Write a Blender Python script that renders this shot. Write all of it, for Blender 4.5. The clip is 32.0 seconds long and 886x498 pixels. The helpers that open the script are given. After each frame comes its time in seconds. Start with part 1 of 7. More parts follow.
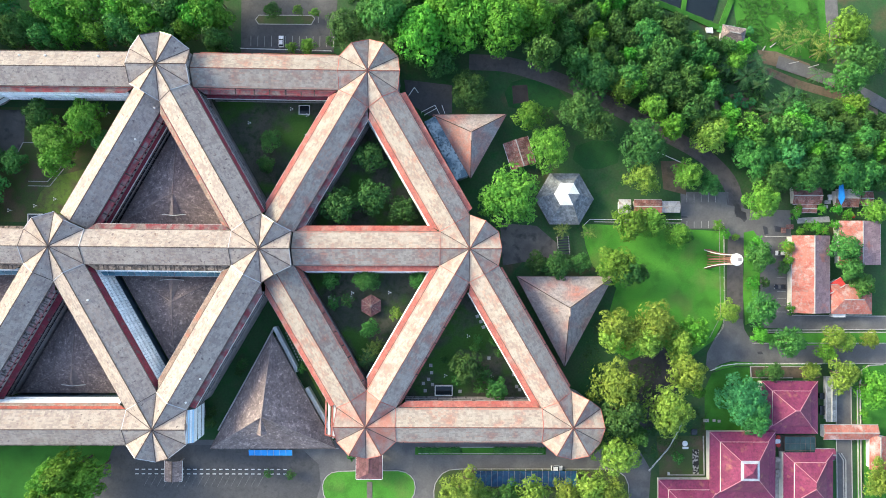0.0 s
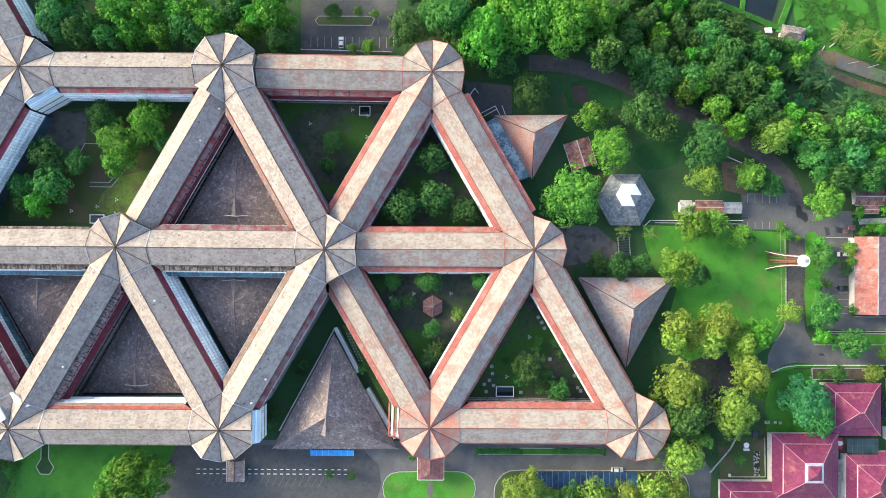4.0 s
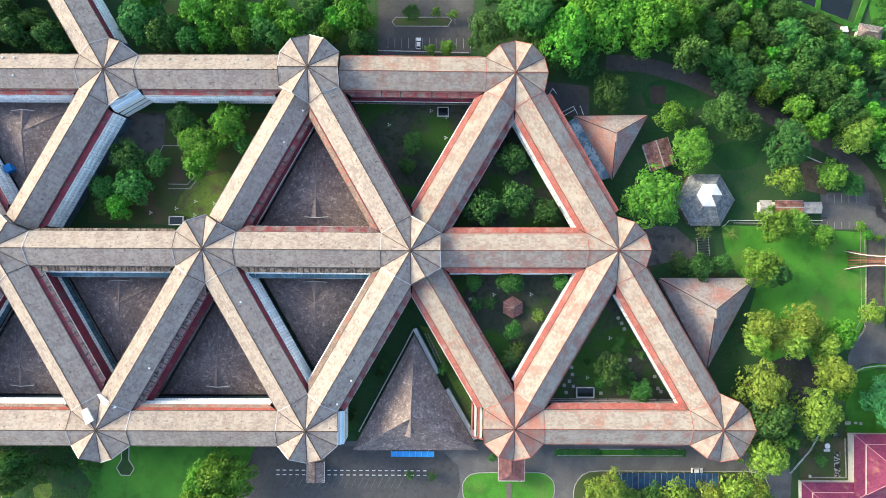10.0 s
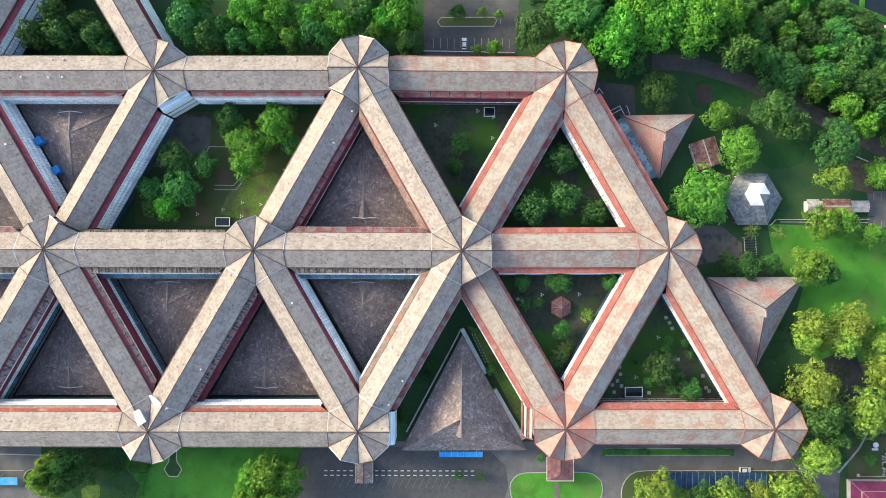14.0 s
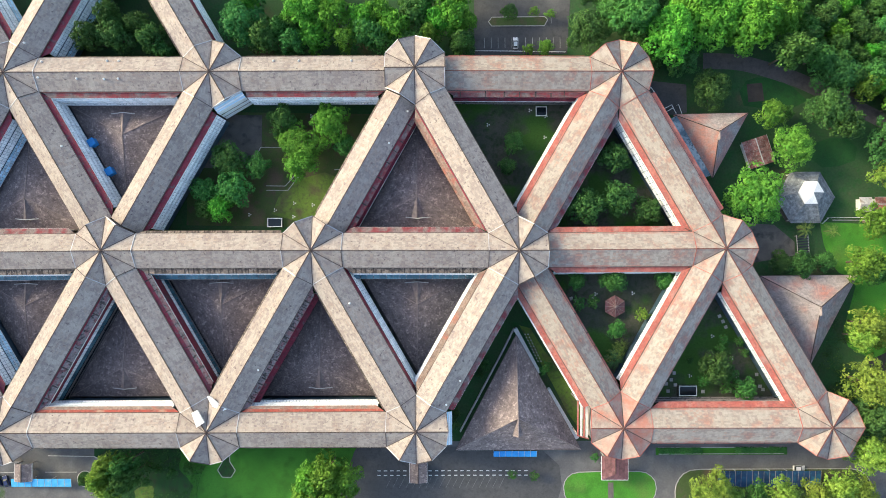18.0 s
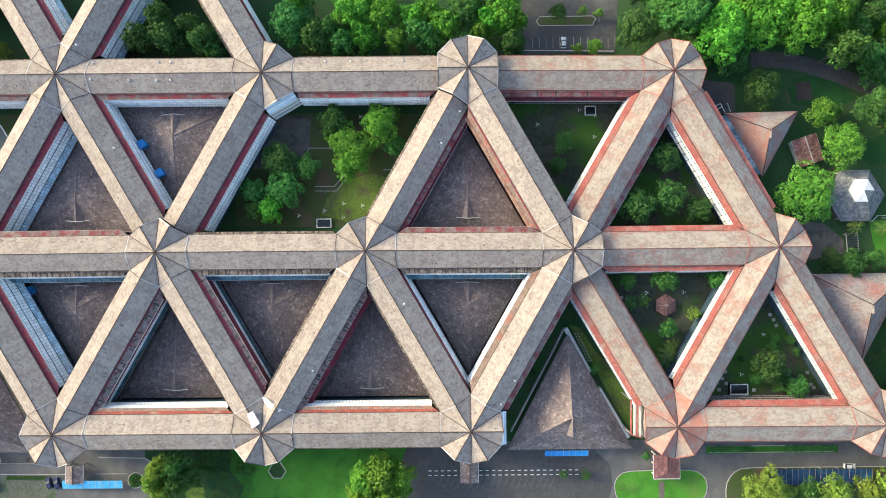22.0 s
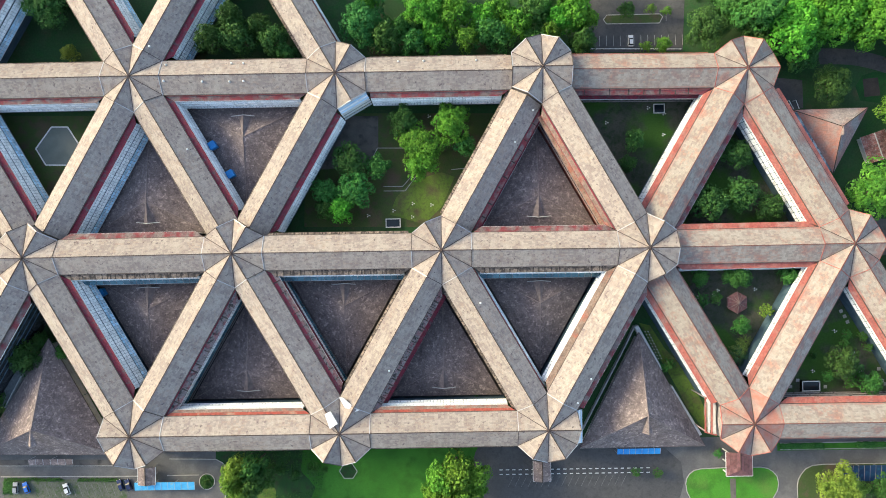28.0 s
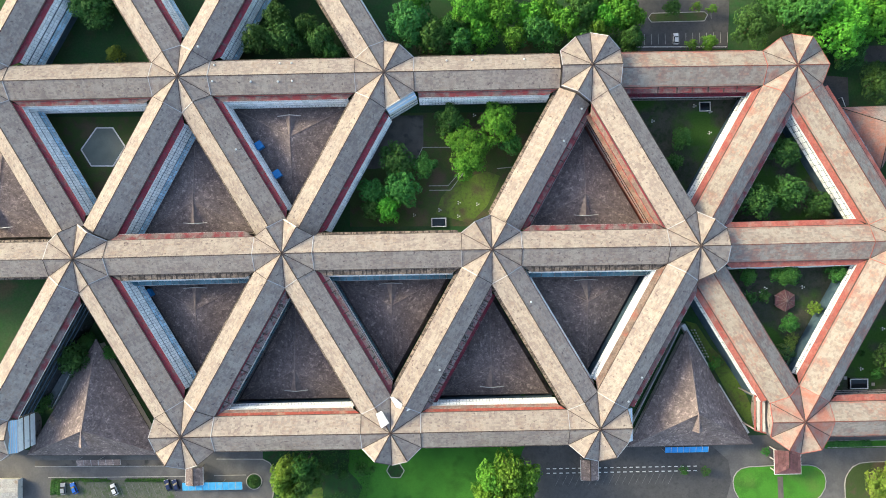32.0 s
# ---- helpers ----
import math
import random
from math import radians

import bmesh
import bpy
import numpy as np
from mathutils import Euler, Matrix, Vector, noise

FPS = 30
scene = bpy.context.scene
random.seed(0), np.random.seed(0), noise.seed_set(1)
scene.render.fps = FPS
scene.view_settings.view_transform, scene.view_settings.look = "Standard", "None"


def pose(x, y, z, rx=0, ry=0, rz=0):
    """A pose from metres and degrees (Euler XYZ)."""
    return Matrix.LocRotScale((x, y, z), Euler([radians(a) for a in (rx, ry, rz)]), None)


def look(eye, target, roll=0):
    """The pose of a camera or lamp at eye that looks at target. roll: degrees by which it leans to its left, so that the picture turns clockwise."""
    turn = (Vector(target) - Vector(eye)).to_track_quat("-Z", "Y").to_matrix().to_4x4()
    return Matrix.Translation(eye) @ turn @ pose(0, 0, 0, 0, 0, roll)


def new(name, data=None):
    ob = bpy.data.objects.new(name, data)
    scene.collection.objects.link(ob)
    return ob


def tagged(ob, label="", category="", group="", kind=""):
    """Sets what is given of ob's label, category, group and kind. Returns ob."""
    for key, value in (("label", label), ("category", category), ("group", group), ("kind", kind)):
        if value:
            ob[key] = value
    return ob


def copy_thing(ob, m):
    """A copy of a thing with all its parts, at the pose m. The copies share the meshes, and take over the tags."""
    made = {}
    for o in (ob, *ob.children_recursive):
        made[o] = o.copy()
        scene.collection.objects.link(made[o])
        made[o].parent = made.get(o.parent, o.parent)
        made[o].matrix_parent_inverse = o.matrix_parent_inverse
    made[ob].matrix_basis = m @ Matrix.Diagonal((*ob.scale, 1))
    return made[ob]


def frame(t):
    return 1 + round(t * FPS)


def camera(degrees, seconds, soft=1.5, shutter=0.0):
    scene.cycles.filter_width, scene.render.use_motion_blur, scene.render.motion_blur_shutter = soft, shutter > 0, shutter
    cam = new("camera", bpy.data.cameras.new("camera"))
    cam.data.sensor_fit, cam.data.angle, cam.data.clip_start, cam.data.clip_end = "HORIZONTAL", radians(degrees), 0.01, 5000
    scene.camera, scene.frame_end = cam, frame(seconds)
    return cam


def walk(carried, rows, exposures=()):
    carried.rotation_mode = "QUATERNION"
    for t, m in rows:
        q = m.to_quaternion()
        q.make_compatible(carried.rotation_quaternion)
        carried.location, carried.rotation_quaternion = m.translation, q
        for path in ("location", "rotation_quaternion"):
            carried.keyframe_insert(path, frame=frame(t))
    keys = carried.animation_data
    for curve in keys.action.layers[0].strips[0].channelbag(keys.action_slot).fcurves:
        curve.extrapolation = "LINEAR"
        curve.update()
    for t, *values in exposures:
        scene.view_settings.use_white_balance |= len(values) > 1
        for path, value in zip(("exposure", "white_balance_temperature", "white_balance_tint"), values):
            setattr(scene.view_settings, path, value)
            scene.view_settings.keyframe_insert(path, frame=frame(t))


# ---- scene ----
import itertools

cam = camera(72.0, 32.0, soft=0.62)
ROWS = [
    (0, -2.21, -1.48, 231.20, 0.343, -0.582, 0.320),
    (0.5, -4.34, -1.43, 231.16, 0.331, -0.512, 0.334),
    (1, -7.05, -1.31, 231.13, 0.319, -0.446, 0.345),
    (1.5, -9.98, -1.17, 231.10, 0.308, -0.383, 0.353),
    (2, -12.64, -1.16, 231.07, 0.298, -0.323, 0.360),
    (2.5, -15.13, -1.08, 231.05, 0.288, -0.267, 0.365),
    (3, -17.60, -1.01, 231.02, 0.279, -0.215, 0.367),
    (3.5, -20.37, -0.98, 231.00, 0.271, -0.165, 0.368),
    (5.5, -30.22, -0.89, 230.94, 0.241, 0.004, 0.352),
    (6, -32.62, -0.85, 230.93, 0.235, 0.040, 0.343),
    (6.5, -35.30, -0.76, 230.92, 0.229, 0.072, 0.333),
    (7, -37.59, -0.72, 230.91, 0.224, 0.103, 0.321),
    (7.5, -39.86, -0.69, 230.90, 0.219, 0.130, 0.308),
    (8, -42.18, -0.64, 230.90, 0.214, 0.156, 0.293),
    (8.5, -44.60, -0.60, 230.90, 0.210, 0.179, 0.276),
    (9, -46.56, -0.58, 230.89, 0.206, 0.200, 0.258),
    (9.5, -48.87, -0.53, 230.89, 0.203, 0.219, 0.239),
    (10, -51.18, -0.50, 230.90, 0.199, 0.236, 0.219),
    (10.5, -53.17, -0.50, 230.90, 0.196, 0.251, 0.197),
    (11, -55.29, -0.48, 230.90, 0.194, 0.264, 0.174),
    (11.5, -57.45, -0.43, 230.91, 0.191, 0.276, 0.150),
    (12, -59.58, -0.45, 230.91, 0.189, 0.286, 0.125),
    (12.5, -61.78, -0.44, 230.92, 0.187, 0.294, 0.098),
    (13, -64.02, -0.39, 230.93, 0.185, 0.301, 0.071),
    (13.5, -66.17, -0.40, 230.94, 0.183, 0.306, 0.043),
    (14, -68.50, -0.39, 230.95, 0.181, 0.310, 0.014),
    (14.5, -70.87, -0.43, 230.96, 0.180, 0.314, -0.016),
    (16.5, -80.74, -0.40, 231.01, 0.174, 0.315, -0.144),
    (17, -83.31, -0.40, 231.03, 0.173, 0.314, -0.177),
    (17.5, -85.80, -0.40, 231.04, 0.172, 0.312, -0.211),
    (18, -88.25, -0.39, 231.06, 0.170, 0.309, -0.246),
    (18.5, -90.86, -0.36, 231.07, 0.169, 0.305, -0.281),
    (19, -93.34, -0.35, 231.09, 0.167, 0.302, -0.316),
    (19.5, -95.73, -0.37, 231.11, 0.166, 0.298, -0.351),
    (20, -98.02, -0.34, 231.12, 0.164, 0.293, -0.387),
    (20.5, -100.33, -0.34, 231.14, 0.163, 0.289, -0.423),
    (21, -102.56, -0.29, 231.16, 0.161, 0.285, -0.460),
    (21.5, -104.68, -0.30, 231.17, 0.159, 0.280, -0.496),
    (22, -107.06, -0.24, 231.19, 0.157, 0.276, -0.533),
    (22.5, -109.29, -0.23, 231.21, 0.154, 0.272, -0.569),
    (23, -111.41, -0.24, 231.22, 0.152, 0.268, -0.605),
    (23.5, -113.82, -0.24, 231.24, 0.149, 0.265, -0.642),
    (24, -116.09, -0.22, 231.25, 0.146, 0.262, -0.678),
    (24.5, -118.30, -0.19, 231.27, 0.142, 0.260, -0.714),
    (25, -120.36, -0.20, 231.29, 0.139, 0.258, -0.750),
    (25.5, -122.67, -0.16, 231.30, 0.135, 0.257, -0.785),
    (27.5, -131.38, -0.02, 231.35, 0.115, 0.263, -0.923),
    (28, -133.31, 0.01, 231.36, 0.109, 0.268, -0.956),
    (28.5, -135.64, 0.07, 231.37, 0.103, 0.273, -0.989),
    (29, -137.84, 0.09, 231.38, 0.096, 0.280, -1.021),
    (29.5, -139.80, 0.12, 231.39, 0.089, 0.288, -1.052),
    (30, -141.96, 0.14, 231.40, 0.081, 0.298, -1.083),
    (30.5, -144.20, 0.11, 231.40, 0.073, 0.310, -1.112),
    (31, -146.12, 0.21, 231.41, 0.064, 0.323, -1.141),
    (31.5, -148.16, 0.27, 231.41, 0.055, 0.338, -1.169),
    (32, -150.33, 0.28, 231.41, 0.045, 0.355, -1.196),
]
walk(cam, [(t, pose(x, y, z, a, b, c)) for t, x, y, z, a, b, c in ROWS], exposures=((0.0, 1.71, 6300.0, 9.0), (12.0, 1.55, 6450.0, 8.5), (20.0, 1.45, 6570.0, 8.0), (32.0, 1.38, 6700.0, 7.0)))

# ---- light ----
SUN_AZ, SUN_EL = 157.0, 23.0   # degrees, counter-clockwise from +x, and above the horizon
world = bpy.data.worlds.new("sky")
scene.world = world
world.use_nodes = True
wn = world.node_tree.nodes
wl = world.node_tree.links
sky = wn.new("ShaderNodeTexSky")
sky.sky_type = "NISHITA"
sky.sun_disc = False
sky.air_density, sky.dust_density, sky.ozone_density = 1.0, 2.2, 0.7   # hazy morning air
sky.sun_elevation = radians(SUN_EL)
sky.sun_rotation = radians(90 - SUN_AZ)
wl.new(sky.outputs[0], wn["Background"].inputs[0])
wn["Background"].inputs[1].default_value = 0.15
sun = new("sun", bpy.data.lights.new("sun", "SUN"))
sun.data.energy = 1.96
sun.data.angle = radians(19.0)
sun.data.color = (1.0, 0.88, 0.565)
_d = Vector((math.cos(radians(SUN_AZ)) * math.cos(radians(SUN_EL)), math.sin(radians(SUN_AZ)) * math.cos(radians(SUN_EL)), math.sin(radians(SUN_EL))))
sun.matrix_world = look(_d * 500, (0, 0, 0))


# ---- materials ----
def mat(name, colours, scale=0.5, rough=0.8, metal=0.0, bump=0.15, fine=6.0, island=0.0, obj=0.0, spec=0.3, contrast=(0.35, 0.65), stain=None, stain_scale=0.12, stain_cut=(0.5, 0.62), trans=0.0, grainy=0.36, dapple=None, streak=None, radial=False, fleck=None):
    """A surface of two colours mixed by noise at two scales, with grain, an optional stain colour and variation per piece or per object.
    dapple and fleck: colour, share and strength of single weathered sheets; streak: colour and strength of marks that run down a roof slope (from the middle, if radial)."""
    m = bpy.data.materials.new(name)
    m.use_nodes = True
    n, l = m.node_tree.nodes, m.node_tree.links
    b = n["Principled BSDF"]
    b.inputs["Roughness"].default_value = rough
    b.inputs["Metallic"].default_value = metal
    b.inputs["Specular IOR Level"].default_value = spec
    geo, info = n.new("ShaderNodeNewGeometry"), n.new("ShaderNodeObjectInfo")
    pos = geo.outputs["Position"]

    def noise_at(s, detail=4.0):
        t = n.new("ShaderNodeTexNoise")
        t.inputs["Scale"].default_value = s
        t.inputs["Detail"].default_value = detail
        l.new(pos, t.inputs["Vector"])
        return t.outputs["Fac"]

    def ramp(fac, lo, hi):
        r = n.new("ShaderNodeMapRange")
        r.inputs["From Min"].default_value, r.inputs["From Max"].default_value = lo, hi
        l.new(fac, r.inputs["Value"])
        return r.outputs["Result"]

    def mix(fac, a, c, kind="MIX"):
        x = n.new("ShaderNodeMix")
        x.data_type, x.blend_type = "RGBA", kind
        for sock, val in ((x.inputs[0], fac), (x.inputs[6], a), (x.inputs[7], c)):
            if isinstance(val, (int, float)):
                sock.default_value = val
            elif isinstance(val, tuple):
                sock.default_value = (*val, 1)
            else:
                l.new(val, sock)
        return x.outputs[2]

    col = mix(ramp(noise_at(scale), *contrast), colours[0], colours[1])
    grain = noise_at(fine, 6.0)
    if len(colours) > 2:
        col = mix(ramp(noise_at(scale * 4.3), 0.48, 0.7), col, colours[2])
    if stain:
        col = mix(ramp(noise_at(stain_scale, 6.0), *stain_cut), col, stain)
    def calc(op, a, c):
        x = n.new("ShaderNodeMath")
        x.operation = op
        for sock, val in zip(x.inputs, (a, c)):
            if isinstance(val, (int, float)):
                sock.default_value = val
            else:
                l.new(val, sock)
        return x.outputs[0]

    if streak:
        vt = n.new("ShaderNodeVectorTransform")
        vt.vector_type, vt.convert_from, vt.convert_to = "POINT", "WORLD", "OBJECT"
        l.new(pos, vt.inputs[0])
        sep, com = n.new("ShaderNodeSeparateXYZ"), n.new("ShaderNodeCombineXYZ")
        l.new(vt.outputs[0], sep.inputs[0])
        if radial:
            l.new(calc("MULTIPLY", calc("ARCTAN2", sep.outputs[1], sep.outputs[0]), 9.0), com.inputs[0])
            far = calc("SQRT", calc("ADD", calc("MULTIPLY", sep.outputs[0], sep.outputs[0]), calc("MULTIPLY", sep.outputs[1], sep.outputs[1])), 0.0)
            l.new(calc("MULTIPLY", far, 0.16), com.inputs[1])
        else:
            l.new(calc("MULTIPLY", sep.outputs[0], 0.9), com.inputs[0])
            l.new(calc("MULTIPLY", sep.outputs[1], 0.14), com.inputs[1])
        st = n.new("ShaderNodeTexNoise")
        st.inputs["Scale"].default_value, st.inputs["Detail"].default_value = 1.0, 5.0
        l.new(com.outputs[0], st.inputs["Vector"])
        col = mix(calc("MULTIPLY", ramp(st.outputs["Fac"], 0.46, 0.7), streak[1]), col, streak[0])
    if dapple:
        mask = calc("ADD", calc("MULTIPLY", noise_at(0.2, 6.0), 1.9), geo.outputs["Random Per Island"])
        edge = 1.95 - 0.9 * dapple[1]
        col = mix(calc("MULTIPLY", ramp(mask, edge - 0.12, edge + 0.12), dapple[2]), col, dapple[0])
    if fleck:
        other = calc("FRACT", calc("MULTIPLY", geo.outputs["Random Per Island"], 37.7), 0.0)
        mask = calc("ADD", calc("MULTIPLY", noise_at(0.11, 4.0), 2.2), other)
        edge = 2.3 - 0.9 * fleck[1]
        col = mix(calc("MULTIPLY", ramp(mask, edge - 0.06, edge + 0.06), fleck[2]), col, fleck[0])
    g = n.new("ShaderNodeMapRange")
    g.inputs["To Min"].default_value, g.inputs["To Max"].default_value = 1 - grainy, 1 + grainy
    l.new(grain, g.inputs["Value"])
    hsv = n.new("ShaderNodeHueSaturation")
    l.new(g.outputs["Result"], hsv.inputs["Value"])
    l.new(col, hsv.inputs["Color"])
    col = hsv.outputs["Color"]
    for amount, fac in ((island, geo.outputs["Random Per Island"]), (obj, info.outputs["Random"])):
        if amount:
            r = n.new("ShaderNodeMapRange")
            r.inputs["To Min"].default_value, r.inputs["To Max"].default_value = 1 - amount, 1 + amount
            l.new(fac, r.inputs["Value"])
            h = n.new("ShaderNodeHueSaturation")
            l.new(r.outputs["Result"], h.inputs["Value"])
            l.new(col, h.inputs["Color"])
            col = h.outputs["Color"]
    if obj and trans:
        r = n.new("ShaderNodeMapRange")
        r.inputs["To Min"].default_value, r.inputs["To Max"].default_value = 0.475, 0.508
        l.new(info.outputs["Random"], r.inputs["Value"])
        h = n.new("ShaderNodeHueSaturation")
        l.new(r.outputs["Result"], h.inputs["Hue"])
        l.new(col, h.inputs["Color"])
        col = h.outputs["Color"]
    l.new(col, b.inputs["Base Color"])
    if bump:
        bp = n.new("ShaderNodeBump")
        bp.inputs["Strength"].default_value = bump
        bp.inputs["Distance"].default_value = 0.1
        l.new(grain, bp.inputs["Height"])
        l.new(bp.outputs["Normal"], b.inputs["Normal"])
    if trans:
        t = n.new("ShaderNodeBsdfTranslucent")
        l.new(col, t.inputs["Color"])
        s = n.new("ShaderNodeMixShader")
        s.inputs[0].default_value = trans
        l.new(b.outputs[0], s.inputs[1])
        l.new(t.outputs[0], s.inputs[2])
        l.new(s.outputs[0], n["Material Output"].inputs["Surface"])
    return m


M_ROOF = mat("roof_sheet_grey", ((0.352, 0.308, 0.275), (0.384, 0.338, 0.296), (0.312, 0.26, 0.23)), 0.08, 0.85, island=0.07, obj=0.07, fine=4.0, bump=0.35, stain=(0.145, 0.115, 0.115), stain_cut=(0.61, 0.71), stain_scale=0.9, dapple=((0.135, 0.108, 0.116), 0.42, 0.42), fleck=((0.31, 0.22, 0.175), 0.22, 0.3), streak=((0.215, 0.176, 0.174), 0.34))
M_ROOF_H = mat("hub_roof_sheet", ((0.352, 0.308, 0.275), (0.384, 0.338, 0.296), (0.312, 0.26, 0.23)), 0.08, 0.85, island=0.07, obj=0.07, fine=4.0, bump=0.35, stain=(0.145, 0.115, 0.115), stain_cut=(0.61, 0.71), stain_scale=0.9, dapple=((0.135, 0.108, 0.116), 0.42, 0.42), fleck=((0.31, 0.22, 0.175), 0.22, 0.3), streak=((0.215, 0.176, 0.174), 0.34), radial=True)
M_ROOF_R = mat("roof_sheet_faded_red", ((0.335, 0.3, 0.265), (0.37, 0.33, 0.283), (0.3, 0.238, 0.205)), 0.08, 0.85, island=0.09, obj=0.07, fine=4.0, bump=0.3, stain=(0.43, 0.18, 0.135), stain_cut=(0.54, 0.76), stain_scale=0.2, dapple=((0.17, 0.138, 0.13), 0.42, 0.55), fleck=((0.36, 0.2, 0.155), 0.26, 0.4), streak=((0.23, 0.195, 0.18), 0.28))
M_ROOF_E = mat("red_stained_roof_sheet", ((0.31, 0.255, 0.225), (0.35, 0.295, 0.255), (0.27, 0.19, 0.165)), 0.12, 0.85, island=0.12, fine=3.2, bump=0.3, stain=(0.42, 0.165, 0.125), stain_cut=(0.42, 0.66), stain_scale=0.2, dapple=((0.2, 0.13, 0.12), 0.35, 0.4))
M_LEDGE = mat("red_painted_roof_edge", ((0.21, 0.027, 0.05), (0.265, 0.04, 0.06), (0.15, 0.036, 0.046)), 0.3, 0.75, island=0.12, fine=2.0, stain=(0.13, 0.09, 0.095), stain_cut=(0.56, 0.7), stain_scale=0.5, dapple=((0.085, 0.055, 0.062), 0.32, 0.45))
M_LEDGE_B = mat("sunlit_brown_stained_roof_edge", ((0.3, 0.215, 0.17), (0.36, 0.27, 0.215), (0.2, 0.14, 0.115)), 0.4, 0.8, island=0.2, fine=2.0, stain=(0.36, 0.15, 0.11), stain_cut=(0.5, 0.66), stain_scale=0.3, dapple=((0.1, 0.075, 0.065), 0.4, 0.55))
M_LEDGE_C = mat("mouldy_cream_roof_edge", ((0.25, 0.2, 0.165), (0.32, 0.26, 0.21), (0.13, 0.105, 0.09)), 0.5, 0.85, island=0.2, fine=2.0, stain=(0.07, 0.058, 0.052), stain_cut=(0.5, 0.62), stain_scale=0.7, dapple=((0.06, 0.052, 0.05), 0.45, 0.6))
M_LEDGE_M = mat("mouldy_roof_edge", ((0.2, 0.155, 0.15), (0.25, 0.19, 0.18), (0.14, 0.11, 0.11)), 0.4, 0.8, island=0.2, fine=2.0, stain=(0.22, 0.045, 0.055), stain_cut=(0.42, 0.58), stain_scale=0.28, dapple=((0.07, 0.06, 0.062), 0.36, 0.55))
M_LEDGE_K = mat("mouldy_grey_roof_edge", ((0.19, 0.165, 0.168), (0.25, 0.21, 0.205), (0.12, 0.1, 0.105)), 0.4, 0.85, island=0.2, fine=2.0, stain=(0.05, 0.05, 0.048), stain_cut=(0.52, 0.64), stain_scale=0.8, dapple=((0.17, 0.045, 0.055), 0.3, 0.55))
M_LEDGE_V = mat("brick_red_roof_edge", ((0.36, 0.075, 0.055), (0.42, 0.12, 0.085), (0.25, 0.07, 0.06)), 0.3, 0.8, island=0.12, fine=2.0, stain=(0.36, 0.24, 0.18), stain_cut=(0.56, 0.7), stain_scale=0.3, dapple=((0.16, 0.06, 0.05), 0.3, 0.5))
M_AWN = mat("blue_tinted_awning_glass", ((0.06, 0.15, 0.2), (0.1, 0.21, 0.26), (0.03, 0.08, 0.11)), 0.15, 0.2, spec=0.6, island=0.3, bump=0.0)
M_LEDGE_R = mat("salmon_painted_roof_edge", ((0.4, 0.105, 0.085), (0.46, 0.17, 0.135), (0.32, 0.095, 0.08)), 0.3, 0.75, island=0.1, fine=2.0, stain=(0.38, 0.28, 0.245), stain_cut=(0.54, 0.76), stain_scale=0.22, dapple=((0.19, 0.085, 0.075), 0.35, 0.45))
M_RIDGE = mat("ridge_mortar", ((0.085, 0.058, 0.052), (0.05, 0.04, 0.038)), 0.8, 0.95)
M_RIDGE_R = mat("red_ridge_mortar", ((0.2, 0.07, 0.055), (0.13, 0.06, 0.052)), 0.8, 0.9)
M_HIPC = mat("hip_mortar", ((0.3, 0.24, 0.225), (0.21, 0.17, 0.162)), 0.8, 0.9)
M_FLASH = mat("pale_metal_flashing", ((0.55, 0.56, 0.58), (0.4, 0.4, 0.42)), 0.6, 0.45, metal=0.4)
M_VALLEY = mat("dark_valley_gutter", ((0.075, 0.064, 0.06), (0.12, 0.092, 0.082)), 0.7, 0.8)
M_WALL = mat("weathered_white_render", ((0.62, 0.61, 0.58), (0.5, 0.49, 0.47)), 0.3, 0.85, stain=(0.3, 0.29, 0.27), stain_cut=(0.6, 0.75), stain_scale=0.6)
M_WALLG = mat("grey_concrete_band", ((0.24, 0.22, 0.22), (0.33, 0.29, 0.28)), 0.4, 0.85, stain=(0.1, 0.09, 0.09), stain_cut=(0.58, 0.66), stain_scale=0.7)
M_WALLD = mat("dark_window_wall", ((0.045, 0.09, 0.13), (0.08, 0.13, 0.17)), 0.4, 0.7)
M_GLASS_B = mat("blue_window_panel", ((0.4, 0.66, 0.84), (0.55, 0.77, 0.9)), 0.3, 0.22, spec=0.6, island=0.25, bump=0.0)
M_GLASS = mat("pale_window_panel", ((0.9, 0.94, 0.94), (0.93, 0.95, 0.95), (0.84, 0.89, 0.9)), 0.5, 0.3, spec=0.4, island=0.14, bump=0.0, stain=(0.62, 0.68, 0.7), stain_cut=(0.58, 0.72), stain_scale=0.4)
M_GLASS_W = mat("white_window_panel", ((0.76, 0.79, 0.8), (0.66, 0.69, 0.7)), 0.4, 0.35, spec=0.5, island=0.2, bump=0.0, stain=(0.48, 0.5, 0.5), stain_cut=(0.55, 0.7), stain_scale=0.5)
M_MULL = mat("white_window_frame", ((0.78, 0.79, 0.80), (0.68, 0.69, 0.7)), 0.5, 0.5)
M_DARKGL = mat("dark_opening_glass", ((0.02, 0.025, 0.03), (0.05, 0.055, 0.06)), 0.5, 0.2, spec=0.5, bump=0.0)
M_HIP = mat("dark_brown_roof_sheet", ((0.238, 0.192, 0.187), (0.28, 0.226, 0.216), (0.18, 0.143, 0.143)), 0.12, 0.9, island=0.3, fine=1.8, bump=0.4, grainy=0.55, stain=(0.42, 0.34, 0.315), stain_cut=(0.54, 0.66), stain_scale=0.9, dapple=((0.1, 0.08, 0.082), 0.5, 0.62), streak=((0.14, 0.11, 0.112), 0.3), radial=True)
M_MOULD = mat("black_mould", ((0.05, 0.042, 0.04), (0.085, 0.07, 0.062)), 1.0, 0.95)
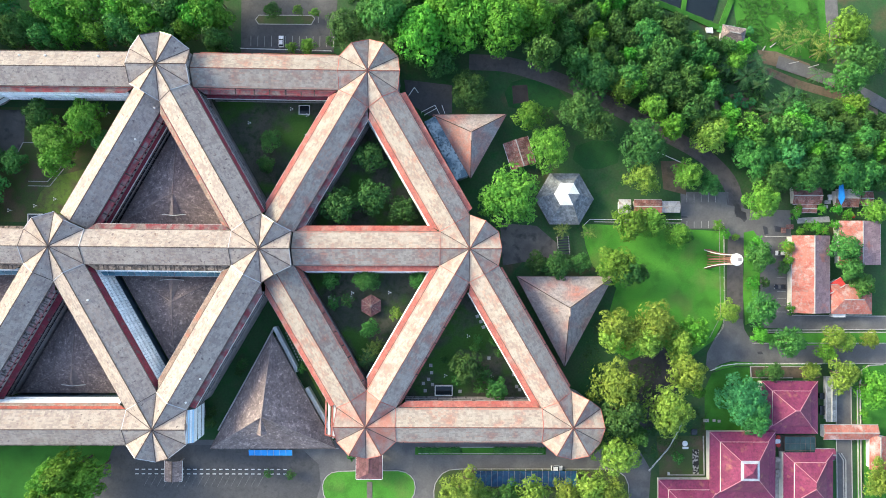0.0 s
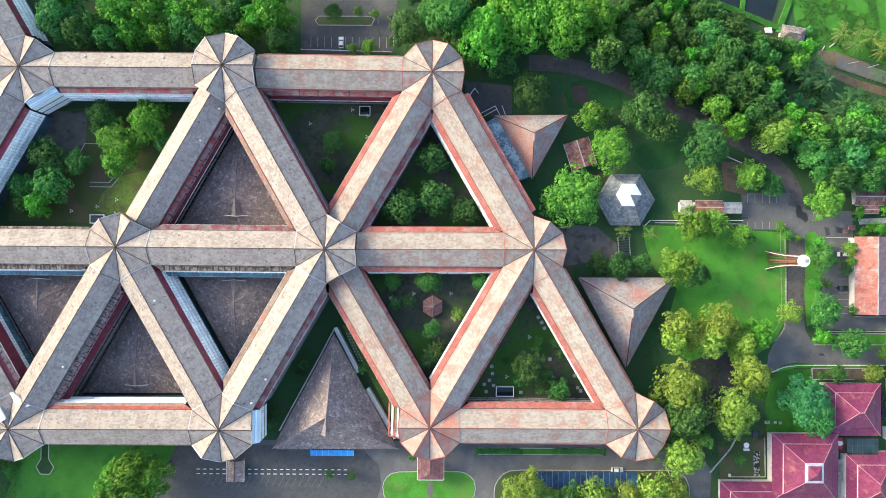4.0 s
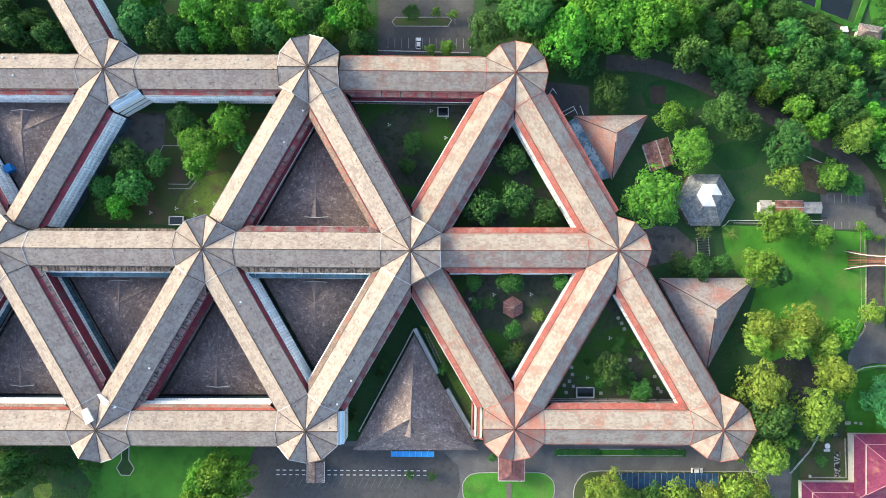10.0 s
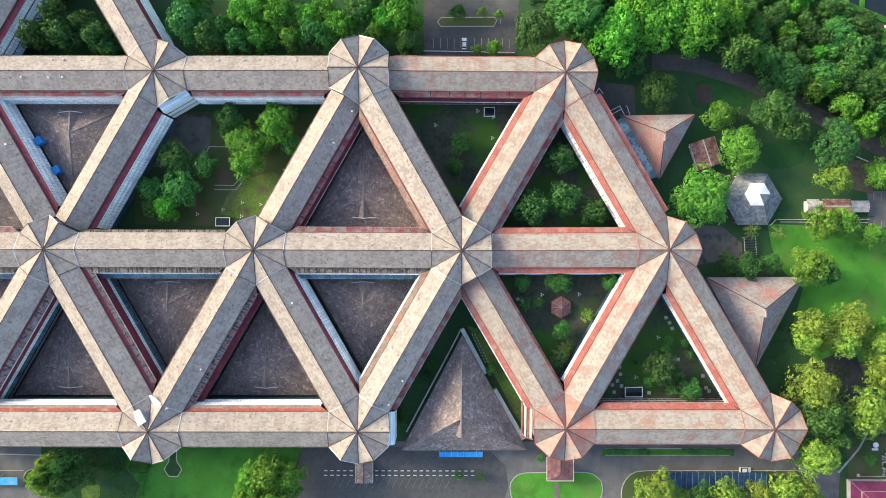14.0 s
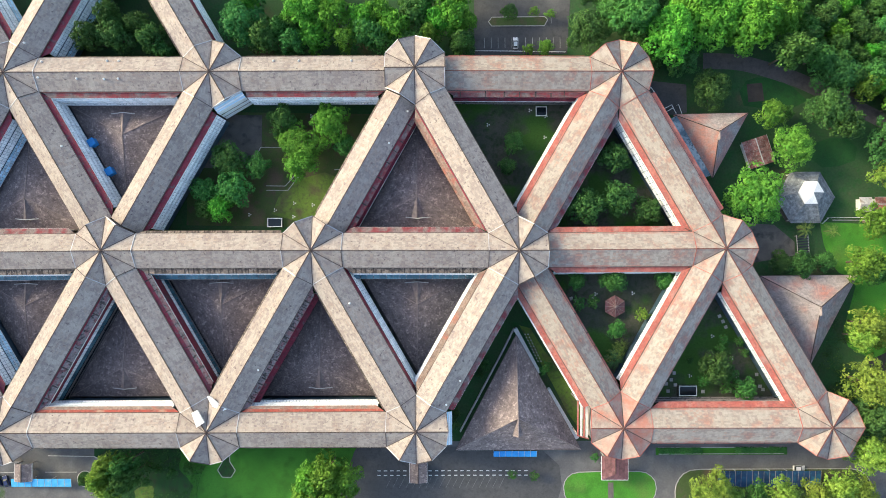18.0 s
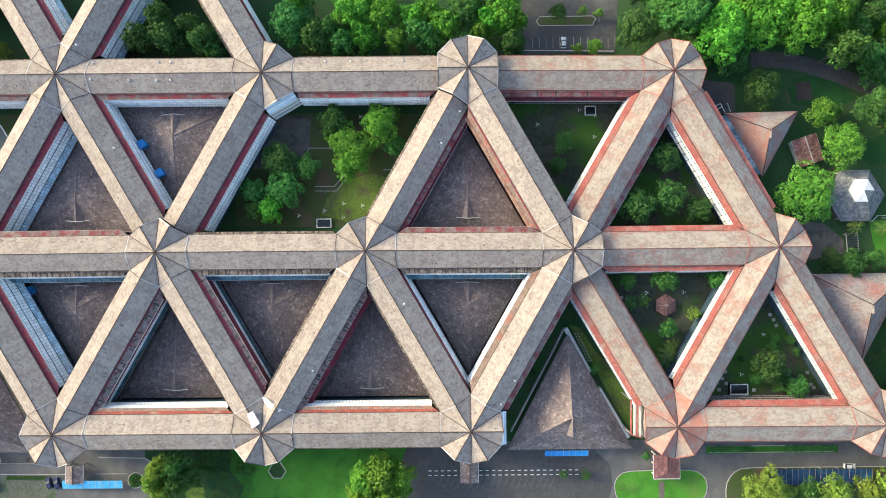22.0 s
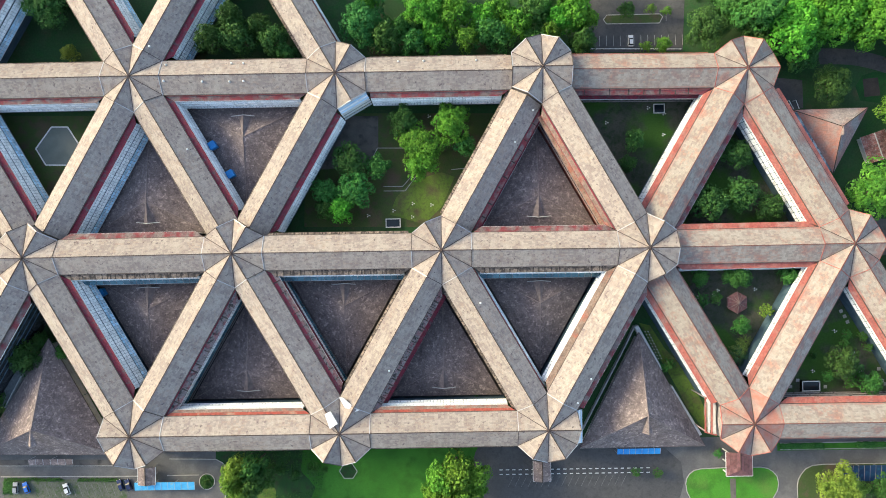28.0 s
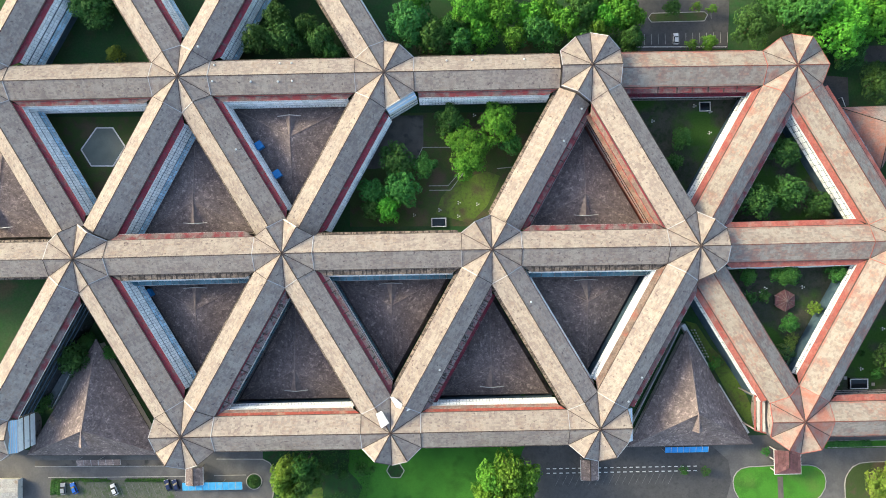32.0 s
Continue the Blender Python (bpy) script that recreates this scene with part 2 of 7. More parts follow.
M_HIP_R = mat("faded_red_hip_roof", ((0.33, 0.285, 0.27), (0.39, 0.325, 0.3), (0.26, 0.225, 0.22)), 0.2, 0.9, island=0.14, fine=2.0, stain=(0.45, 0.16, 0.12), stain_cut=(0.5, 0.72), stain_scale=0.1, dapple=((0.14, 0.12, 0.12), 0.4, 0.5), streak=((0.19, 0.16, 0.155), 0.5), radial=True)
M_HIP_S = mat("salmon_hip_roof", ((0.38, 0.15, 0.115), (0.37, 0.2, 0.165), (0.29, 0.19, 0.17)), 0.15, 0.9, island=0.12, fine=2.0, stain=(0.3, 0.25, 0.235), stain_cut=(0.5, 0.68), stain_scale=0.16, dapple=((0.18, 0.1, 0.09), 0.35, 0.45), streak=((0.3, 0.22, 0.2), 0.5), radial=True)
M_ASPH = mat("worn_asphalt", ((0.108, 0.107, 0.11), (0.13, 0.128, 0.128), (0.16, 0.156, 0.154)), 0.05, 0.9, fine=1.6, stain=(0.085, 0.085, 0.09), stain_cut=(0.56, 0.78), stain_scale=0.14, grainy=0.22)
M_LINE = mat("faded_road_paint", ((0.42, 0.42, 0.4), (0.26, 0.26, 0.25)), 1.5, 0.8)
M_FAINT = mat("worn_off_road_paint", ((0.19, 0.19, 0.185), (0.11, 0.11, 0.11)), 1.2, 0.85, contrast=(0.42, 0.6))
M_KERB = mat("concrete_kerb", ((0.42, 0.41, 0.39), (0.3, 0.29, 0.28)), 0.8, 0.9)
M_PAVE = mat("damp_paving", ((0.10, 0.092, 0.085), (0.15, 0.135, 0.12)), 0.2, 0.9, stain=(0.06, 0.058, 0.055), stain_cut=(0.52, 0.68), stain_scale=0.3)
# Soil and grass tones, darkened also for the shade of wings and trees
M_SOIL = mat("shade_toned_soil_and_undergrowth", ((0.027, 0.082, 0.028), (0.045, 0.082, 0.034), (0.024, 0.09, 0.024)), 0.08, 0.95, fine=1.5, stain=(0.095, 0.075, 0.045), stain_cut=(0.6, 0.72), stain_scale=0.055)
M_GRASS = mat("mown_lawn", ((0.048, 0.205, 0.02), (0.08, 0.27, 0.028), (0.045, 0.165, 0.018)), 0.05, 0.9, fine=3.0, bump=0.4, stain=(0.12, 0.185, 0.045), stain_cut=(0.52, 0.72), stain_scale=0.06)
# Second lawn green, darkened for grass in the building's shadow
M_LAWN = mat("deep_green_lawn", ((0.03, 0.14, 0.014), (0.05, 0.19, 0.02), (0.028, 0.12, 0.012)), 0.06, 0.9, fine=3.0, bump=0.4)
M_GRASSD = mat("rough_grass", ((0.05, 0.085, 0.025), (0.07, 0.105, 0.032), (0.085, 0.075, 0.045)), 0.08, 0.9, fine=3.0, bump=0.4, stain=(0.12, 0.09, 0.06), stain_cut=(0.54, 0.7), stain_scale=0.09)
M_MOSS = mat("mossy_grass", ((0.1, 0.17, 0.03), (0.13, 0.21, 0.038), (0.08, 0.11, 0.035)), 0.2, 0.95, fine=3.0, bump=0.4, stain=(0.1, 0.095, 0.05), stain_cut=(0.52, 0.68), stain_scale=0.15)
M_BARK = mat("bark", ((0.1, 0.075, 0.055), (0.16, 0.13, 0.1)), 1.5, 0.95, bump=0.5)
LEAF = {
    "B": mat("bright_green_leaves", ((0.052, 0.25, 0.025), (0.108, 0.36, 0.038)), 0.25, 0.65, island=0.26, obj=0.22, trans=0.2, bump=0, spec=0.2),
    "D": mat("dark_green_leaves", ((0.031, 0.106, 0.027), (0.06, 0.165, 0.036)), 0.25, 0.65, island=0.26, obj=0.22, trans=0.2, bump=0, spec=0.2),
    "G": mat("mid_green_leaves", ((0.038, 0.15, 0.034), (0.07, 0.222, 0.045)), 0.25, 0.65, island=0.26, obj=0.22, trans=0.2, bump=0, spec=0.2),
    "Y": mat("yellow_green_leaves", ((0.118, 0.228, 0.035), (0.21, 0.328, 0.052)), 0.25, 0.65, island=0.26, obj=0.22, trans=0.2, bump=0, spec=0.2),
    "L": mat("lime_green_leaves", ((0.072, 0.21, 0.026), (0.138, 0.31, 0.04)), 0.25, 0.65, island=0.26, obj=0.18, trans=0.2, bump=0, spec=0.2),
    "T": mat("blue_green_leaves", ((0.034, 0.172, 0.052), (0.062, 0.24, 0.072)), 0.25, 0.65, island=0.26, obj=0.22, trans=0.2, bump=0, spec=0.2),
}
M_MAG = mat("magenta_roof_sheet", ((0.155, 0.024, 0.07), (0.195, 0.04, 0.084), (0.12, 0.022, 0.06)), 0.25, 0.5, island=0.1, fine=2.0, stain=(0.27, 0.12, 0.09), stain_cut=(0.58, 0.76), stain_scale=0.35)
M_REDR = mat("salmon_metal_roof", ((0.34, 0.10, 0.075), (0.4, 0.16, 0.125), (0.3, 0.2, 0.175)), 0.3, 0.7, island=0.12, fine=2.0, stain=(0.45, 0.36, 0.33), stain_cut=(0.56, 0.7), stain_scale=0.25)
M_WHITE = mat("white_paint", ((0.8, 0.8, 0.79), (0.7, 0.7, 0.69)), 0.6, 0.6)
M_BLUE = mat("blue_canopy_sheet", ((0.02, 0.2, 0.55), (0.03, 0.27, 0.65)), 0.5, 0.45, island=0.15)
M_CYAN = mat("light_blue_canopy_sheet", ((0.05, 0.32, 0.62), (0.08, 0.4, 0.7)), 0.5, 0.45, island=0.2, stain=(0.2, 0.36, 0.45), stain_cut=(0.58, 0.7), stain_scale=0.5)
M_NAVY = mat("dark_blue_canopy_sheet", ((0.01, 0.03, 0.075), (0.016, 0.05, 0.13), (0.02, 0.09, 0.17)), 0.15, 0.45, island=0.3, stain=(0.03, 0.14, 0.24), stain_cut=(0.56, 0.7), stain_scale=0.14)
M_WATER = mat("dark_pond_water", ((0.01, 0.016, 0.02), (0.016, 0.024, 0.028)), 0.1, 0.08, spec=0.5, bump=0.02)
M_TEAL = mat("teal_sheet", ((0.07, 0.15, 0.15), (0.1, 0.2, 0.19), (0.06, 0.1, 0.1)), 0.4, 0.7, island=0.2)
M_SLATE = mat("grey_slate_roof", ((0.15, 0.165, 0.175), (0.21, 0.225, 0.235), (0.12, 0.13, 0.135)), 0.4, 0.75, island=0.3, fine=2.0)


# ---- helpers ----
def ground_z(x, y):
    """Height of the ground: it falls slightly northwards, and into a valley in the north-east."""
    u = min(1.0, max(0.0, (0.5 * x + y - 72.0) / 80.0))
    return -0.0155 * y - 9.5 * u * u * (3 - 2 * u)


def mesh_from(name, verts, faces):
    me = bpy.data.meshes.new(name)
    me.from_pydata([tuple(v) for v in verts], [], faces)
    me.update()
    return me


def part(name, data, material, parent, label=""):
    """Links a bmesh or a (verts, faces) pair as one mesh object under a thing or a part."""
    if isinstance(data, tuple):
        me = mesh_from(name, *data)
    else:
        me = bpy.data.meshes.new(name)
        data.to_mesh(me)
        data.free()
    me.materials.append(material)
    ob = new(name, me)
    if parent:
        ob.parent = parent
    if label:
        ob["label"] = label
    return ob


def thing(name, m, label, category, group="", kind=""):
    ob = new(name)
    ob.matrix_basis = m
    return tagged(ob, label, category, group, kind)


class Geo:
    """Collects boxes, plates and strips into one vertex and face list."""

    def __init__(self):
        self.v, self.f = [], []

    def add(self, verts, faces):
        o = len(self.v)
        self.v += [tuple(q) for q in verts]
        self.f += [tuple(i + o for i in q) for q in faces]
        return self

    def box(self, x0, x1, y0, y1, z0, z1):
        return self.add([(x, y, z) for z in (z0, z1) for x, y in ((x0, y0), (x1, y0), (x1, y1), (x0, y1))],
                        [(3, 2, 1, 0), (4, 5, 6, 7), (0, 1, 5, 4), (1, 2, 6, 5), (2, 3, 7, 6), (3, 0, 4, 7)])

    def plate(self, pts, thick):
        """A flat polygon, counter-clockwise from above, thickened downwards along its normal."""
        p = [Vector(q) for q in pts]
        nrm = (p[1] - p[0]).cross(p[2] - p[0])
        if nrm.length < 1e-9:
            return self
        nrm.normalize()
        k = len(p)
        return self.add(p + [q - nrm * thick for q in p], [tuple(range(k)), tuple(range(2 * k - 1, k - 1, -1))] + [(i, i + k, (i + 1) % k + k, (i + 1) % k) for i in range(k)])

    def bar(self, a, b, w, h):
        """A rectangular bar from a to b, w wide and h high, its top on the line."""
        a, b = Vector(a), Vector(b)
        d = (b - a).normalized()
        s = d.cross(Vector((0, 0, 1)))
        s = s.normalized() * (w / 2) if s.length > 1e-6 else Vector((w / 2, 0, 0))
        u = s.cross(d).normalized() * h
        return self.add([a - s - u, a + s - u, a + s, a - s, b - s - u, b + s - u, b + s, b - s],
                        [(0, 1, 2, 3), (7, 6, 5, 4), (0, 4, 5, 1), (1, 5, 6, 2), (2, 6, 7, 3), (3, 7, 4, 0)])

    def data(self):
        return (self.v, self.f)


def sheets(g, a, b, c, d, long=1.0, up=0.6, lift=0.05, seed=0, pick=None, step=0.025):
    """Covers the slope a-b (eave) to d-c (ridge) with overlapping roofing sheets. Works on triangles too."""
    rnd = random.Random(seed)
    a, b, c, d = (Vector(q) for q in (a, b, c, d))
    rise = ((d + c) / 2 - (a + b) / 2).length
    rows = max(1, round(rise / up))
    nrm = (b - a).cross(c - a) if (c - a).length > 1e-6 else (b - a).cross(d - a)
    nrm.normalize()
    for j in range(rows):
        if pick and not pick(j, rows):
            continue
        t0, t1 = j / rows, (j + 1) / rows
        e0, e1 = a.lerp(d, t0), b.lerp(c, t0)
        f0, f1 = a.lerp(d, t1), b.lerp(c, t1)
        n = max(1, round(((e1 - e0).length + (f1 - f0).length) / 2 / long))
        for i in range(n):
            s0, s1 = i / n, (i + 1) / n - 0.012 / max(1, n) * n * 0.5 / n
            k = lift + rnd.uniform(0.0, 0.02)
            p = [e0.lerp(e1, s0) + nrm * (k + step), e0.lerp(e1, s1) + nrm * (k + step), f0.lerp(f1, s1) + nrm * k, f0.lerp(f1, s0) + nrm * k]
            q = [v - nrm * 0.05 for v in p]
            g.add(p + q, [(0, 1, 2, 3), (4, 5, 1, 0), (5, 6, 2, 1), (7, 4, 0, 3)])
    return g


def drape(name, pts, lift, material, label="", category="", kind="structure", cell=5.0, parent=None):
    """A ground surface with the given outline, laid on the terrain."""
    bm = bmesh.new()
    f = bm.faces.new([bm.verts.new((x, y, 0)) for x, y in pts])
    if f.calc_center_median().z == 0 and f.normal.z < 0:
        f.normal_flip()
    bm.normal_update()
    for axis in (0, 1):
        lo, hi = min(p[axis] for p in pts), max(p[axis] for p in pts)
        k = math.ceil(lo / cell)
        while k * cell < hi:
            co = [0, 0, 0]
            no = [0, 0, 0]
            co[axis], no[axis] = k * cell, 1
            bmesh.ops.bisect_plane(bm, geom=bm.verts[:] + bm.edges[:] + bm.faces[:], plane_co=co, plane_no=no)
            k += 1
    for v in bm.verts:
        v.co.z = ground_z(v.co.x, v.co.y) + lift
    bm.normal_update()
    for f in bm.faces:
        if f.normal.z < 0:
            f.normal_flip()
    ob = part(name, bm, material, parent)
    return tagged(ob, label, category, "", kind)


def smooth_line(pts, step=3.0):
    """A smooth line through the points."""
    p = [Vector(q) for q in pts]
    p = [p[0] * 2 - p[1]] + p + [p[-1] * 2 - p[-2]]
    out = []
    for i in range(1, len(p) - 2):
        n = max(1, int((p[i + 1] - p[i]).length / step))
        for k in range(n):
            t = k / n
            out.append(0.5 * (2 * p[i] + (p[i + 1] - p[i - 1]) * t + (2 * p[i - 1] - 5 * p[i] + 4 * p[i + 1] - p[i + 2]) * t * t + (3 * p[i] - p[i - 1] - 3 * p[i + 1] + p[i + 2]) * t ** 3))
    out.append(p[-2])
    return out


def offset_line(line, d):
    out = []
    for i, q in enumerate(line):
        a, b = line[max(0, i - 1)], line[min(len(line) - 1, i + 1)]
        t = (b - a).normalized()
        out.append(q + Vector((-t.y, t.x)) * d)
    return out


def ribbon(name, pts, width, lift, material, label, category, kerbs=False):
    """A road along a smooth line, with kerbs as its parts."""
    line = smooth_line(pts)
    cols = [offset_line(line, width * s) for s in (-0.5, -0.17, 0.17, 0.5)]
    v, f = [], []
    for i in range(len(line)):
        for c in cols:
            v.append((c[i].x, c[i].y, ground_z(c[i].x, c[i].y) + lift))
    for i in range(len(line) - 1):
        for j in range(3):
            k = 4 * i + j
            f.append((k, k + 1, k + 5, k + 4))
    f = [q[::-1] for q in f]
    ob = tagged(part(name, (v, f), material, None), label, category, "", "structure")
    if kerbs:
        for s in (-1, 1):
            kerb_line("kerb", offset_line(line, s * (width / 2 + 0.12)), ob)
    return ob


def kerb_line(name, line, parent=None, w=0.3, h=0.2, material=None, closed=False):
    g = Geo()
    pts = [Vector((q[0], q[1])) for q in line]
    if closed:
        pts.append(pts[0])
    for a, b in zip(pts, pts[1:]):
        g.bar((a.x, a.y, ground_z(a.x, a.y) + h), (b.x, b.y, ground_z(b.x, b.y) + h), w, h + 0.3)
    ob = part(name, g.data(), material or M_KERB, parent)
    if not parent:
        tagged(ob, *{"bund": ("grassy earth bund between dark fish ponds", "bund"), "court_border": ("white painted border of a hexagonal court", "border"), "path_edge": ("pale concrete edging along a path", "path edge")}.get(name, ("pale concrete kerb along the edge of a lawn", "kerb")), "", "structure")
    return ob


# ---- ground ----
def axis_lines(lo, hi, step):
    inner = list(np.arange(lo, hi + 0.01, step))
    far = [40, 120, 300, 700, 1500, 3000]
    return [lo - q for q in far[::-1]] + inner + [hi + q for q in far]


gx, gy = axis_lines(-360, 220, 5.0), axis_lines(-150, 150, 5.0)
gv = [(x, y, ground_z(x, y)) for y in gy for x in gx]
gf = [(j * len(gx) + i, j * len(gx) + i + 1, (j + 1) * len(gx) + i + 1, (j + 1) * len(gx) + i) for j in range(len(gy) - 1) for i in range(len(gx) - 1)]
tagged(part("ground", (gv, gf), M_SOIL, None), "soil with sparse grass and undergrowth, its tone lowered for shade", "ground", "", "structure")

# ---- the lattice of wings ----
LOW, TALL = 18.2, 21.9
SIDE = 72.2
ROW = SIDE * math.sqrt(3) / 2
HUBS = {}
for i in range(6):
    HUBS["M%d" % i] = (9.3 - SIDE * i, 0.0, TALL if i else LOW)
for i in range(5):
    HUBS["T%d" % i] = (-26.8 - SIDE * i, 62.7, TALL if i == 1 else LOW)
for i in range(5):
    HUBS["B%d" % i] = (-26.8 - SIDE * i, -62.45, TALL if i else LOW)
HUBS["BE"] = (45.8, -62.5, LOW)
HUBS["U2"] = (-26.8 - SIDE * 2.5, 62.7 + ROW, LOW)
HUBS["U3"] = (-26.8 - SIDE * 3.5, 62.7 + ROW, LOW)
for k, dx, dy in (("M1", -0.3, -0.3), ("M2", 0.3, 0.0), ("M3", 0.15, 0.1), ("M4", 0.1, -0.3), ("T0", 0, -0.7), ("T1", 0.1, 0), ("T2", 0.1, 0.1), ("T3", -0.1, 0.2), ("B2", 0.2, -0.1), ("B3", 0.1, -0.1)):
    x, y, z = HUBS[k]
    HUBS[k] = (x + dx, y + dy, z)
# start, end, ridge height, left-hand side, right-hand side (as seen from start to end)
WINGS = [
    ("M1", "M0", LOW, "plain", "glass", 1), ("M2", "M1", TALL, "mottled", "glass_grey", 0), ("M3", "M2", TALL, "bare", "glass_grey", 0),
    ("M4", "M3", TALL, "mottled", "glass_grey", 0), ("M5", "M4", TALL, "bare", "bare", 0),
    ("T1", "T0", LOW, "bare", "tier_maroon", 1), ("T2", "T1", LOW, "bare", "glass_mottled", 0), ("T3", "T2", LOW, "bare", "glass_mottled", 0), ("T4", "T3", LOW, "bare", "glass_mottled", 0),
    ("B0", "BE", LOW, "plain", "bare", 1), ("B2", "B1", TALL, "red_glass", "bare", 0), ("B3", "B2", TALL, "red_glass", "bare", 0),
    ("M0", "T0", LOW, "glass", "plain", 1), ("M1", "T0", LOW, "glass", "mottled", 1), ("M1", "T1", TALL, "tier_red", "steep", 0),
    ("M2", "T1", LOW, "bare", "tier_maroon", 0), ("M3", "T2", LOW, "bare", "slim_glass", 0), ("M3", "T3", LOW, "bare", "slim_glass", 0),
    ("M4", "T3", LOW, "bare", "glass", 0), ("M4", "T4", LOW, "bare", "glass", 0),
    ("BE", "M0", LOW, "low_glass", "bare", 1), ("B0", "M0", LOW, "low_glass", "bare", 1), ("B0", "M1", LOW, "low_glass", "bare", 1),
    ("B1", "M1", TALL, "glass", "mottled", 0), ("B1", "M2", TALL, "bare", "steep_glass", 0), ("B2", "M2", TALL, "bare", "tier_rib", 0),
    ("B2", "M3", TALL, "bare", "wide", 0), ("B3", "M3", TALL, "bare", "wide_mottled", 0), ("B3", "M4", TALL, "bare", "glass", 0), ("B4", "M4", TALL, "bare", "shaded", 0),
    ("T2", "U2", LOW, "bare", "steep_glass", 0), ("T3", "U2", LOW, "bare", "glass", 0), ("T3", "U3", LOW, "bare", "glass", 0), ("T4", "U3", LOW, "bare", "glass", 0),
]
W_ROOF, DROP, W_WALL, W_LEDGE = 6.0, 3.2, 7.5, 8.1
ARMS = {}
for a, b, *_ in WINGS:
    for p, q in ((a, b), (b, a)):
        ang = round(math.degrees(math.atan2(HUBS[q][1] - HUBS[p][1], HUBS[q][0] - HUBS[p][0])) / 60) * 60 % 360
        ARMS.setdefault(p, set()).add(ang)


def stuff(name, data, material, parent, label=""):
    return tagged(part(name, data, material, parent, label), kind="stuff")


def wing_side(w, sgn, kind, ze, h, s0, s1, red, seed):
    """One long side of a wing below the main eave: ledge roof, wall and glazing. sgn: +1 left, -1 right."""
    def span(ya, yb):
        return sorted((sgn * ya, sgn * yb))

    pale, tier, wide = "glass" in kind, kind[:4] == "tier", kind[:4] == "wide"
    x0, x1 = -h + s0, h - s1
    m0, m1 = (3.6 if s0 < 11 else 0.4), (3.6 if s1 < 11 else 0.4)
    # Sun side lighter brown, shade side maroon: how light falls, put into colour
    ledge = M_LEDGE_R if red else M_LEDGE_B if sgn > 0 else M_LEDGE
    if kind == "glass_grey":
        ledge = M_LEDGE_C
    elif kind in ("mottled", "glass_mottled", "shaded"):
        ledge = M_LEDGE_M
    elif kind in ("tier_rib", "wide", "wide_mottled"):
        ledge = M_LEDGE_K
    elif kind == "tier_maroon":
        ledge = M_LEDGE_M
    elif kind[:5] == "steep":
        ledge = M_LEDGE
    elif kind == "red_glass":
        ledge = M_LEDGE_B
    elif kind == "tier_red":
        ledge = M_LEDGE_B
    za = ze - 0.55
    zb = za - 0.55
    dw, wl = W_WALL, W_LEDGE
    if kind == "bare":
        dw, wl, za = 6.0, W_ROOF + 1.0, ze - 1.5
        zb = za - 0.6
        m0, m1 = m0 * 0.35, m1 * 0.35
        ledge = M_LEDGE_R if red else M_LEDGE_C
    elif kind[:5] == "steep":
        dw, wl, zb = 6.3, W_ROOF + 0.6, za - 3.0
        m0, m1 = m0 * 0.3, m1 * 0.3
    elif wide:
        dw, wl, zb = 7.1, 8.8, za - 0.9
    p = [(x0, sgn * (W_ROOF - 0.25), za), (x1, sgn * (W_ROOF - 0.25), za), (x1 - m1, sgn * wl, zb), (x0 + m0, sgn * wl, zb)]
    e, f, g_, h_ = (p[2], p[3], p[0], p[1]) if sgn > 0 else (p[3], p[2], p[1], p[0])
    g = Geo().plate([e, f, g_, h_], 0.18)
    low = part("lower_roof", g.data(), ledge, w, {M_LEDGE_M: "mouldy grey and red lower roof", M_LEDGE_K: "mouldy grey lower roof", M_LEDGE_R: "faded salmon red lower roof", M_LEDGE_B: "brown-stained lower roof, toned for the sun side", M_LEDGE_C: "mouldy cream lower roof edge"}.get(ledge, "dark red lower roof, toned for the shaded side"))
    stuff("roofing", sheets(Geo(), e, f, g_, h_, 1.5, 0.75, 0.03, seed).data(), ledge, low)
    if kind == "glass_mottled":
        q = [Vector(v) + Vector((0, 0, 0.1)) for v in (e, f, g_, h_)]
        r0, r1 = (q[3].lerp(q[0], 0.3), q[2].lerp(q[1], 0.3))
        part("painted_strip", Geo().plate([r0, r1, q[2], q[3]], 0.04).data(), M_LEDGE_R, w, "red painted strip along the eave")
    if tier or wide or kind == "red_glass":
        strip = {"wide": 0.52, "wide_mottled": 0.26, "tier_rib": 0.12, "red_glass": 0.55}.get(kind, 0.38)
        q = [Vector(v) + Vector((0, 0, 0.1)) for v in (e, f, g_, h_)]
        part("painted_strip", Geo().plate([q[3].lerp(q[0], strip), q[2].lerp(q[1], strip), q[2], q[3]], 0.04).data(), M_LEDGE_V if kind == "red_glass" else M_LEDGE_R if red else M_LEDGE, w, "red painted strip along the eave")
    if kind in ("tier_maroon", "tier_rib", "wide", "wide_mottled", "bare", "glass_grey"):
        ribs = random.Random(seed)
        across = max(2, round((x1 - x0) / (7.0 if red else 2.6 if kind == "tier_rib" else 6.5 if tier or wide else 2.2)))
        for i in range(across):
            x = x0 + m0 + (x1 - m1 - x0 - m0) * (i + ribs.uniform(0.15, 0.85)) / across
            a, b = Vector((x, p[0][1], za + 0.13)), Vector((x, sgn * wl, zb + 0.13))
            part("ledge_rib", Geo().bar(a.lerp(b, ribs.uniform(0.1, 0.45)), b, ribs.uniform(0.2, 0.55), 0.12).data(), M_MOULD, w)
    y0, y1 = span(wl - 0.1, wl + 0.06)
    part("fascia", Geo().box(x0 + m0, x1 - m1, y0, y1, zb - 0.4, zb + 0.04).data(), M_MULL if pale or wide else M_LEDGE if tier else M_MULL if kind in ("mottled", "shaded", "steep") else ledge, w, "dark red gutter edge" if tier else "white gutter edge" if kind in ("mottled", "shaded", "steep") or wide else "gutter edge")
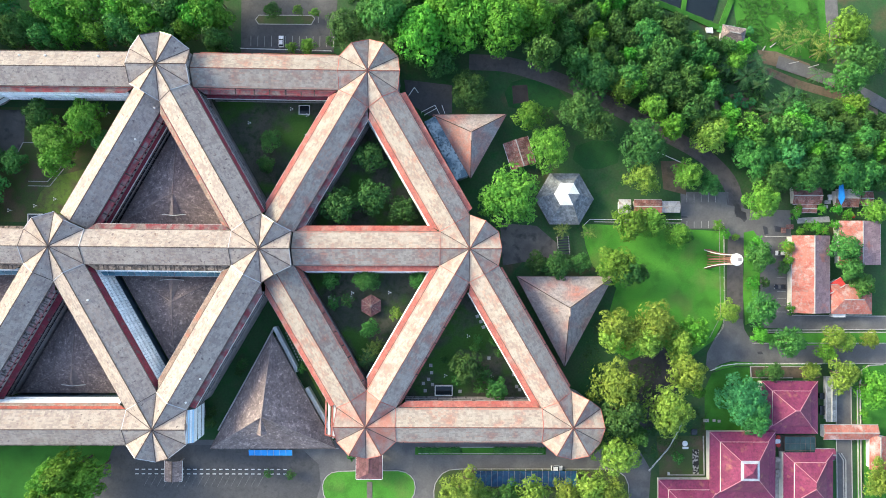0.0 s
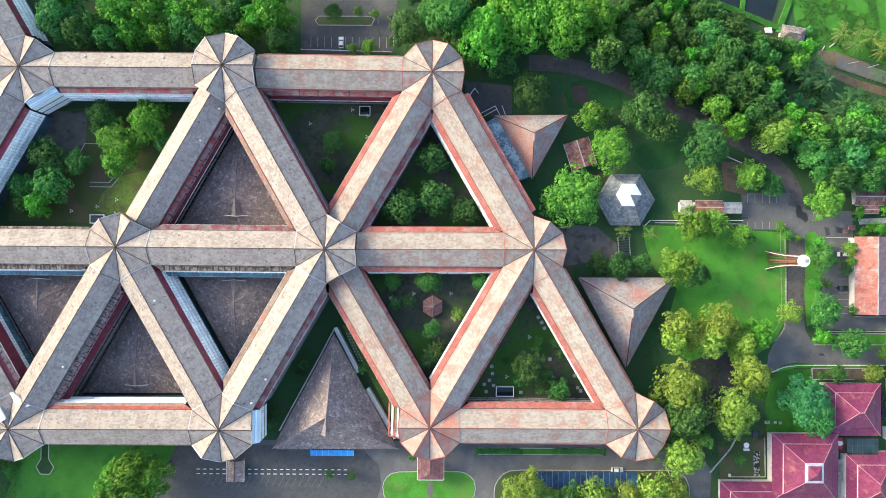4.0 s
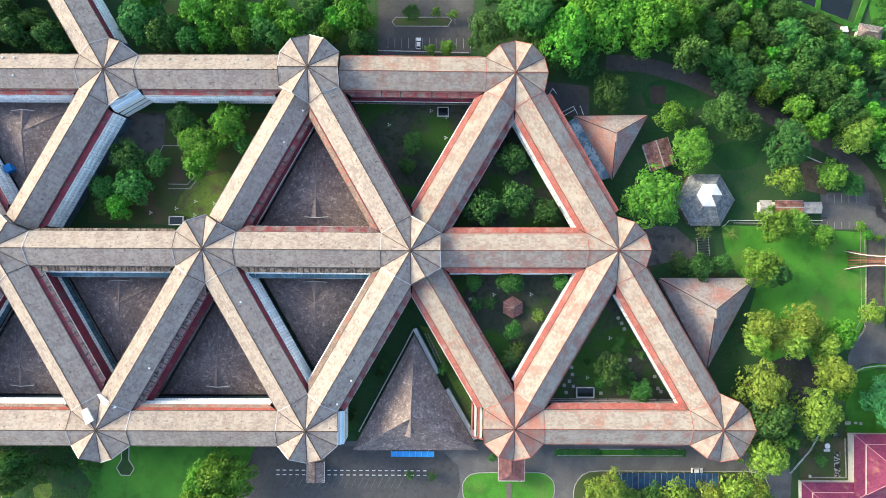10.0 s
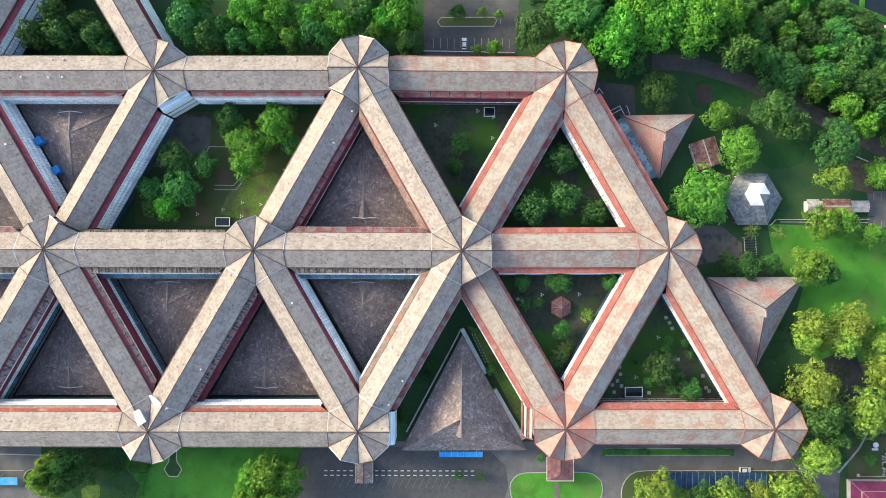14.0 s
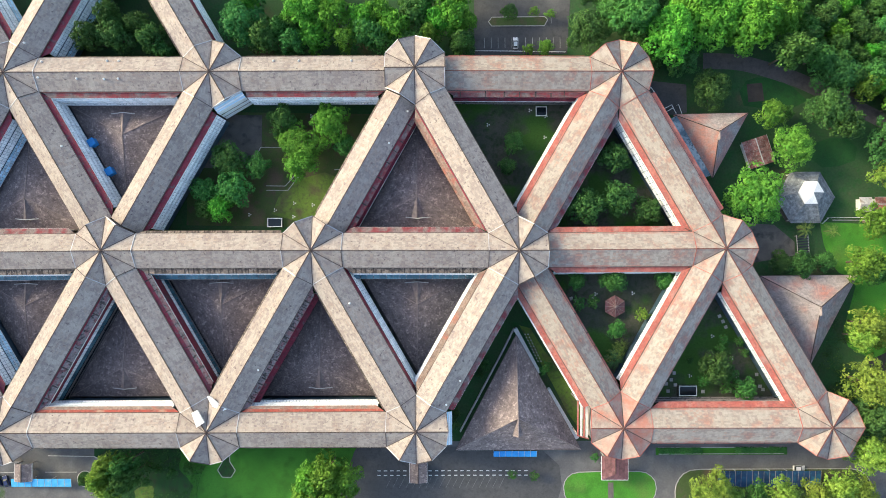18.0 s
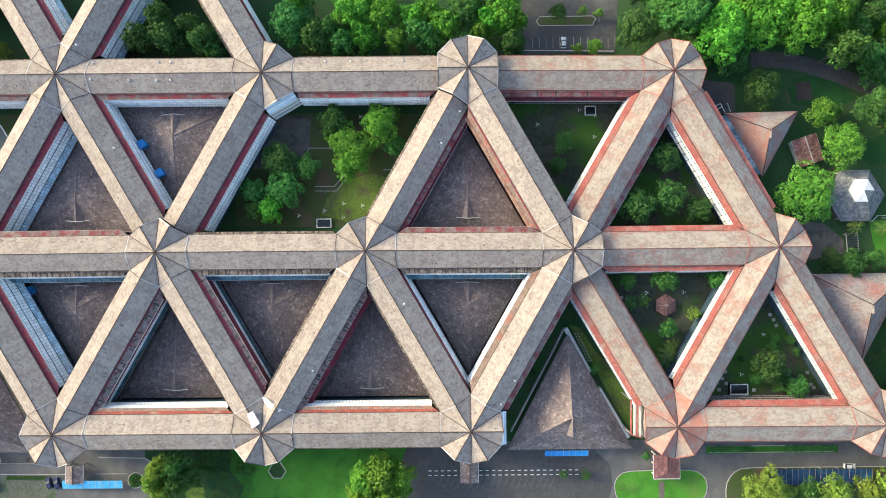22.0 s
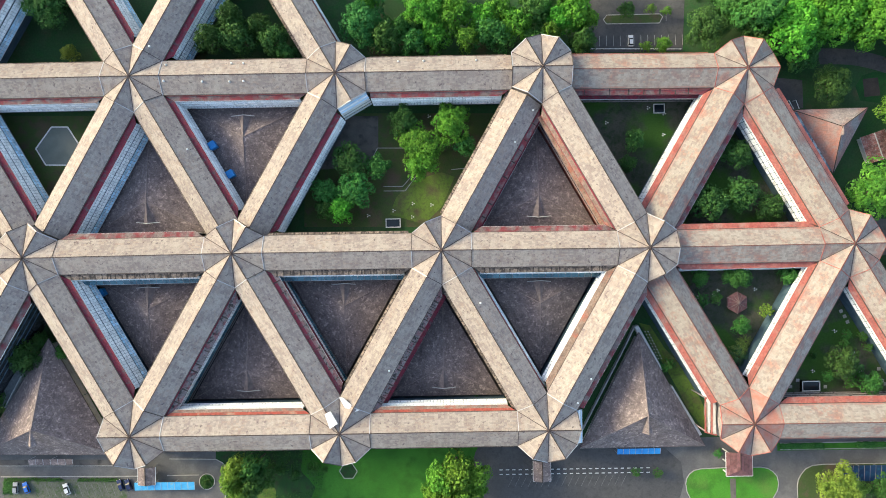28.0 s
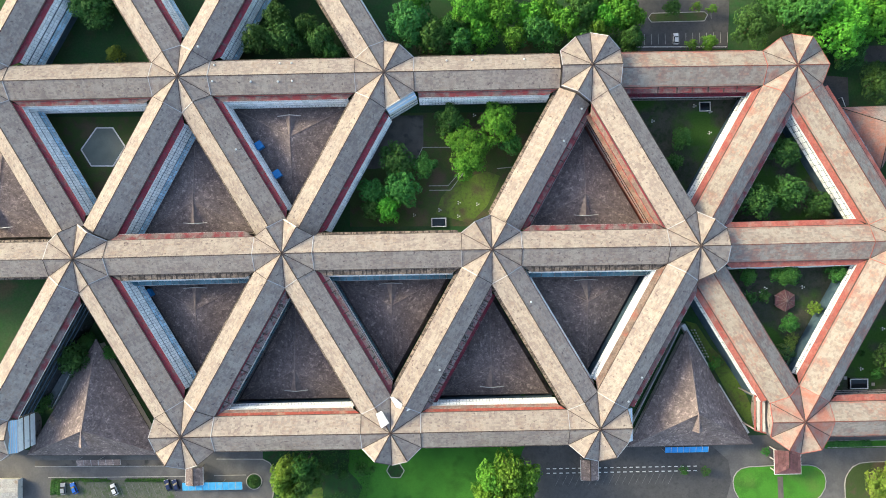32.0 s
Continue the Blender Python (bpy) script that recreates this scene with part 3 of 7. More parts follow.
    wa, wb = x0 + m0 * 0.85, x1 - m1 * 0.85
    y0, y1 = span(dw - 0.3, dw)
    # The "shaded" side: its unlit look is painted, as near-black wall and sills
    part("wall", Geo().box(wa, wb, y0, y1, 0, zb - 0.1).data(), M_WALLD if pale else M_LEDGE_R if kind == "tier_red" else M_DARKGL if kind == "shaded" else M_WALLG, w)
    top = zb - 0.45
    n = max(2, round((wb - wa) / 2.4))
    st = (wb - wa) / n
    if tier:
        for i in range(n):
            y0, y1 = span(dw, dw + 0.04)
            part("opening", Geo().box(wa + st * (i + 0.3), wa + st * (i + 0.62), y0, y1, top - 2.2, top - 0.8).data(), M_DARKGL, w)
        y0, y1 = span(dw - 0.1, dw + (2.1 if kind == "tier_rib" else 1.3))
        part("lower_ledge", Geo().box(wa, wb, y0, y1, top - 3.3, top - 2.95).data(), M_LEDGE if ledge in (M_LEDGE_M, M_LEDGE_K) else ledge, w, "red-stained concrete ledge")
        if kind == "tier_maroon":
            part("ledge_edge", Geo().box(wa, wb, *span(dw + 1.3, dw + 1.4), top - 3.4, top - 2.9).data(), M_MULL, w, "thin white ledge edge")
        top -= 3.5
    if wide:
        dw, deep = (7.7, 6.6) if kind == "wide" else (7.6, 4.6)
        part("painted_band", Geo().box(wa, wb, *span(dw, dw + 0.14), top - deep, top).data(), M_LEDGE, w, "dark red painted wall band")
        for row, paint in ((0, M_GLASS), (1, M_AWN)):
            g = Geo()
            for i in range(2 * n):
                xa, xb = wa + st * (i + 0.06) / 2, wa + st * (i + 0.94) / 2
                ya, yb, zt, zl = dw + 0.1 + 0.3 * row, dw + 0.36 + 0.3 * row, top - deep - 0.1 - 1.7 * row, top - deep - 1.7 - 2.2 * row
                p = [(xa, sgn * yb, zl), (xb, sgn * yb, zl), (xb, sgn * ya, zt), (xa, sgn * ya, zt)]
                g.plate(p if sgn < 0 else [p[1], p[0], p[3], p[2]], 0.05)
            stuff("canted_glazing", g.data(), paint, w, "canted strip of dark teal window panels" if row else "canted strip of pale window panels")
        top -= deep + 4.0
    tiers = 1 if kind == "low_glass" else 2 if kind in ("glass", "red_glass") and sgn > 0 or kind == "bare" else 3
    high = min(2.7, (top - 1.0) / tiers)
    gap = 0.1
    slant = kind == "glass" and sgn < 0 and not red
    for k in range(tiers):
        zt = top - k * high
        g = Geo()
        for i in range(n):
            if pale:
                o = dw + (0.12 if kind == "glass_mottled" else 0.1 if kind in ("steep_glass", "slim_glass") else 0.96 if slant else 0.25) * k
                out = 0.48 if slant else 0.42 if kind == "slim_glass" else 0.5
                for j, c in itertools.product(range(1 if red else 2), range(2)):
                    thin, each = (gap, st) if red else (0.05, st / 2)
                    xa, xb = wa + st * i + each * j + thin, wa + st * i + each * (j + 1) - thin
                    ya, yb = o + 0.1 + out * c, o + 0.06 + out * (c + 1)
                    za_, zb_ = zt - 1.12 * c, zt - 1.12 * c - 0.86
                    p = [(xa, sgn * yb, zb_), (xb, sgn * yb, zb_), (xb, sgn * ya, za_), (xa, sgn * ya, za_)]
                    g.plate(p if sgn < 0 else [p[1], p[0], p[3], p[2]], 0.05)
            else:
                for j in range(2):
                    za_ = zt - (high - 0.35) * j / 2
                    zb_ = za_ - (high - 0.35) / 2 + 0.3
                    y0, y1 = span(dw + 0.01, dw + 0.05)
                    g.box(wa + st * i + gap, wa + st * (i + 1) - gap, y0, y1, zb_, za_)
        stuff("glazing", g.data(), (M_GLASS_B if k == 2 and sgn < 0 and kind == "glass" and not red else M_GLASS_W if red else M_GLASS) if pale else M_GLASS if tier and k == 0 else M_DARKGL, w, "band of pale blue-white window panels" if pale or tier and k == 0 else "band of dark windows")
        if pale and not red:
            for c in range(2):
                rail, zl = sgn * (o + 0.13 + out * (c + 1)), zt - 0.9 - 1.12 * c
                part("window_rail", Geo().bar((wa, rail, zl), (wb, rail, zl), 0.12, 0.1).data(), M_MULL, w)
        if kind == "glass_grey" and k == 1:
            ya = dw + 0.2
            p = [(wa, sgn * (ya + 2.5), zt - 1.6), (wb, sgn * (ya + 2.5), zt - 1.6), (wb, sgn * ya, zt - 0.3), (wa, sgn * ya, zt - 0.3)]
            g = Geo()
            for i in range(n):
                f0, f1 = (i + 0.03) / n, (i + 0.97) / n
                q = [Vector(p[0]).lerp(p[1], f0), Vector(p[0]).lerp(p[1], f1), Vector(p[3]).lerp(p[2], f1), Vector(p[3]).lerp(p[2], f0)]
                g.plate(q if sgn < 0 else [q[1], q[0], q[3], q[2]], 0.06)
            stuff("glass_awning", g.data(), M_AWN, w, "sloping blue-tinted glass awning")
            part("awning_edge", Geo().bar(p[0], p[1], 0.2, 0.2).data(), M_FLASH, w)
        y0, y1 = span(dw, dw + 0.3)
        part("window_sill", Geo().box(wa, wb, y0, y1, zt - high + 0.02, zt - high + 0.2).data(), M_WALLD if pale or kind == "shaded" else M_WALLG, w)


def wing(a, b, zr, left, right, red, seed):
    ha, hb = HUBS[a], HUBS[b]
    dx, dy = hb[0] - ha[0], hb[1] - ha[1]
    length, ang = math.hypot(dx, dy), math.atan2(dy, dx)
    mx, my = (ha[0] + hb[0]) / 2, (ha[1] + hb[1]) / 2
    base = ground_z(mx, my) - 1.0
    w = thing("building_wing", pose(mx, my, base, 0, 0, math.degrees(ang)), "long gabled office wing with %s sheet roof" % ("faded red and beige" if red else "weathered grey-beige"), "building wing", "wings of the triangular building")
    h = length / 2
    z = zr - base
    e0, e1 = h - 10.2, h - 10.2
    roof = M_ROOF_R if red else M_ROOF
    ze = z - DROP
    for sgn in (1, -1):
        p = [(e1, W_ROOF, ze), (-e0, W_ROOF, ze), (-e0, 0, z), (e1, 0, z)] if sgn > 0 else [(-e0, -W_ROOF, ze), (e1, -W_ROOF, ze), (e1, 0, z), (-e0, 0, z)]
        slope = part("roof_slope", Geo().plate(p, 0.2).data(), roof, w)
        if red:
            stuff("roofing", sheets(Geo(), *p, seed=seed + sgn, pick=lambda j, n: j > 0).data(), roof, slope)
            stuff("edge_roofing", sheets(Geo(), *p, seed=seed + sgn, pick=lambda j, n: j == 0).data(), M_ROOF_E, slope, "red-stained roof sheets along the eave")
        else:
            stuff("roofing", sheets(Geo(), *p, seed=seed + sgn).data(), roof, slope)
    g = Geo()
    g.bar((-e0, 0, z + 0.13), (e1, 0, z + 0.13), 0.26, 0.16)
    part("ridge_cap", g.data(), M_RIDGE_R if red else M_RIDGE, w)
    for sgn in (1, -1):
        part("gutter", Geo().bar((-e0, sgn * (W_ROOF + 0.05), ze + 0.06), (e1, sgn * (W_ROOF + 0.08), ze + 0.06), 0.32, 0.3).data(), M_VALLEY, w)
    dega = round(math.degrees(ang) / 60) * 60 % 360
    for sgn, kind in ((1, left), (-1, right)):
        s0 = 10.4 if (dega + sgn * 60) % 360 in ARMS[a] else 11.5
        s1 = 10.4 if (dega + 180 - sgn * 60) % 360 in ARMS[b] else 11.5
        wing_side(w, sgn, kind, ze, h, s0, s1, red, seed + 2 + sgn)
    return w


def hub(key):
    """The folded star roof where wings meet, on a twelve-sided drum."""
    x, y, zr = HUBS[key]
    base = ground_z(x, y) - 1.0
    red = key in ("M0", "T0", "B0", "BE")
    hb = thing("roof_hub", pose(x, y, base), "twelve-sided folded star roof in %s where wings meet" % ("faded red and beige" if red else "grey and beige"), "roof hub", "hubs of the triangular building")
    z = zr - base
    rim = []
    for k in range(12):
        a = radians(30 * k)
        if k % 2 == 0:
            r = 10.35 if (30 * k) % 360 in ARMS[key] else 11.2
            rim.append(Vector((r * math.cos(a), r * math.sin(a), z + 0.12)))
        else:
            rim.append(Vector((12.0 * math.cos(a), 12.0 * math.sin(a), z - DROP + 0.12)))
    top = Vector((0, 0, z + 0.12))
    for k in range(12):
        p, q = rim[k], rim[(k + 1) % 12]
        roof = M_ROOF_E if key == "B0" else M_ROOF_R if red else M_ROOF_H
        facet = part("roof_facet", Geo().plate([top, p, q], 0.2).data(), roof, hb)
        stuff("roofing", sheets(Geo(), p, q, top, top, up=1.1, lift=0.03, seed=k, step=0.004).data(), roof, facet)
    for k in range(12):
        g = Geo()
        up = Vector((0, 0, 0.16))
        g.bar(top + up, rim[k] + up, 0.32 if k % 2 == 0 else 0.24, 0.16)
        part("ridge_cap" if k % 2 == 0 else "valley_gutter", g.data(), (M_RIDGE_R if red else M_RIDGE) if k % 2 == 0 else M_VALLEY, hb)
    for k in range(12):
        p, q = rim[k], rim[(k + 1) % 12]
        up = Vector((0, 0, 0.14))
        part("edge_flashing", Geo().bar(p + up, q + up, 0.22, 0.3).data(), M_LEDGE_R if red else (M_FLASH if (k * 7 + len(key) + ord(key[1])) % 3 else M_VALLEY), hb)
    g = Geo()
    drum = [Vector((v.x * 0.93, v.y * 0.93, v.z - 0.35)) for v in rim]
    low = [Vector((v.x, v.y, 0)) for v in drum]
    g.add(drum + low, [(k, k + 12, (k + 1) % 12 + 12, (k + 1) % 12) for k in range(12)])
    part("drum_wall", g.data(), M_WALLG, hb)
    g = Geo()
    g.add([(0.35 * math.cos(i * math.pi / 3), 0.35 * math.sin(i * math.pi / 3), z + 0.2) for i in range(6)] + [(0, 0, z + 0.9)], [(i, (i + 1) % 6, 6) for i in range(6)])
    part("finial", g.data(), M_RIDGE, hb)
    return hb


for i, row in enumerate(WINGS):
    wing(*row, seed=10 * i)
for key in HUBS:
    hub(key)


# ---- triangular hip-roofed halls ----
def hall(corners, apex, za, ze, tail, material, label, group=""):
    """A triangular hall: three roof faces to an apex, a small gablet running from it along tail, walls below."""
    cx, cy = sum(p[0] for p in corners) / 3, sum(p[1] for p in corners) / 3
    base = ground_z(cx, cy)
    ob = thing("pavilion_hall", pose(cx, cy, base), label, "pavilion", group)
    c = [Vector((p[0] - cx, p[1] - cy, ze - base)) for p in corners]
    if (c[1] - c[0]).cross(c[2] - c[0]).z < 0:
        c.reverse()
    top = Vector((apex[0] - cx, apex[1] - cy, za - base))
    for k in range(3):
        p, q = c[k], c[(k + 1) % 3]
        paint = M_HIP_S if material is M_HIP_R and cx < 20 and (p + q).x < -6 else material
        face = part("roof_face", Geo().plate([p, q, top], 0.2).data(), paint, ob)
        stuff("roofing", sheets(Geo(), p, q, top, top, 1.5, 1.0, 0.03, k).data(), paint, face)
    for p in c:
        g = Geo()
        up = Vector((0, 0, 0.2))
        g.bar(p + up, top + up, 0.26, 0.2)
        part("hip_cap", g.data(), M_RIDGE if material is M_HIP_R else M_HIPC, ob)
    t = Vector((tail[0], tail[1], 0))
    lift = 0.35 if za > 9 else 0.12
    if za < 9:
        t.z = -0.9
    s = Vector((-t.y, t.x, 0)).normalized() * t.length * 0.28
    g = Geo()
    e = top + t + Vector((0, 0, lift))
    up = Vector((0, 0, lift))
    zl = Vector((0, 0, -t.length * 0.22))
    g.add([top + up, e, e + s + zl - t * 0.05, e - s + zl - t * 0.05, top + up - s * 0.05, top + up + s * 0.05], [(0, 1, 2), (0, 3, 1), (1, 3, 2), (0, 2, 5), (0, 4, 3)])
    # Low gablets: light on their flanks goes in as the paler mortar tone
    part("gablet", g.data(), M_HIPC if za < 9 else material, ob, "small gablet at the roof's peak")
    part("gablet_ridge", Geo().bar(top + up + Vector((0, 0, 0.12)), e + Vector((0, 0, 0.12)), 0.3, 0.14).data(), M_HIPC, ob)
    for v_ in (e + s + zl - t * 0.05, e - s + zl - t * 0.05):
        part("gablet_edge", Geo().bar(e + Vector((0, 0, 0.1)), v_ + Vector((0, 0, 0.1)), 0.28, 0.14).data(), M_HIPC, ob)
    if za < 9:
        q0, q1 = e + s * 2.0 + zl - t * 0.05, e - s * 1.8 + zl - t * 0.05
        part("gablet_gutter", Geo().bar(q0 + Vector((0, 0, 1.7)), e + Vector((0, 0, 0.3)), 0.26, 0.2).bar(e + Vector((0, 0, 0.3)), q1 + Vector((0, 0, 1.7)), 0.26, 0.2).data(), M_WALL, ob, "pale gutter below the gablet")
    g = Geo()
    m = (c[0] + c[1] + c[2]) / 3
    w = [m + (p - m) * 0.93 for p in c]
    g.add([Vector((p.x, p.y, ze - base - 0.1)) for p in w] + [Vector((p.x, p.y, -1)) for p in w], [(k, k + 3, (k + 1) % 3 + 3, (k + 1) % 3) for k in range(3)])
    part("wall", g.data(), M_WALL, ob)
    for k in range(3):
        p, q = c[k], c[(k + 1) % 3]
        part("eave_gutter", Geo().bar(p + Vector((0, 0, 0.05)), q + Vector((0, 0, 0.05)), 0.3, 0.35).data(), M_VALLEY, ob)
    return ob


def court(a, b, c, up, inset=8.5):
    """The corners of the courtyard inside three hubs, set in from the wings' centre lines."""
    p = [Vector(HUBS[k][:2]) for k in (a, b, c)]
    m = (p[0] + p[1] + p[2]) / 3
    r = (p[0] - m).length
    return [m + (q - m) * ((r - 2 * inset) / r) for q in p], m


for a, b, c, up in (("T1", "M1", "M2", 1), ("M2", "B1", "B2", 1), ("M3", "B2", "B3", 1), ("T3", "M3", "M4", 1), ("M2", "M1", "B1", -1), ("M3", "M2", "B2", -1), ("M4", "M3", "B3", -1), ("T3", "T2", "M3", -1), ("T4", "M5", "M4", 1)):
    pts, m = court(a, b, c, up)
    yard, _ = court(a, b, c, up, 7.0)
    drape("courtyard_paving", [(p.x, p.y) for p in yard], 0.07, M_PAVE, "dark damp paving round a courtyard hall", "paving")
    hall(pts, (m.x, m.y - up * 1.0), 7.6, 4.0, (0, -8.2 * up), M_HIP, "dark brown triangular hip-roofed hall filling a courtyard", "courtyard halls")
hall([(-62.6, -31.5), (-85.0, -73.8), (-39.0, -73.7)], (-63.3, -59.2), 17.0, 6.0, (0, -6.5), M_HIP, "large triangular entrance hall with a steep brown hip roof")
hall([(-281.1, -30.3), (-307.7, -72.8), (-256.6, -73.6)], (-280.3, -60.8), 17.5, 6.0, (0, -6.0), M_HIP, "large triangular hall with a steep brown hip roof")
hall([(-4.2, 49.6), (23.4, 50.0), (10.2, 26.1)], (10.0, 42.1), 11.8, 5.5, (0, -3.0), M_HIP_R, "triangular pavilion with a faded red and grey hip roof")
hall([(27.5, -10.2), (63.3, -10.0), (45.4, -43.5)], (45.9, -21.1), 11.9, 5.5, (0, -3.0), M_HIP_R, "triangular pavilion with a faded red and grey hip roof")

# ---- roads, lots and lawns ----
M_ASPHD = mat("darker_asphalt", ((0.074, 0.074, 0.076), (0.092, 0.091, 0.092), (0.064, 0.064, 0.066)), 0.15, 0.88, fine=1.8, grainy=0.25, stain=(0.12, 0.118, 0.115), stain_cut=(0.58, 0.74), stain_scale=0.09)
# Path asphalt painted near black for the deep shade between the trees
M_SHADEPATH = mat("shade_toned_asphalt", ((0.03, 0.031, 0.034), (0.042, 0.042, 0.044), (0.024, 0.026, 0.028)), 0.15, 0.8, fine=1.8, grainy=0.3)
# Brownish drive asphalt, its tone lowered as well for missing tree shade
M_DRIVE = mat("brownish_worn_asphalt", ((0.085, 0.08, 0.08), (0.11, 0.1, 0.098), (0.07, 0.066, 0.066)), 0.12, 0.9, fine=1.6, stain=(0.05, 0.048, 0.05), stain_cut=(0.58, 0.76), stain_scale=0.25, grainy=0.25)
ribbon("drive", [(9.7, 71.4), (24.8, 70.6), (43.2, 65.2), (55.1, 59.9), (68.1, 53.5), (85.5, 44.5), (99.7, 36.4), (109.1, 26.7), (111.7, 17.0), (111.7, 2.9), (111.3, -12.2), (111.4, -38.1)], 6.2, 0.06, M_DRIVE, "narrow worn asphalt drive", "road")
ribbon("road", [(117.8, -39.0), (124.3, -39.0), (133.0, -38.9), (169.4, -38.8), (198.1, -38.7)], 7.4, 0.08, M_ASPH, "grey asphalt road", "road", True)
ribbon("side_road", [(152.5, -42.1), (152.5, -59.3), (152.6, -94.1), (152.6, -110.8)], 5.5, 0.1, M_ASPH, "grey asphalt side road", "road", True)
ribbon("lane", [(133.0, 75.4), (143.9, 71.9), (154.8, 68.3), (165.7, 63.7), (175.2, 58.6), (191.5, 49.6)], 5.2, 0.4, M_ASPH, "grey lane beside palms", "road")
ribbon("track", [(155.3, 108.5), (155.4, 95.0), (156.7, 86.1), (159.0, 76.0), (161.0, 67.1)], 5.0, 0.1, M_ASPH, "narrow grey lane", "road")
drape("forecourt", [(-354.0, -72.4), (42.5, -72.0), (74.8, -75.8), (79.1, -83.1), (77.1, -110.9), (-353.5, -111.2)], 0.05, M_ASPH, "worn grey asphalt forecourt along the building", "road")
drape("car_park", [(-77.3, 106.8), (-39.9, 107.2), (-41.9, 74.5), (-77.1, 74.2)], 0.06, M_ASPHD, "dark asphalt car park with white bay lines", "car park")
drape("car_park", [(90.6, 22.2), (109.0, 22.3), (109.1, 8.3), (90.7, 8.2)], 0.06, M_ASPH, "small asphalt car park", "car park")
drape("apron", [(107.9, 17.5), (117.7, 15.5), (132.9, 15.5), (132.9, 5.6), (119.9, 4.7), (108.0, 5.1)], 0.09, M_ASPH, "wide worn asphalt junction", "road")
drape("apron", [(100.5, -39.1), (103.1, -34.1), (106.1, -30.7), (107.6, -26.1), (114.1, -26.1), (114.8, -30.0), (117.0, -33.6), (121.1, -35.3), (121.1, -42.6), (109.6, -42.0), (105.3, -43.3), (101.9, -45.7), (100.1, -43.4)], 0.1, M_ASPH, "asphalt road junction", "road")
drape("car_park", [(121.0, 5.1), (132.0, 5.2), (132.1, -25.0), (121.0, -25.0)], 0.07, M_ASPH, "small asphalt car park beside a red roof", "car park")
drape("lawn", [(52.9, 9.9), (107.3, 7.2), (107.4, -25.1), (103.1, -34.1), (91.9, -42.3), (72.5, -42.4), (62.8, -37.1), (60.9, -31.7), (63.8, -22.1), (66.0, -14.5), (63.8, -10.7), (59.9, -9.4), (56.9, -6.0), (54.3, 1.5)], 0.05, M_GRASS, "bright green mown lawn", "lawn")
drape("lawn", [(-44.6, -89.3), (-44.2, -87.4), (-43.1, -85.7), (-41.4, -84.4), (-38.7, -83.8), (-30.1, -83.5), (-16.3, -83.5), (-13.5, -84.1), (-11.6, -85.4), (-10.3, -87.1), (-9.8, -89.7), (-10.2, -92.2), (-11.9, -95.0), (-17.3, -99.3), (-38.6, -99.3), (-42.9, -95.0), (-44.2, -92.3)], 0.16, M_GRASS, "bright green kerbed lawn island", "lawn")
def wavy(pts, swing=0.7, step=1.6):
    """A ragged outline: the polygon's edges broken into short steps that swing in and out."""
    out = []
    for (xa, ya), (xb, yb) in zip(pts, pts[1:] + pts[:1]):
        n = max(1, round(math.hypot(xb - xa, yb - ya) / step))
        for k in range(n):
            x, y = xa + (xb - xa) * k / n, ya + (yb - ya) * k / n
            out.append((x + swing * noise.noise((x * 0.45, y * 0.45, 3.0)), y + swing * noise.noise((x * 0.45, y * 0.45, 9.0))))
    return out


# Undergrowth green with the shade of trees and building put into its colour
M_SHADEG = mat("shade_toned_undergrowth", ((0.014, 0.055, 0.016), (0.02, 0.075, 0.018), (0.026, 0.04, 0.02)), 0.12, 0.95, fine=2.0, bump=0.4)
drape("lawn", wavy([(-188.3, -72.4), (-121.9, -73.5), (-138.5, -111.0), (-183.6, -110.0), (-187.5, -97.1), (-184.0, -88.6), (-189.3, -82.1)]), 0.16, M_LAWN, "green mown lawn between the building and the road", "lawn")
drape("shrub_bed", [(-221.5, -72.4), (-171.2, -72.7), (-171.8, -110.2), (-218.4, -109.4), (-218.1, -92.2), (-217.0, -83.5), (-217.6, -81.0), (-219.0, -78.8), (-221.5, -77.4)], 0.13, M_SHADEG, "ground with shrubs and moss, darkened for tree shade", "garden bed")
drape("lawn", wavy([(-205.8, -90.0), (-202.6, -87.9), (-199.3, -88.3), (-199.0, -92.6), (-201.6, -95.8), (-205.4, -93.6)], 0.9), 0.2, M_MOSS, "bright mossy patch in the shrub bed", "lawn")
drape("parking_court", [(-122.3, -73.5), (-53.4, -74.6), (-46.1, -81.2), (-45.2, -88.7), (-52.0, -112.1), (-139.0, -111.0)], 0.08, M_ASPHD, "dark asphalt parking court along the building", "car park")
drape("lawn", [(-60.9, -28.6), (-56.7, -29.7), (-51.4, -38.3), (-44.6, -45.9), (-38.7, -56.6), (-35.0, -66.2), (-36.7, -70.1), (-42.6, -61.9), (-49.4, -49.0)], 0.08, M_MOSS, "mossy grass strip beside the entrance hall", "lawn")
M_GRID = mat("grass_block_paving", ((0.1, 0.11, 0.09), (0.13, 0.135, 0.11), (0.07, 0.1, 0.05)), 0.3, 0.95, fine=2.5, stain=(0.06, 0.1, 0.04), stain_cut=(0.52, 0.68), stain_scale=0.4)
drape("parking_strip", [(-301.9, -83.8), (-255.0, -84.7), (-255.2, -93.9), (-302.0, -93.0)], 0.075, M_GRID, "green-grey grass-block parking strip", "car park")
# Duller grass in this court: the haze over it is put into the tone
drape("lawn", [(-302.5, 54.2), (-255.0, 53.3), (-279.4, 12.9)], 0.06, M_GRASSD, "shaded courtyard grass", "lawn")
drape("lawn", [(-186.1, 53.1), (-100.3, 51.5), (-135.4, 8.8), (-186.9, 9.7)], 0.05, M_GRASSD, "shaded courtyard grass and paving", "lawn")

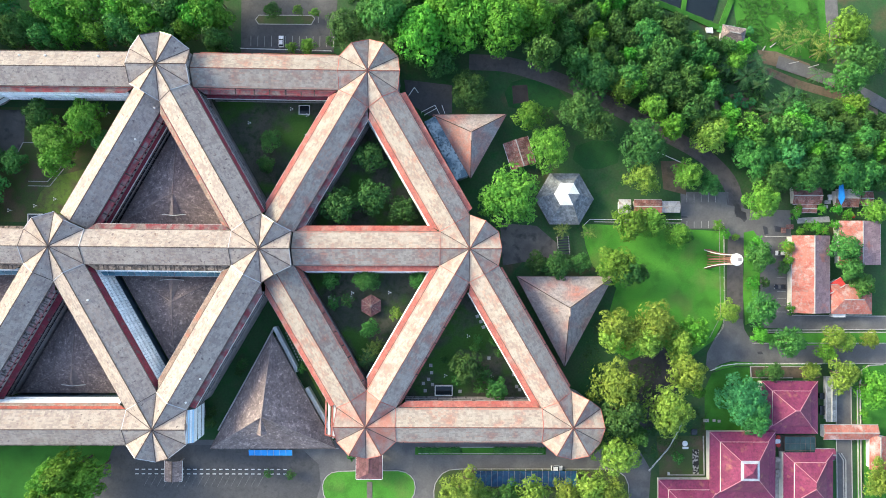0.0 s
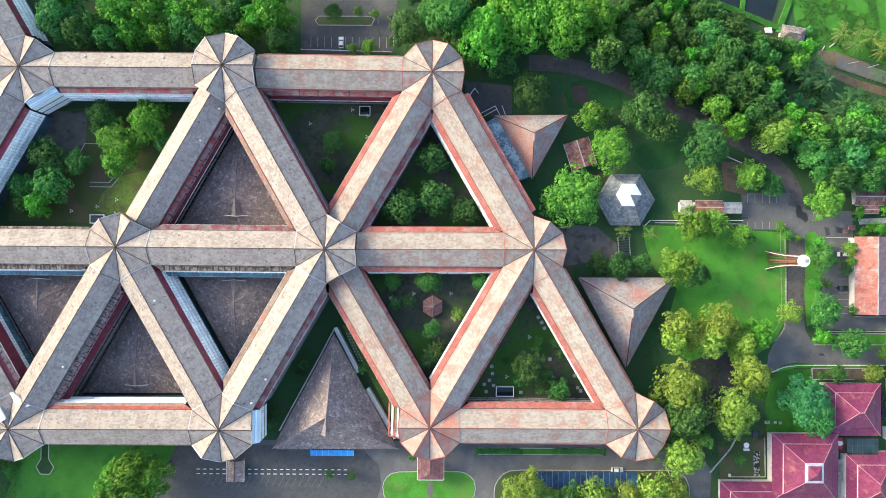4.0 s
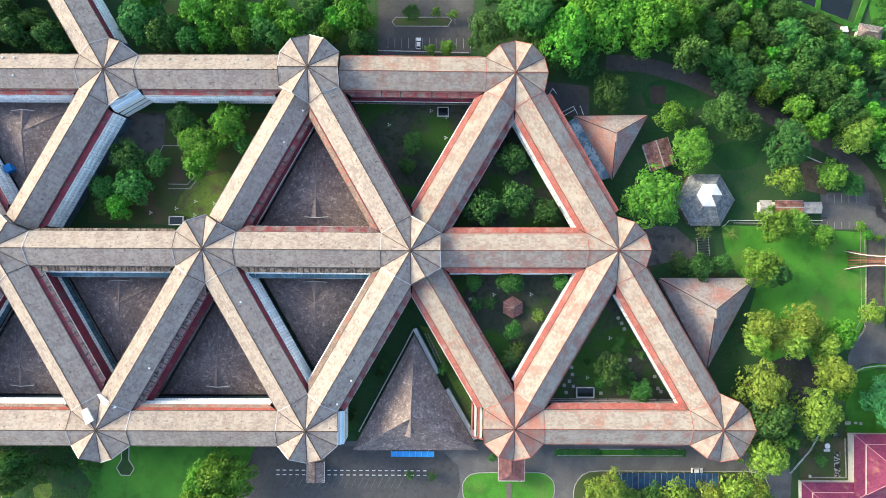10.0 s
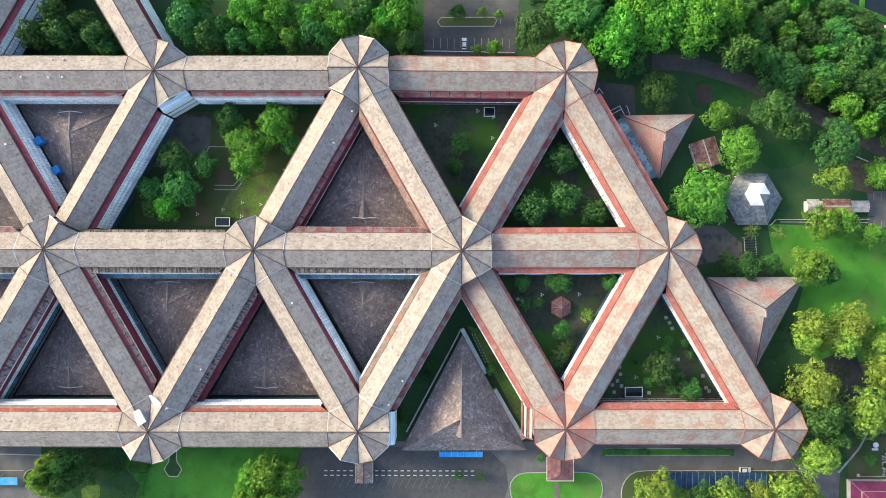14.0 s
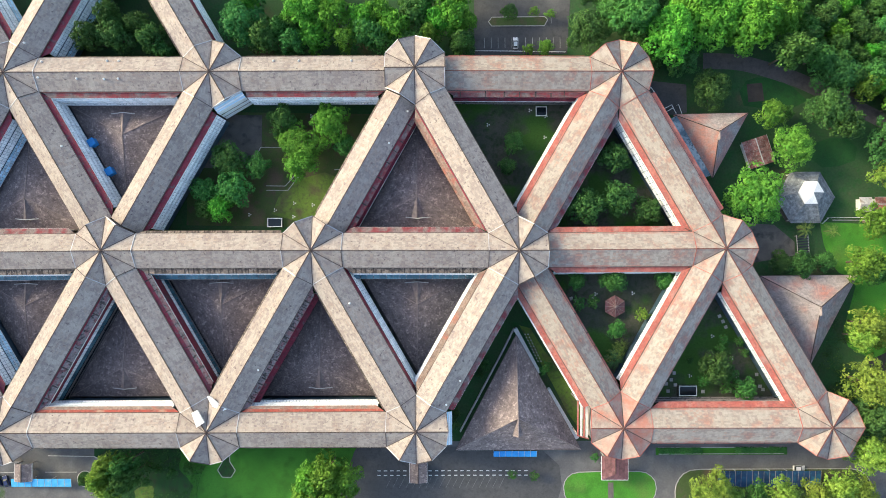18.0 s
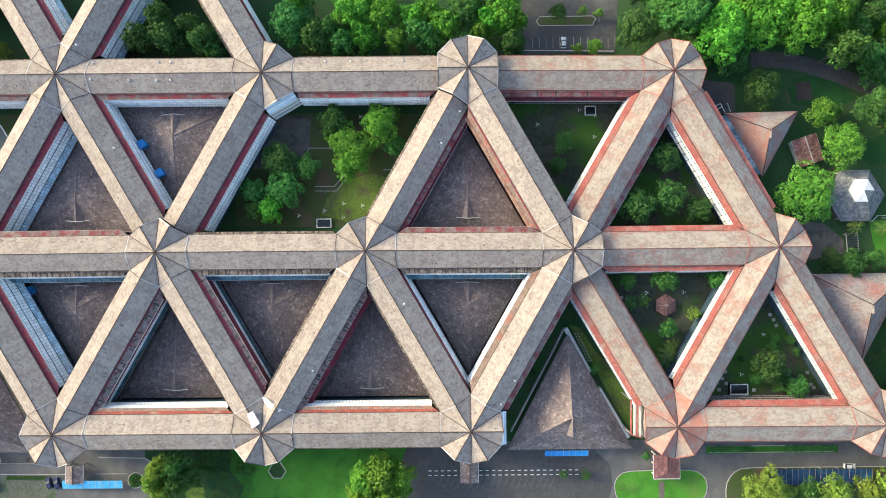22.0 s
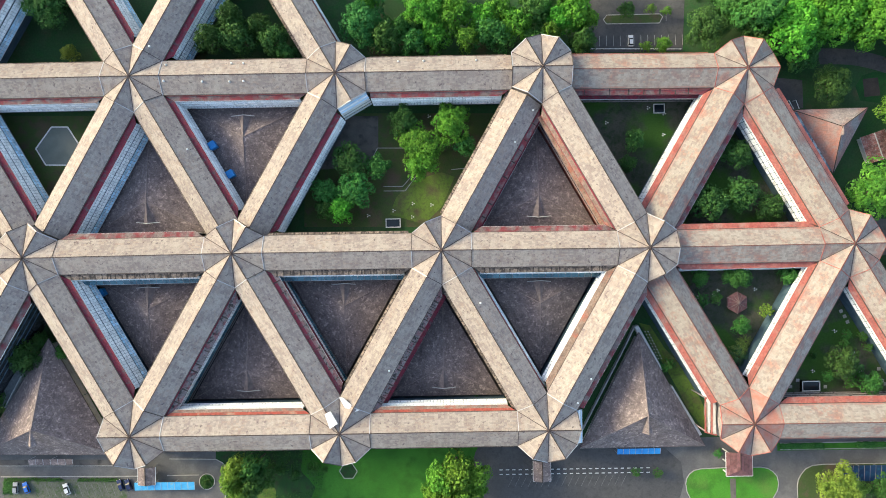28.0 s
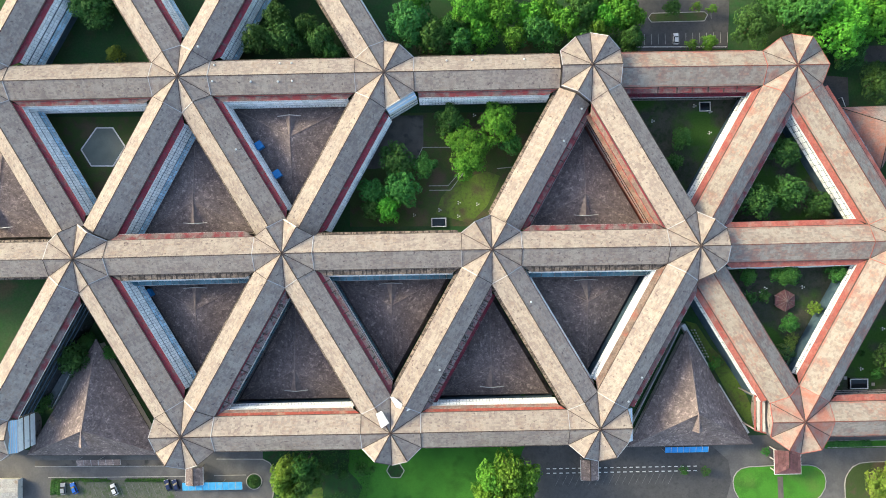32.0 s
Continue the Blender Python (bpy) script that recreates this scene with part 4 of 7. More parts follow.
# ---- trees ----
def leaf_cloud(rnd, lobes, n, size, loose=0.3):
    """Leaf quads over the upper outside of the lobes, each facing roughly outwards."""
    tot = sum(r * r for _, r in lobes)
    v, f = [], []
    for c, r in lobes:
        for _ in range(int(n * r * r / tot)):
            z = rnd.uniform(-0.3, 1.0)
            a = rnd.uniform(0, 2 * math.pi)
            q = math.sqrt(max(0, 1 - z * z))
            d = Vector((q * math.cos(a), q * math.sin(a), z))
            p = c + d * r * rnd.uniform(0.82, 1.05)
            nr = (d + Vector((rnd.gauss(0, loose), rnd.gauss(0, loose), rnd.gauss(0.12, loose)))).normalized()
            t = Matrix.Rotation(rnd.uniform(0, 6.28), 3, nr) @ nr.orthogonal().normalized()
            b = nr.cross(t)
            s = size * rnd.uniform(0.6, 1.35)
            k = len(v)
            v += [p - t * s * 0.6, p + b * s * 0.4 - nr * s * 0.12, p + t * s * 0.6, p - b * s * 0.4 - nr * s * 0.12]
            f.append((k, k + 1, k + 2, k + 3))
    return v, f


def trunk_geo(rnd, high, reach):
    g = Geo()

    def limb(a, b, ra, rb):
        d = (b - a).normalized()
        u = d.orthogonal().normalized()
        w = d.cross(u)
        k = 6
        ring = [a + (u * math.cos(i * 6.283 / k) + w * math.sin(i * 6.283 / k)) * ra for i in range(k)] + [b + (u * math.cos(i * 6.283 / k) + w * math.sin(i * 6.283 / k)) * rb for i in range(k)]
        g.add(ring, [(i, (i + 1) % k, (i + 1) % k + k, i + k) for i in range(k)])
    top = Vector((rnd.uniform(-0.3, 0.3), rnd.uniform(-0.3, 0.3), high * 0.55))
    limb(Vector((0, 0, -0.5)), top, 0.32, 0.2)
    for i in range(6):
        a = i * 1.05 + rnd.uniform(-0.3, 0.3)
        limb(top - Vector((0, 0, rnd.uniform(0, 1.0))), Vector((math.cos(a) * reach * 0.6, math.sin(a) * reach * 0.6, high * rnd.uniform(0.7, 0.95))), 0.15, 0.05)
    return g.data()


def make_tree(kind, variant, grade):
    """A crown of lobes, each covered with rounded tufts of leaves, over a trunk with limbs."""
    rnd = random.Random(97 * ord(kind) + 31 * variant)
    small, vast = grade == 0, grade == 2
    R, H = 5.0, 7.0
    core, tufts = [(Vector((0, 0, H - 1.6)), 2.7)], []
    n = {"D": 9, "G": 10, "B": 11, "L": 12, "Y": 13, "T": 11}[kind] + variant
    for i in range(n):
        a = i * 2.4 + rnd.uniform(-0.4, 0.4)
        q = math.sqrt((i + 0.6) / n)
        r = rnd.uniform(1.25, 1.95) * (1.1 if kind == "D" else 1.0)
        d = q * (R - r * 0.85) * rnd.uniform(0.82, 1.1)
        core.append((Vector((d * math.cos(a), d * math.sin(a), H + 0.7 - 3.6 * q * q + rnd.uniform(-0.6, 0.5))), r))
    for c, r in core:
        for _ in range(3 if small else int(3 + (4.6 if vast else 2.4) * r * r)):
            z, a = rnd.uniform(-0.05, 1.0), rnd.uniform(0, 6.283)
            q = math.sqrt(max(0, 1 - z * z))
            tufts.append((c + Vector((q * math.cos(a), q * math.sin(a), z)) * r * rnd.uniform(0.86, 1.06), rnd.uniform(0.42, 0.85) * (0.7 if vast else 0.85 if kind == "Y" else 1.0)))
    v, f = leaf_cloud(rnd, core, 220 if small else 1300 if vast else 700, 0.85 if small else 0.48 if vast else 0.62, 0.2)
    v2, f2 = leaf_cloud(rnd, tufts, 430 if small else 5400 if vast else 2300 if kind == "Y" else 1950, 0.62 if small else 0.24 if vast else 0.36 if kind == "Y" else 0.43)
    f += [tuple(i + len(v) for i in q) for q in f2]
    v += v2
    names = {"D": "dark green", "G": "green", "B": "bright green", "L": "lime-green", "Y": "yellow-green", "T": "blue-green"}
    if small:
        t = thing("shrub", pose(0, 0, 0), "small %s leafy garden shrub" % names[kind], "shrub", "%s shrubs" % names[kind])
    else:
        t = thing("tree", pose(0, 0, 0), "broad %s leafy tree with an uneven crown" % names[kind], "tree", "%s trees" % names[kind])
    part("trunk", trunk_geo(rnd, H, R), M_BARK, t)
    part("crown", (v, f), LEAF[kind], t)
    return t


FIRST = {}


def crown_height(kind, x, y, r):
    """How high the crown of a tree stands over the ground: tall trees along the roads and in the woods, low ones in gardens."""
    low = 8.0 * min(1.5, max(r / 3.85, 0.3) ** 0.75)
    for x0, x1, y0, y1, least, high in ((-230, -100, -110, -70, 3.0, 21.0), (50, 100, -80, -40, 3.0, 17.0), (-25, 45, 68, 110, 5.5, 21.0), (-230, -77, 70, 111, 3.0, 16.0), (45, 175, 36, 111, 2.7, 13.5), (55, 95, -40, 0, 3.5, 14.0)):
        if x0 < x < x1 and y0 < y < y1 and r > least and (kind != "D" or y1 < 110 or x0 > 0 or x < -77):
            return high * (0.8 + 0.2 * min(1.0, r / 6.0)), low
    return low, low


def put_trees(kind, rows, base=None):
    """Trees of one kind at x, y with their crown's radius; base: the height of a terrace that they stand on."""
    for x, y, r in rows:
        rnd = random.Random(int(x * 13 + y * 7))
        key = (kind, rnd.randrange(3), 0 if r < 2.6 else 2 if r > 6.2 else 1)
        s = r / 3.85
        high, low = crown_height(kind, x, y, r)
        sz = high / 8.0 * rnd.uniform(0.92, 1.1)
        seen = (max(-150.0, x - 152.0) + min(-2.0, x + 152.0)) / 2   # where the flight passes it on average
        lean = (high - low) / (226.0 - low)
        x, y = x + (seen - x) * lean, y - y * lean
        m = pose(x, y, (ground_z(x, y) if base is None else base) - 0.05, 0, 0, rnd.uniform(0, 360)) @ Matrix.Diagonal((s, s * rnd.uniform(0.92, 1.08), sz, 1))
        if key not in FIRST:
            FIRST[key] = make_tree(*key)
            FIRST[key].matrix_basis = m
        else:
            o = FIRST[key]
            keep = o.matrix_basis.copy()
            o.matrix_basis = Matrix.Identity(4)
            copy_thing(o, m)
            o.matrix_basis = keep


put_trees("D", [(-279.2, 93.8, 8.4), (-220.4, 80.0, 5.2), (-209.8, 80.8, 5.9), (-212.9, 88.2, 4.6), (-197.2, 79.5, 5.2), (-202.4, 84.9, 4.2), (-193.1, 74.8, 3.4), (-155.1, 80.8, 5.2), (-82.8, 77.3, 3.8)])
put_trees("G", [(-148.4, 48.1, 5.2), (-168.6, 33.8, 5.7), (-158.1, 31.5, 4.2), (-177.2, 22.4, 4.6), (-166.7, 23.2, 5.9)])
put_trees("T", [(-163.4, 83.7, 7.3)])
put_trees("L", [(24.2, 19.0, 10.0)])
put_trees("B", [(-141.3, 88.1, 7.3), (-138.3, 79.8, 5.8), (-129.9, 86.9, 6.2), (-119.5, 85.6, 5.2), (-108.1, 83.3, 5.8), (-91.5, 85.1, 5.2), (-86.2, 87.1, 6.2), (-130.6, 46.3, 6.9)])
put_trees("B", [(-142.2, 39.2, 7.5), (-141.3, 31.9, 5.4), (-171.8, 15.4, 4.6)])
put_trees("G", [(-113.3, 79.6, 5.2), (-100.8, 77.3, 4.6), (-100.6, 87.7, 5.8), (-145.7, 78.2, 4.6), (-125.5, 39.1, 3.8), (-177.1, 16.0, 3.8), (-276.6, -35.6, 2.7)])
put_trees("D", [(-288.6, -36.1, 5.6), (-301.5, -53.6, 3.5), (-284.7, -31.0, 2.9)])
put_trees("D", [(-73.9, -43.4, 2.1), (-86.2, -64.0, 2.5), (-75.6, -46.4, 1.5), (-84.8, -60.8, 1.5)])
put_trees("G", [(-50.9, -43.3, 2.1), (-52.4, -45.2, 1.5)])
put_trees("Y", [(-213.4, -79.8, 4.2), (-214.8, -84.0, 4.6), (-211.4, -87.2, 4.4)])
put_trees("D", [(-208.2, -79.8, 4.2), (-206.8, -84.4, 4.2)])
put_trees("L", [(-133.3, -81.9, 5.8), (-126.7, -84.1, 5.0), (-139.2, -84.9, 5.0), (-129.9, -89.2, 5.8), (-136.2, -91.2, 5.4), (-142.4, -90.1, 3.8)])
put_trees("D", [(-199.5, -80.4, 1.9), (-190.4, -82.7, 2.1), (-184.0, -80.7, 2.3), (-196.3, -81.3, 1.5), (-179.8, -81.1, 1.1), (-200.6, -86.1, 1.7), (-223.5, -85.1, 1.9)])
put_trees("G", [(-64.2, -83.6, 1.7), (-55.8, -84.2, 1.7), (-33.5, -77.2, 1.5)])
put_trees("Y", [(-273.6, 76.5, 2.9)])
put_trees("L", [(-126.2, 78.8, 3.8), (-94.5, 81.3, 3.8)])
put_trees("B", [(-5.4, 80.5, 9.3), (10.1, 85.8, 10.3), (24.6, 83.5, 9.0), (37.0, 88.0, 7.2), (4.9, 93.0, 9.3), (19.4, 91.1, 9.3), (73.4, 62.6, 4.5), (85.9, 46.1, 4.5), (94.4, -30.4, 5.1), (159.0, -50.8, 6.2)])
put_trees("D", [(-35.3, 80.3, 6.7), (-16.9, 77.3, 6.7), (-10.6, 72.1, 4.2), (-1.1, 69.1, 5.4), (9.4, 58.7, 6.3), (57.6, 64.4, 7.9), (50.9, 50.7, 6.9), (58.7, 45.5, 5.4), (73.4, 39.3, 7.9), (95.5, 53.1, 5.2), (87.0, 84.6, 6.3), (53.3, 86.4, 5.2), (70.2, 67.6, 4.2), (47.0, 80.0, 4.2), (84.9, 61.4, 5.2), (90.2, 57.3, 4.2), (73.6, -8.9, 3.1), (42.1, -5.9, 4.6), (34.8, -4.9, 3.8), (51.1, -4.8, 3.8), (66.3, -60.2, 7.0), (74.9, -69.5, 3.3)])
put_trees("D", [(-37.6, 15.4, 6.2), (-25.8, 18.6, 5.6), (-26.9, 33.2, 5.0), (-15.0, 14.1, 4.6)], 2.0)
put_trees("D", [(-63.5, 39.3, 3.8), (-65.5, 31.0, 2.9)], 1.2)
put_trees("D", [(68.8, -7.5, 5.0)])
put_trees("D", [(8.8, -42.2, 5.0)], 4.0)
put_trees("G", [(-27.7, -11.5, 3.9), (-9.0, -11.4, 3.3), (19.9, -50.7, 3.7), (14.0, -47.6, 1.9), (11.9, -36.2, 1.7), (25.4, -35.5, 1.7), (-40.0, -19.8, 2.3), (-26.5, -29.1, 3.1), (-29.7, -11.5, 2.5), (-41.1, -11.6, 2.9)], 4.0)
put_trees("Y", [(-16.8, -23.9, 2.5)], 4.0)
put_trees("G", [(13.2, -33.4, 1.7), (5.5, -48.0, 2.0), (13.8, -50.9, 2.1), (18.8, -34.2, 1.6)], 4.2)
put_trees("D", [(20.9, -38.4, 1.8), (15.3, -45.3, 2.4), (10.3, -44.0, 1.7), (-39.6, -11.6, 2.4), (-34.8, -19.1, 2.2), (17.6, -48.2, 1.5), (0.9, -41.0, 1.3)], 4.2)
put_trees("G", [(-18.0, 86.7, 7.3), (-26.3, 86.7, 6.3), (39.7, 73.6, 5.8), (50.2, 71.6, 5.2), (38.7, 50.6, 2.5), (115.6, 35.4, 7.9), (123.0, 28.1, 6.3), (92.3, 65.7, 5.8), (82.8, 74.0, 7.3), (76.4, 80.3, 7.3), (95.4, 76.2, 6.3), (78.6, 65.6, 5.2), (135.6, 53.4, 3.8), (129.3, 45.0, 5.8), (137.8, 45.0, 5.8), (135.7, 30.3, 6.3), (143.1, 37.7, 5.8), (150.5, 30.4, 6.3), (158.9, 43.1, 6.3), (159.0, 30.4, 5.8), (161.0, 74.7, 9.4), (156.8, 66.3, 6.3)])
put_trees("G", [(117.3, -2.4, 4.6), (117.3, -21.4, 5.5), (127.5, -33.9, 5.2), (149.1, 0.9, 5.0), (151.2, -6.4, 4.2), (156.5, -12.7, 3.8), (24.9, -89.8, 4.2), (-64.1, 88.8, 2.9), (87.9, -77.1, 2.1)])
put_trees("Y", [(64.7, -27.8, 5.4), (70.5, -30.5, 5.0), (63.2, -33.0, 4.2)])
put_trees("L", [(64.1, -5.4, 6.3)])
put_trees("Y", [(73.5, 26.7, 5.6), (99.7, 43.7, 6.7), (78.9, -26.7, 6.7), (75.8, -33.0, 5.8), (88.4, -34.0, 4.6), (90.5, -44.4, 6.3), (65.4, -49.7, 7.9), (84.3, -59.0, 8.3), (65.5, -74.7, 6.9)])
put_trees("L", [(19.7, 78.7, 2.9), (68.1, 61.3, 5.2), (31.4, 49.5, 4.8), (90.3, 27.9, 5.0), (38.8, 36.9, 7.3), (79.7, 53.0, 4.6), (114.5, 45.9, 5.8), (117.7, 18.6, 6.3), (113.4, 73.3, 4.2), (158.9, 55.7, 5.2), (162.2, 14.7, 4.6), (156.8, 85.2, 7.9), (69.3, 9.9, 5.6), (76.7, 10.0, 5.2), (87.2, 5.8, 4.2)])
put_trees("Y", [(106.2, -22.6, 3.8), (145.5, -31.9, 3.8), (149.8, -34.0, 3.2), (159.4, -32.9, 2.9), (147.7, -45.6, 5.5), (162.7, -83.6, 5.3), (139.2, -44.6, 2.5), (129.5, 0.8, 2.3), (7.1, -88.1, 7.4), (14.5, -89.8, 4.2), (33.4, -89.1, 5.3), (46.1, -90.1, 5.3), (54.5, -87.0, 5.9), (60.8, -90.1, 6.3)])
put_trees("L", [(-56.9, 75.1, 2.1), (-50.6, 75.6, 2.7), (-54.9, 89.3, 1.9), (-48.6, 88.7, 1.9)])
put_trees("B", [(132.8, 14.1, 2.1), (134.9, 16.3, 1.3), (143.5, 15.9, 1.7), (149.3, 15.9, 1.9), (153.2, 13.8, 2.1), (140.3, 9.0, 2.1), (134.7, 7.3, 1.5), (137.3, 9.4, 1.7), (142.9, 7.8, 2.1), (148.1, 9.9, 1.9), (129.2, 1.7, 2.3), (129.6, -3.8, 2.1), (118.1, -31.2, 3.0), (143.0, -37.9, 3.4), (130.7, -21.6, 1.9), (115.7, -12.0, 2.5), (117.8, 2.9, 2.5), (115.0, -2.4, 2.5), (103.4, 9.2, 2.1), (106.0, 6.1, 1.9), (95.4, -52.6, 2.5), (158.1, -60.9, 1.7)])
put_trees("D", [(123.2, -45.0, 3.4), (119.0, -46.1, 1.7), (121.0, -12.0, 1.9), (127.5, -6.6, 2.3), (92.0, 4.9, 1.9)])
put_trees("Y", [(137.2, -45.0, 2.8), (162.0, -84.4, 3.4), (159.8, -88.6, 2.5), (163.0, -78.0, 1.9), (153.3, -46.0, 2.5)])
put_trees("L", [(110.2, 5.0, 1.5)])
put_trees("T", [(99.4, 24.8, 4.0), (110.5, -53.7, 8.3), (114.8, -61.0, 6.3), (129.3, 36.5, 5.8)])


M_EARTH = mat("bare_earth", ((0.12, 0.088, 0.06), (0.155, 0.12, 0.085), (0.085, 0.075, 0.05)), 0.15, 0.95)

# ---- forest in the north-east ----
def inside(x, y, poly):
    hit = False
    for (xa, ya), (xb, yb) in zip(poly, poly[1:] + poly[:1]):
        if (ya > y) != (yb > y) and x < (xb - xa) * (y - ya) / (yb - ya) + xa:
            hit = not hit
    return hit


FOREST = [(43.2, 104.6), (79.2, 105.0), (82.5, 90.8), (103.3, 81.2), (121.9, 79.2), (123.0, 73.8), (138.3, 64.1), (155.9, 58.8), (170.8, 52.4), (177.9, 25.1), (134.0, 25.9), (112.1, 37.7), (90.3, 51.7), (57.5, 65.6), (44.4, 74.2)]
NORTH_WOOD = [(-39.9, 107.2), (42.8, 108.0), (42.9, 80.0), (7.4, 76.4), (-20.5, 76.2), (-34.5, 87.9)]
WEST_WOOD = [(-168.0, 108.6), (-77.9, 106.8), (-80.6, 76.8), (-168.5, 77.5)]
GROVE = [(103.3, 71.1), (112.5, 77.3), (122.4, 76.9), (138.9, 64.4), (152.1, 59.0), (149.9, 53.5), (134.5, 52.3), (122.5, 45.6), (110.4, 49.9), (102.7, 55.3)]
rnd = random.Random(5)
taken = []
for poly, count, kinds in ((FOREST, 95, "DGGDBGD"), (NORTH_WOOD, 26, "BBGD"), (WEST_WOOD, 22, "BBGG")):
    lox, hix = min(p[0] for p in poly), max(p[0] for p in poly)
    loy, hiy = min(p[1] for p in poly), max(p[1] for p in poly)
    done = 0
    for _ in range(2000):
        x, y, r = rnd.uniform(lox, hix), rnd.uniform(loy, hiy), rnd.uniform(2.8, 5.2)
        if done < count and inside(x, y, poly) and not inside(x, y, GROVE) and all((x - a) ** 2 + (y - b) ** 2 > (0.62 * (r + c)) ** 2 for a, b, c in taken):
            taken.append((x, y, r))
            put_trees(rnd.choice(kinds), [(x, y, r)])
            done += 1


def scatter(name, poly, count, size, material, label, seed):
    """Low leaf clumps over a stretch of ground."""
    q = random.Random(seed)
    lox, hix = min(p[0] for p in poly), max(p[0] for p in poly)
    loy, hiy = min(p[1] for p in poly), max(p[1] for p in poly)
    v, f = [], []
    while len(f) < count * 6:
        x, y = q.uniform(lox, hix), q.uniform(loy, hiy)
        if not inside(x, y, poly) or noise.noise((x * 0.11, y * 0.11, seed)) < -0.12:
            continue
        top = Vector((x, y, ground_z(x, y) + 0.1))
        wide = size * q.uniform(0.5, 1.2)
        for _ in range(6):
            a, up = q.uniform(0, 6.28), q.uniform(0.1, 1.0)
            d = Vector((math.cos(a) * (1.1 - up), math.sin(a) * (1.1 - up), up * 0.8))
            p = top + d * wide
            t = size * q.uniform(0.22, 0.45)
            b = Vector((-math.sin(a), math.cos(a), q.uniform(-0.3, 0.3)))
            c = b.cross(d.normalized())
            k = len(v)
            v += [p - b * t, p + c * t * 0.7, p + b * t, p - c * t * 0.7]
            f.append((k, k + 1, k + 2, k + 3))
    tagged(part(name, (v, f), material, None), label, "undergrowth", "", "stuff")


scatter("undergrowth", FOREST, 5500, 1.0, LEAF["D"], "dense dark green undergrowth below the forest trees", 1)
scatter("undergrowth", NORTH_WOOD, 3000, 1.0, LEAF["D"], "dark green undergrowth below tall trees", 2)
scatter("undergrowth", [(114.9, 105.8), (148.6, 106.2), (150.9, 86.0), (153.2, 74.8), (128.4, 80.2), (117.2, 89.1)], 1500, 0.55, LEAF["D"], "rough green herbs on a slope", 6)
scatter("undergrowth", [(169.0, 55.6), (186.6, 47.0), (186.6, 23.0), (134.0, 24.8), (125.3, 31.3), (138.3, 59.7)], 3000, 0.9, LEAF["G"], "green undergrowth at the forest edge", 7)
drape("meadow", [(114.9, 105.8), (153.1, 106.2), (154.3, 86.0), (153.2, 74.8), (128.4, 80.2), (117.2, 89.1)], 0.05, M_LAWN, "green meadow on the slope beside the ponds", "lawn")
drape("earth_verge", [(128.0, 73.7), (141.9, 68.0), (159.9, 63.0), (173.4, 56.6), (173.4, 53.9), (157.7, 60.1), (139.7, 64.9), (126.2, 71.0)], 0.06, M_EARTH, "bare brown earth beside the lane", "ground")
drape("earth_verge", [(125.1, 80.2), (132.9, 79.6), (146.4, 74.8), (147.5, 71.4), (137.4, 72.5), (127.3, 74.6)], 0.06, M_EARTH, "bare brown earth beside the lane", "ground")
drape("earth_patch", [(103.8, 60.8), (119.1, 62.0), (123.5, 54.4), (112.6, 49.9), (104.9, 53.2)], 0.06, M_EARTH, "bare reddish earth among banana plants", "ground")
drape("earth_patch", [(83.0, 34.0), (92.8, 34.0), (92.8, 21.1), (84.1, 23.2)], 0.07, M_EARTH, "bare reddish earth beside the drive", "ground")
scatter("undergrowth", [(57.4, -25.3), (74.7, -42.4), (96.2, -42.3), (102.8, -68.0), (79.1, -81.0), (59.7, -72.4), (51.0, -46.8)], 1200, 0.6, LEAF["D"], "sparse green undergrowth between trees and path", 3)


# ---- palms and bananas ----
def make_palm(name, fronds, reach, high, wide, leaflets, material, label, category, seed):
    q = random.Random(seed)
    ob = thing(name, pose(0, 0, 0), label, category, category + " plants")
    g = Geo()
    for i in range(5):
        z0, z1 = high * i / 5 - 0.3, high * (i + 1) / 5 - 0.3
        r0, r1 = 0.2 - 0.02 * i, 0.18 - 0.02 * i
        g.add([(r0 * math.cos(k * 1.047), r0 * math.sin(k * 1.047), z0) for k in range(6)] + [(r1 * math.cos(k * 1.047), r1 * math.sin(k * 1.047), z1) for k in range(6)], [(k, (k + 1) % 6, (k + 1) % 6 + 6, k + 6) for k in range(6)])
    part("trunk", g.data(), M_BARK, ob)
    for i in range(fronds):
        a = i * 2.399 + q.uniform(-0.2, 0.2)
        up = q.uniform(0.15, 0.75)
        lg = reach * q.uniform(0.8, 1.1)
        d, sd = Vector((math.cos(a), math.sin(a), 0)), Vector((-math.sin(a), math.cos(a), 0))

        def along(t):
            return Vector((0, 0, high)) + d * lg * t + Vector((0, 0, lg * (up * t - 0.75 * t * t)))
        v, f = [], []
        n = leaflets
        for k in range(n):
            t0, t1 = 0.12 + 0.86 * k / n, 0.12 + 0.86 * (k + (0.42 if leaflets > 8 else 1.0)) / n
            w = wide * math.sin(math.pi * (0.12 + 0.83 * (t0 + t1) / 2)) ** 0.7
            for s in (1, -1):
                o = len(v)
                sweep = d * w * (0.5 if leaflets > 8 else 0.05) + Vector((0, 0, -0.35 * w))
                v += [along(t0), along(t1), along(t1) + sd * s * w + sweep, along(t0) + sd * s * w + sweep]
                f.append((o, o + 1, o + 2, o + 3))
        part("frond", (v, f), material, ob)
    return ob


M_PALM = mat("palm_leaves", ((0.03, 0.105, 0.035), (0.06, 0.16, 0.045)), 0.2, 0.5, island=0.3, obj=0.2, trans=0.15, bump=0, spec=0.3)
M_PALMY = mat("yellowing_palm_leaves", ((0.1, 0.19, 0.035), (0.19, 0.26, 0.05)), 0.2, 0.5, island=0.35, obj=0.2, trans=0.15, bump=0, spec=0.3)


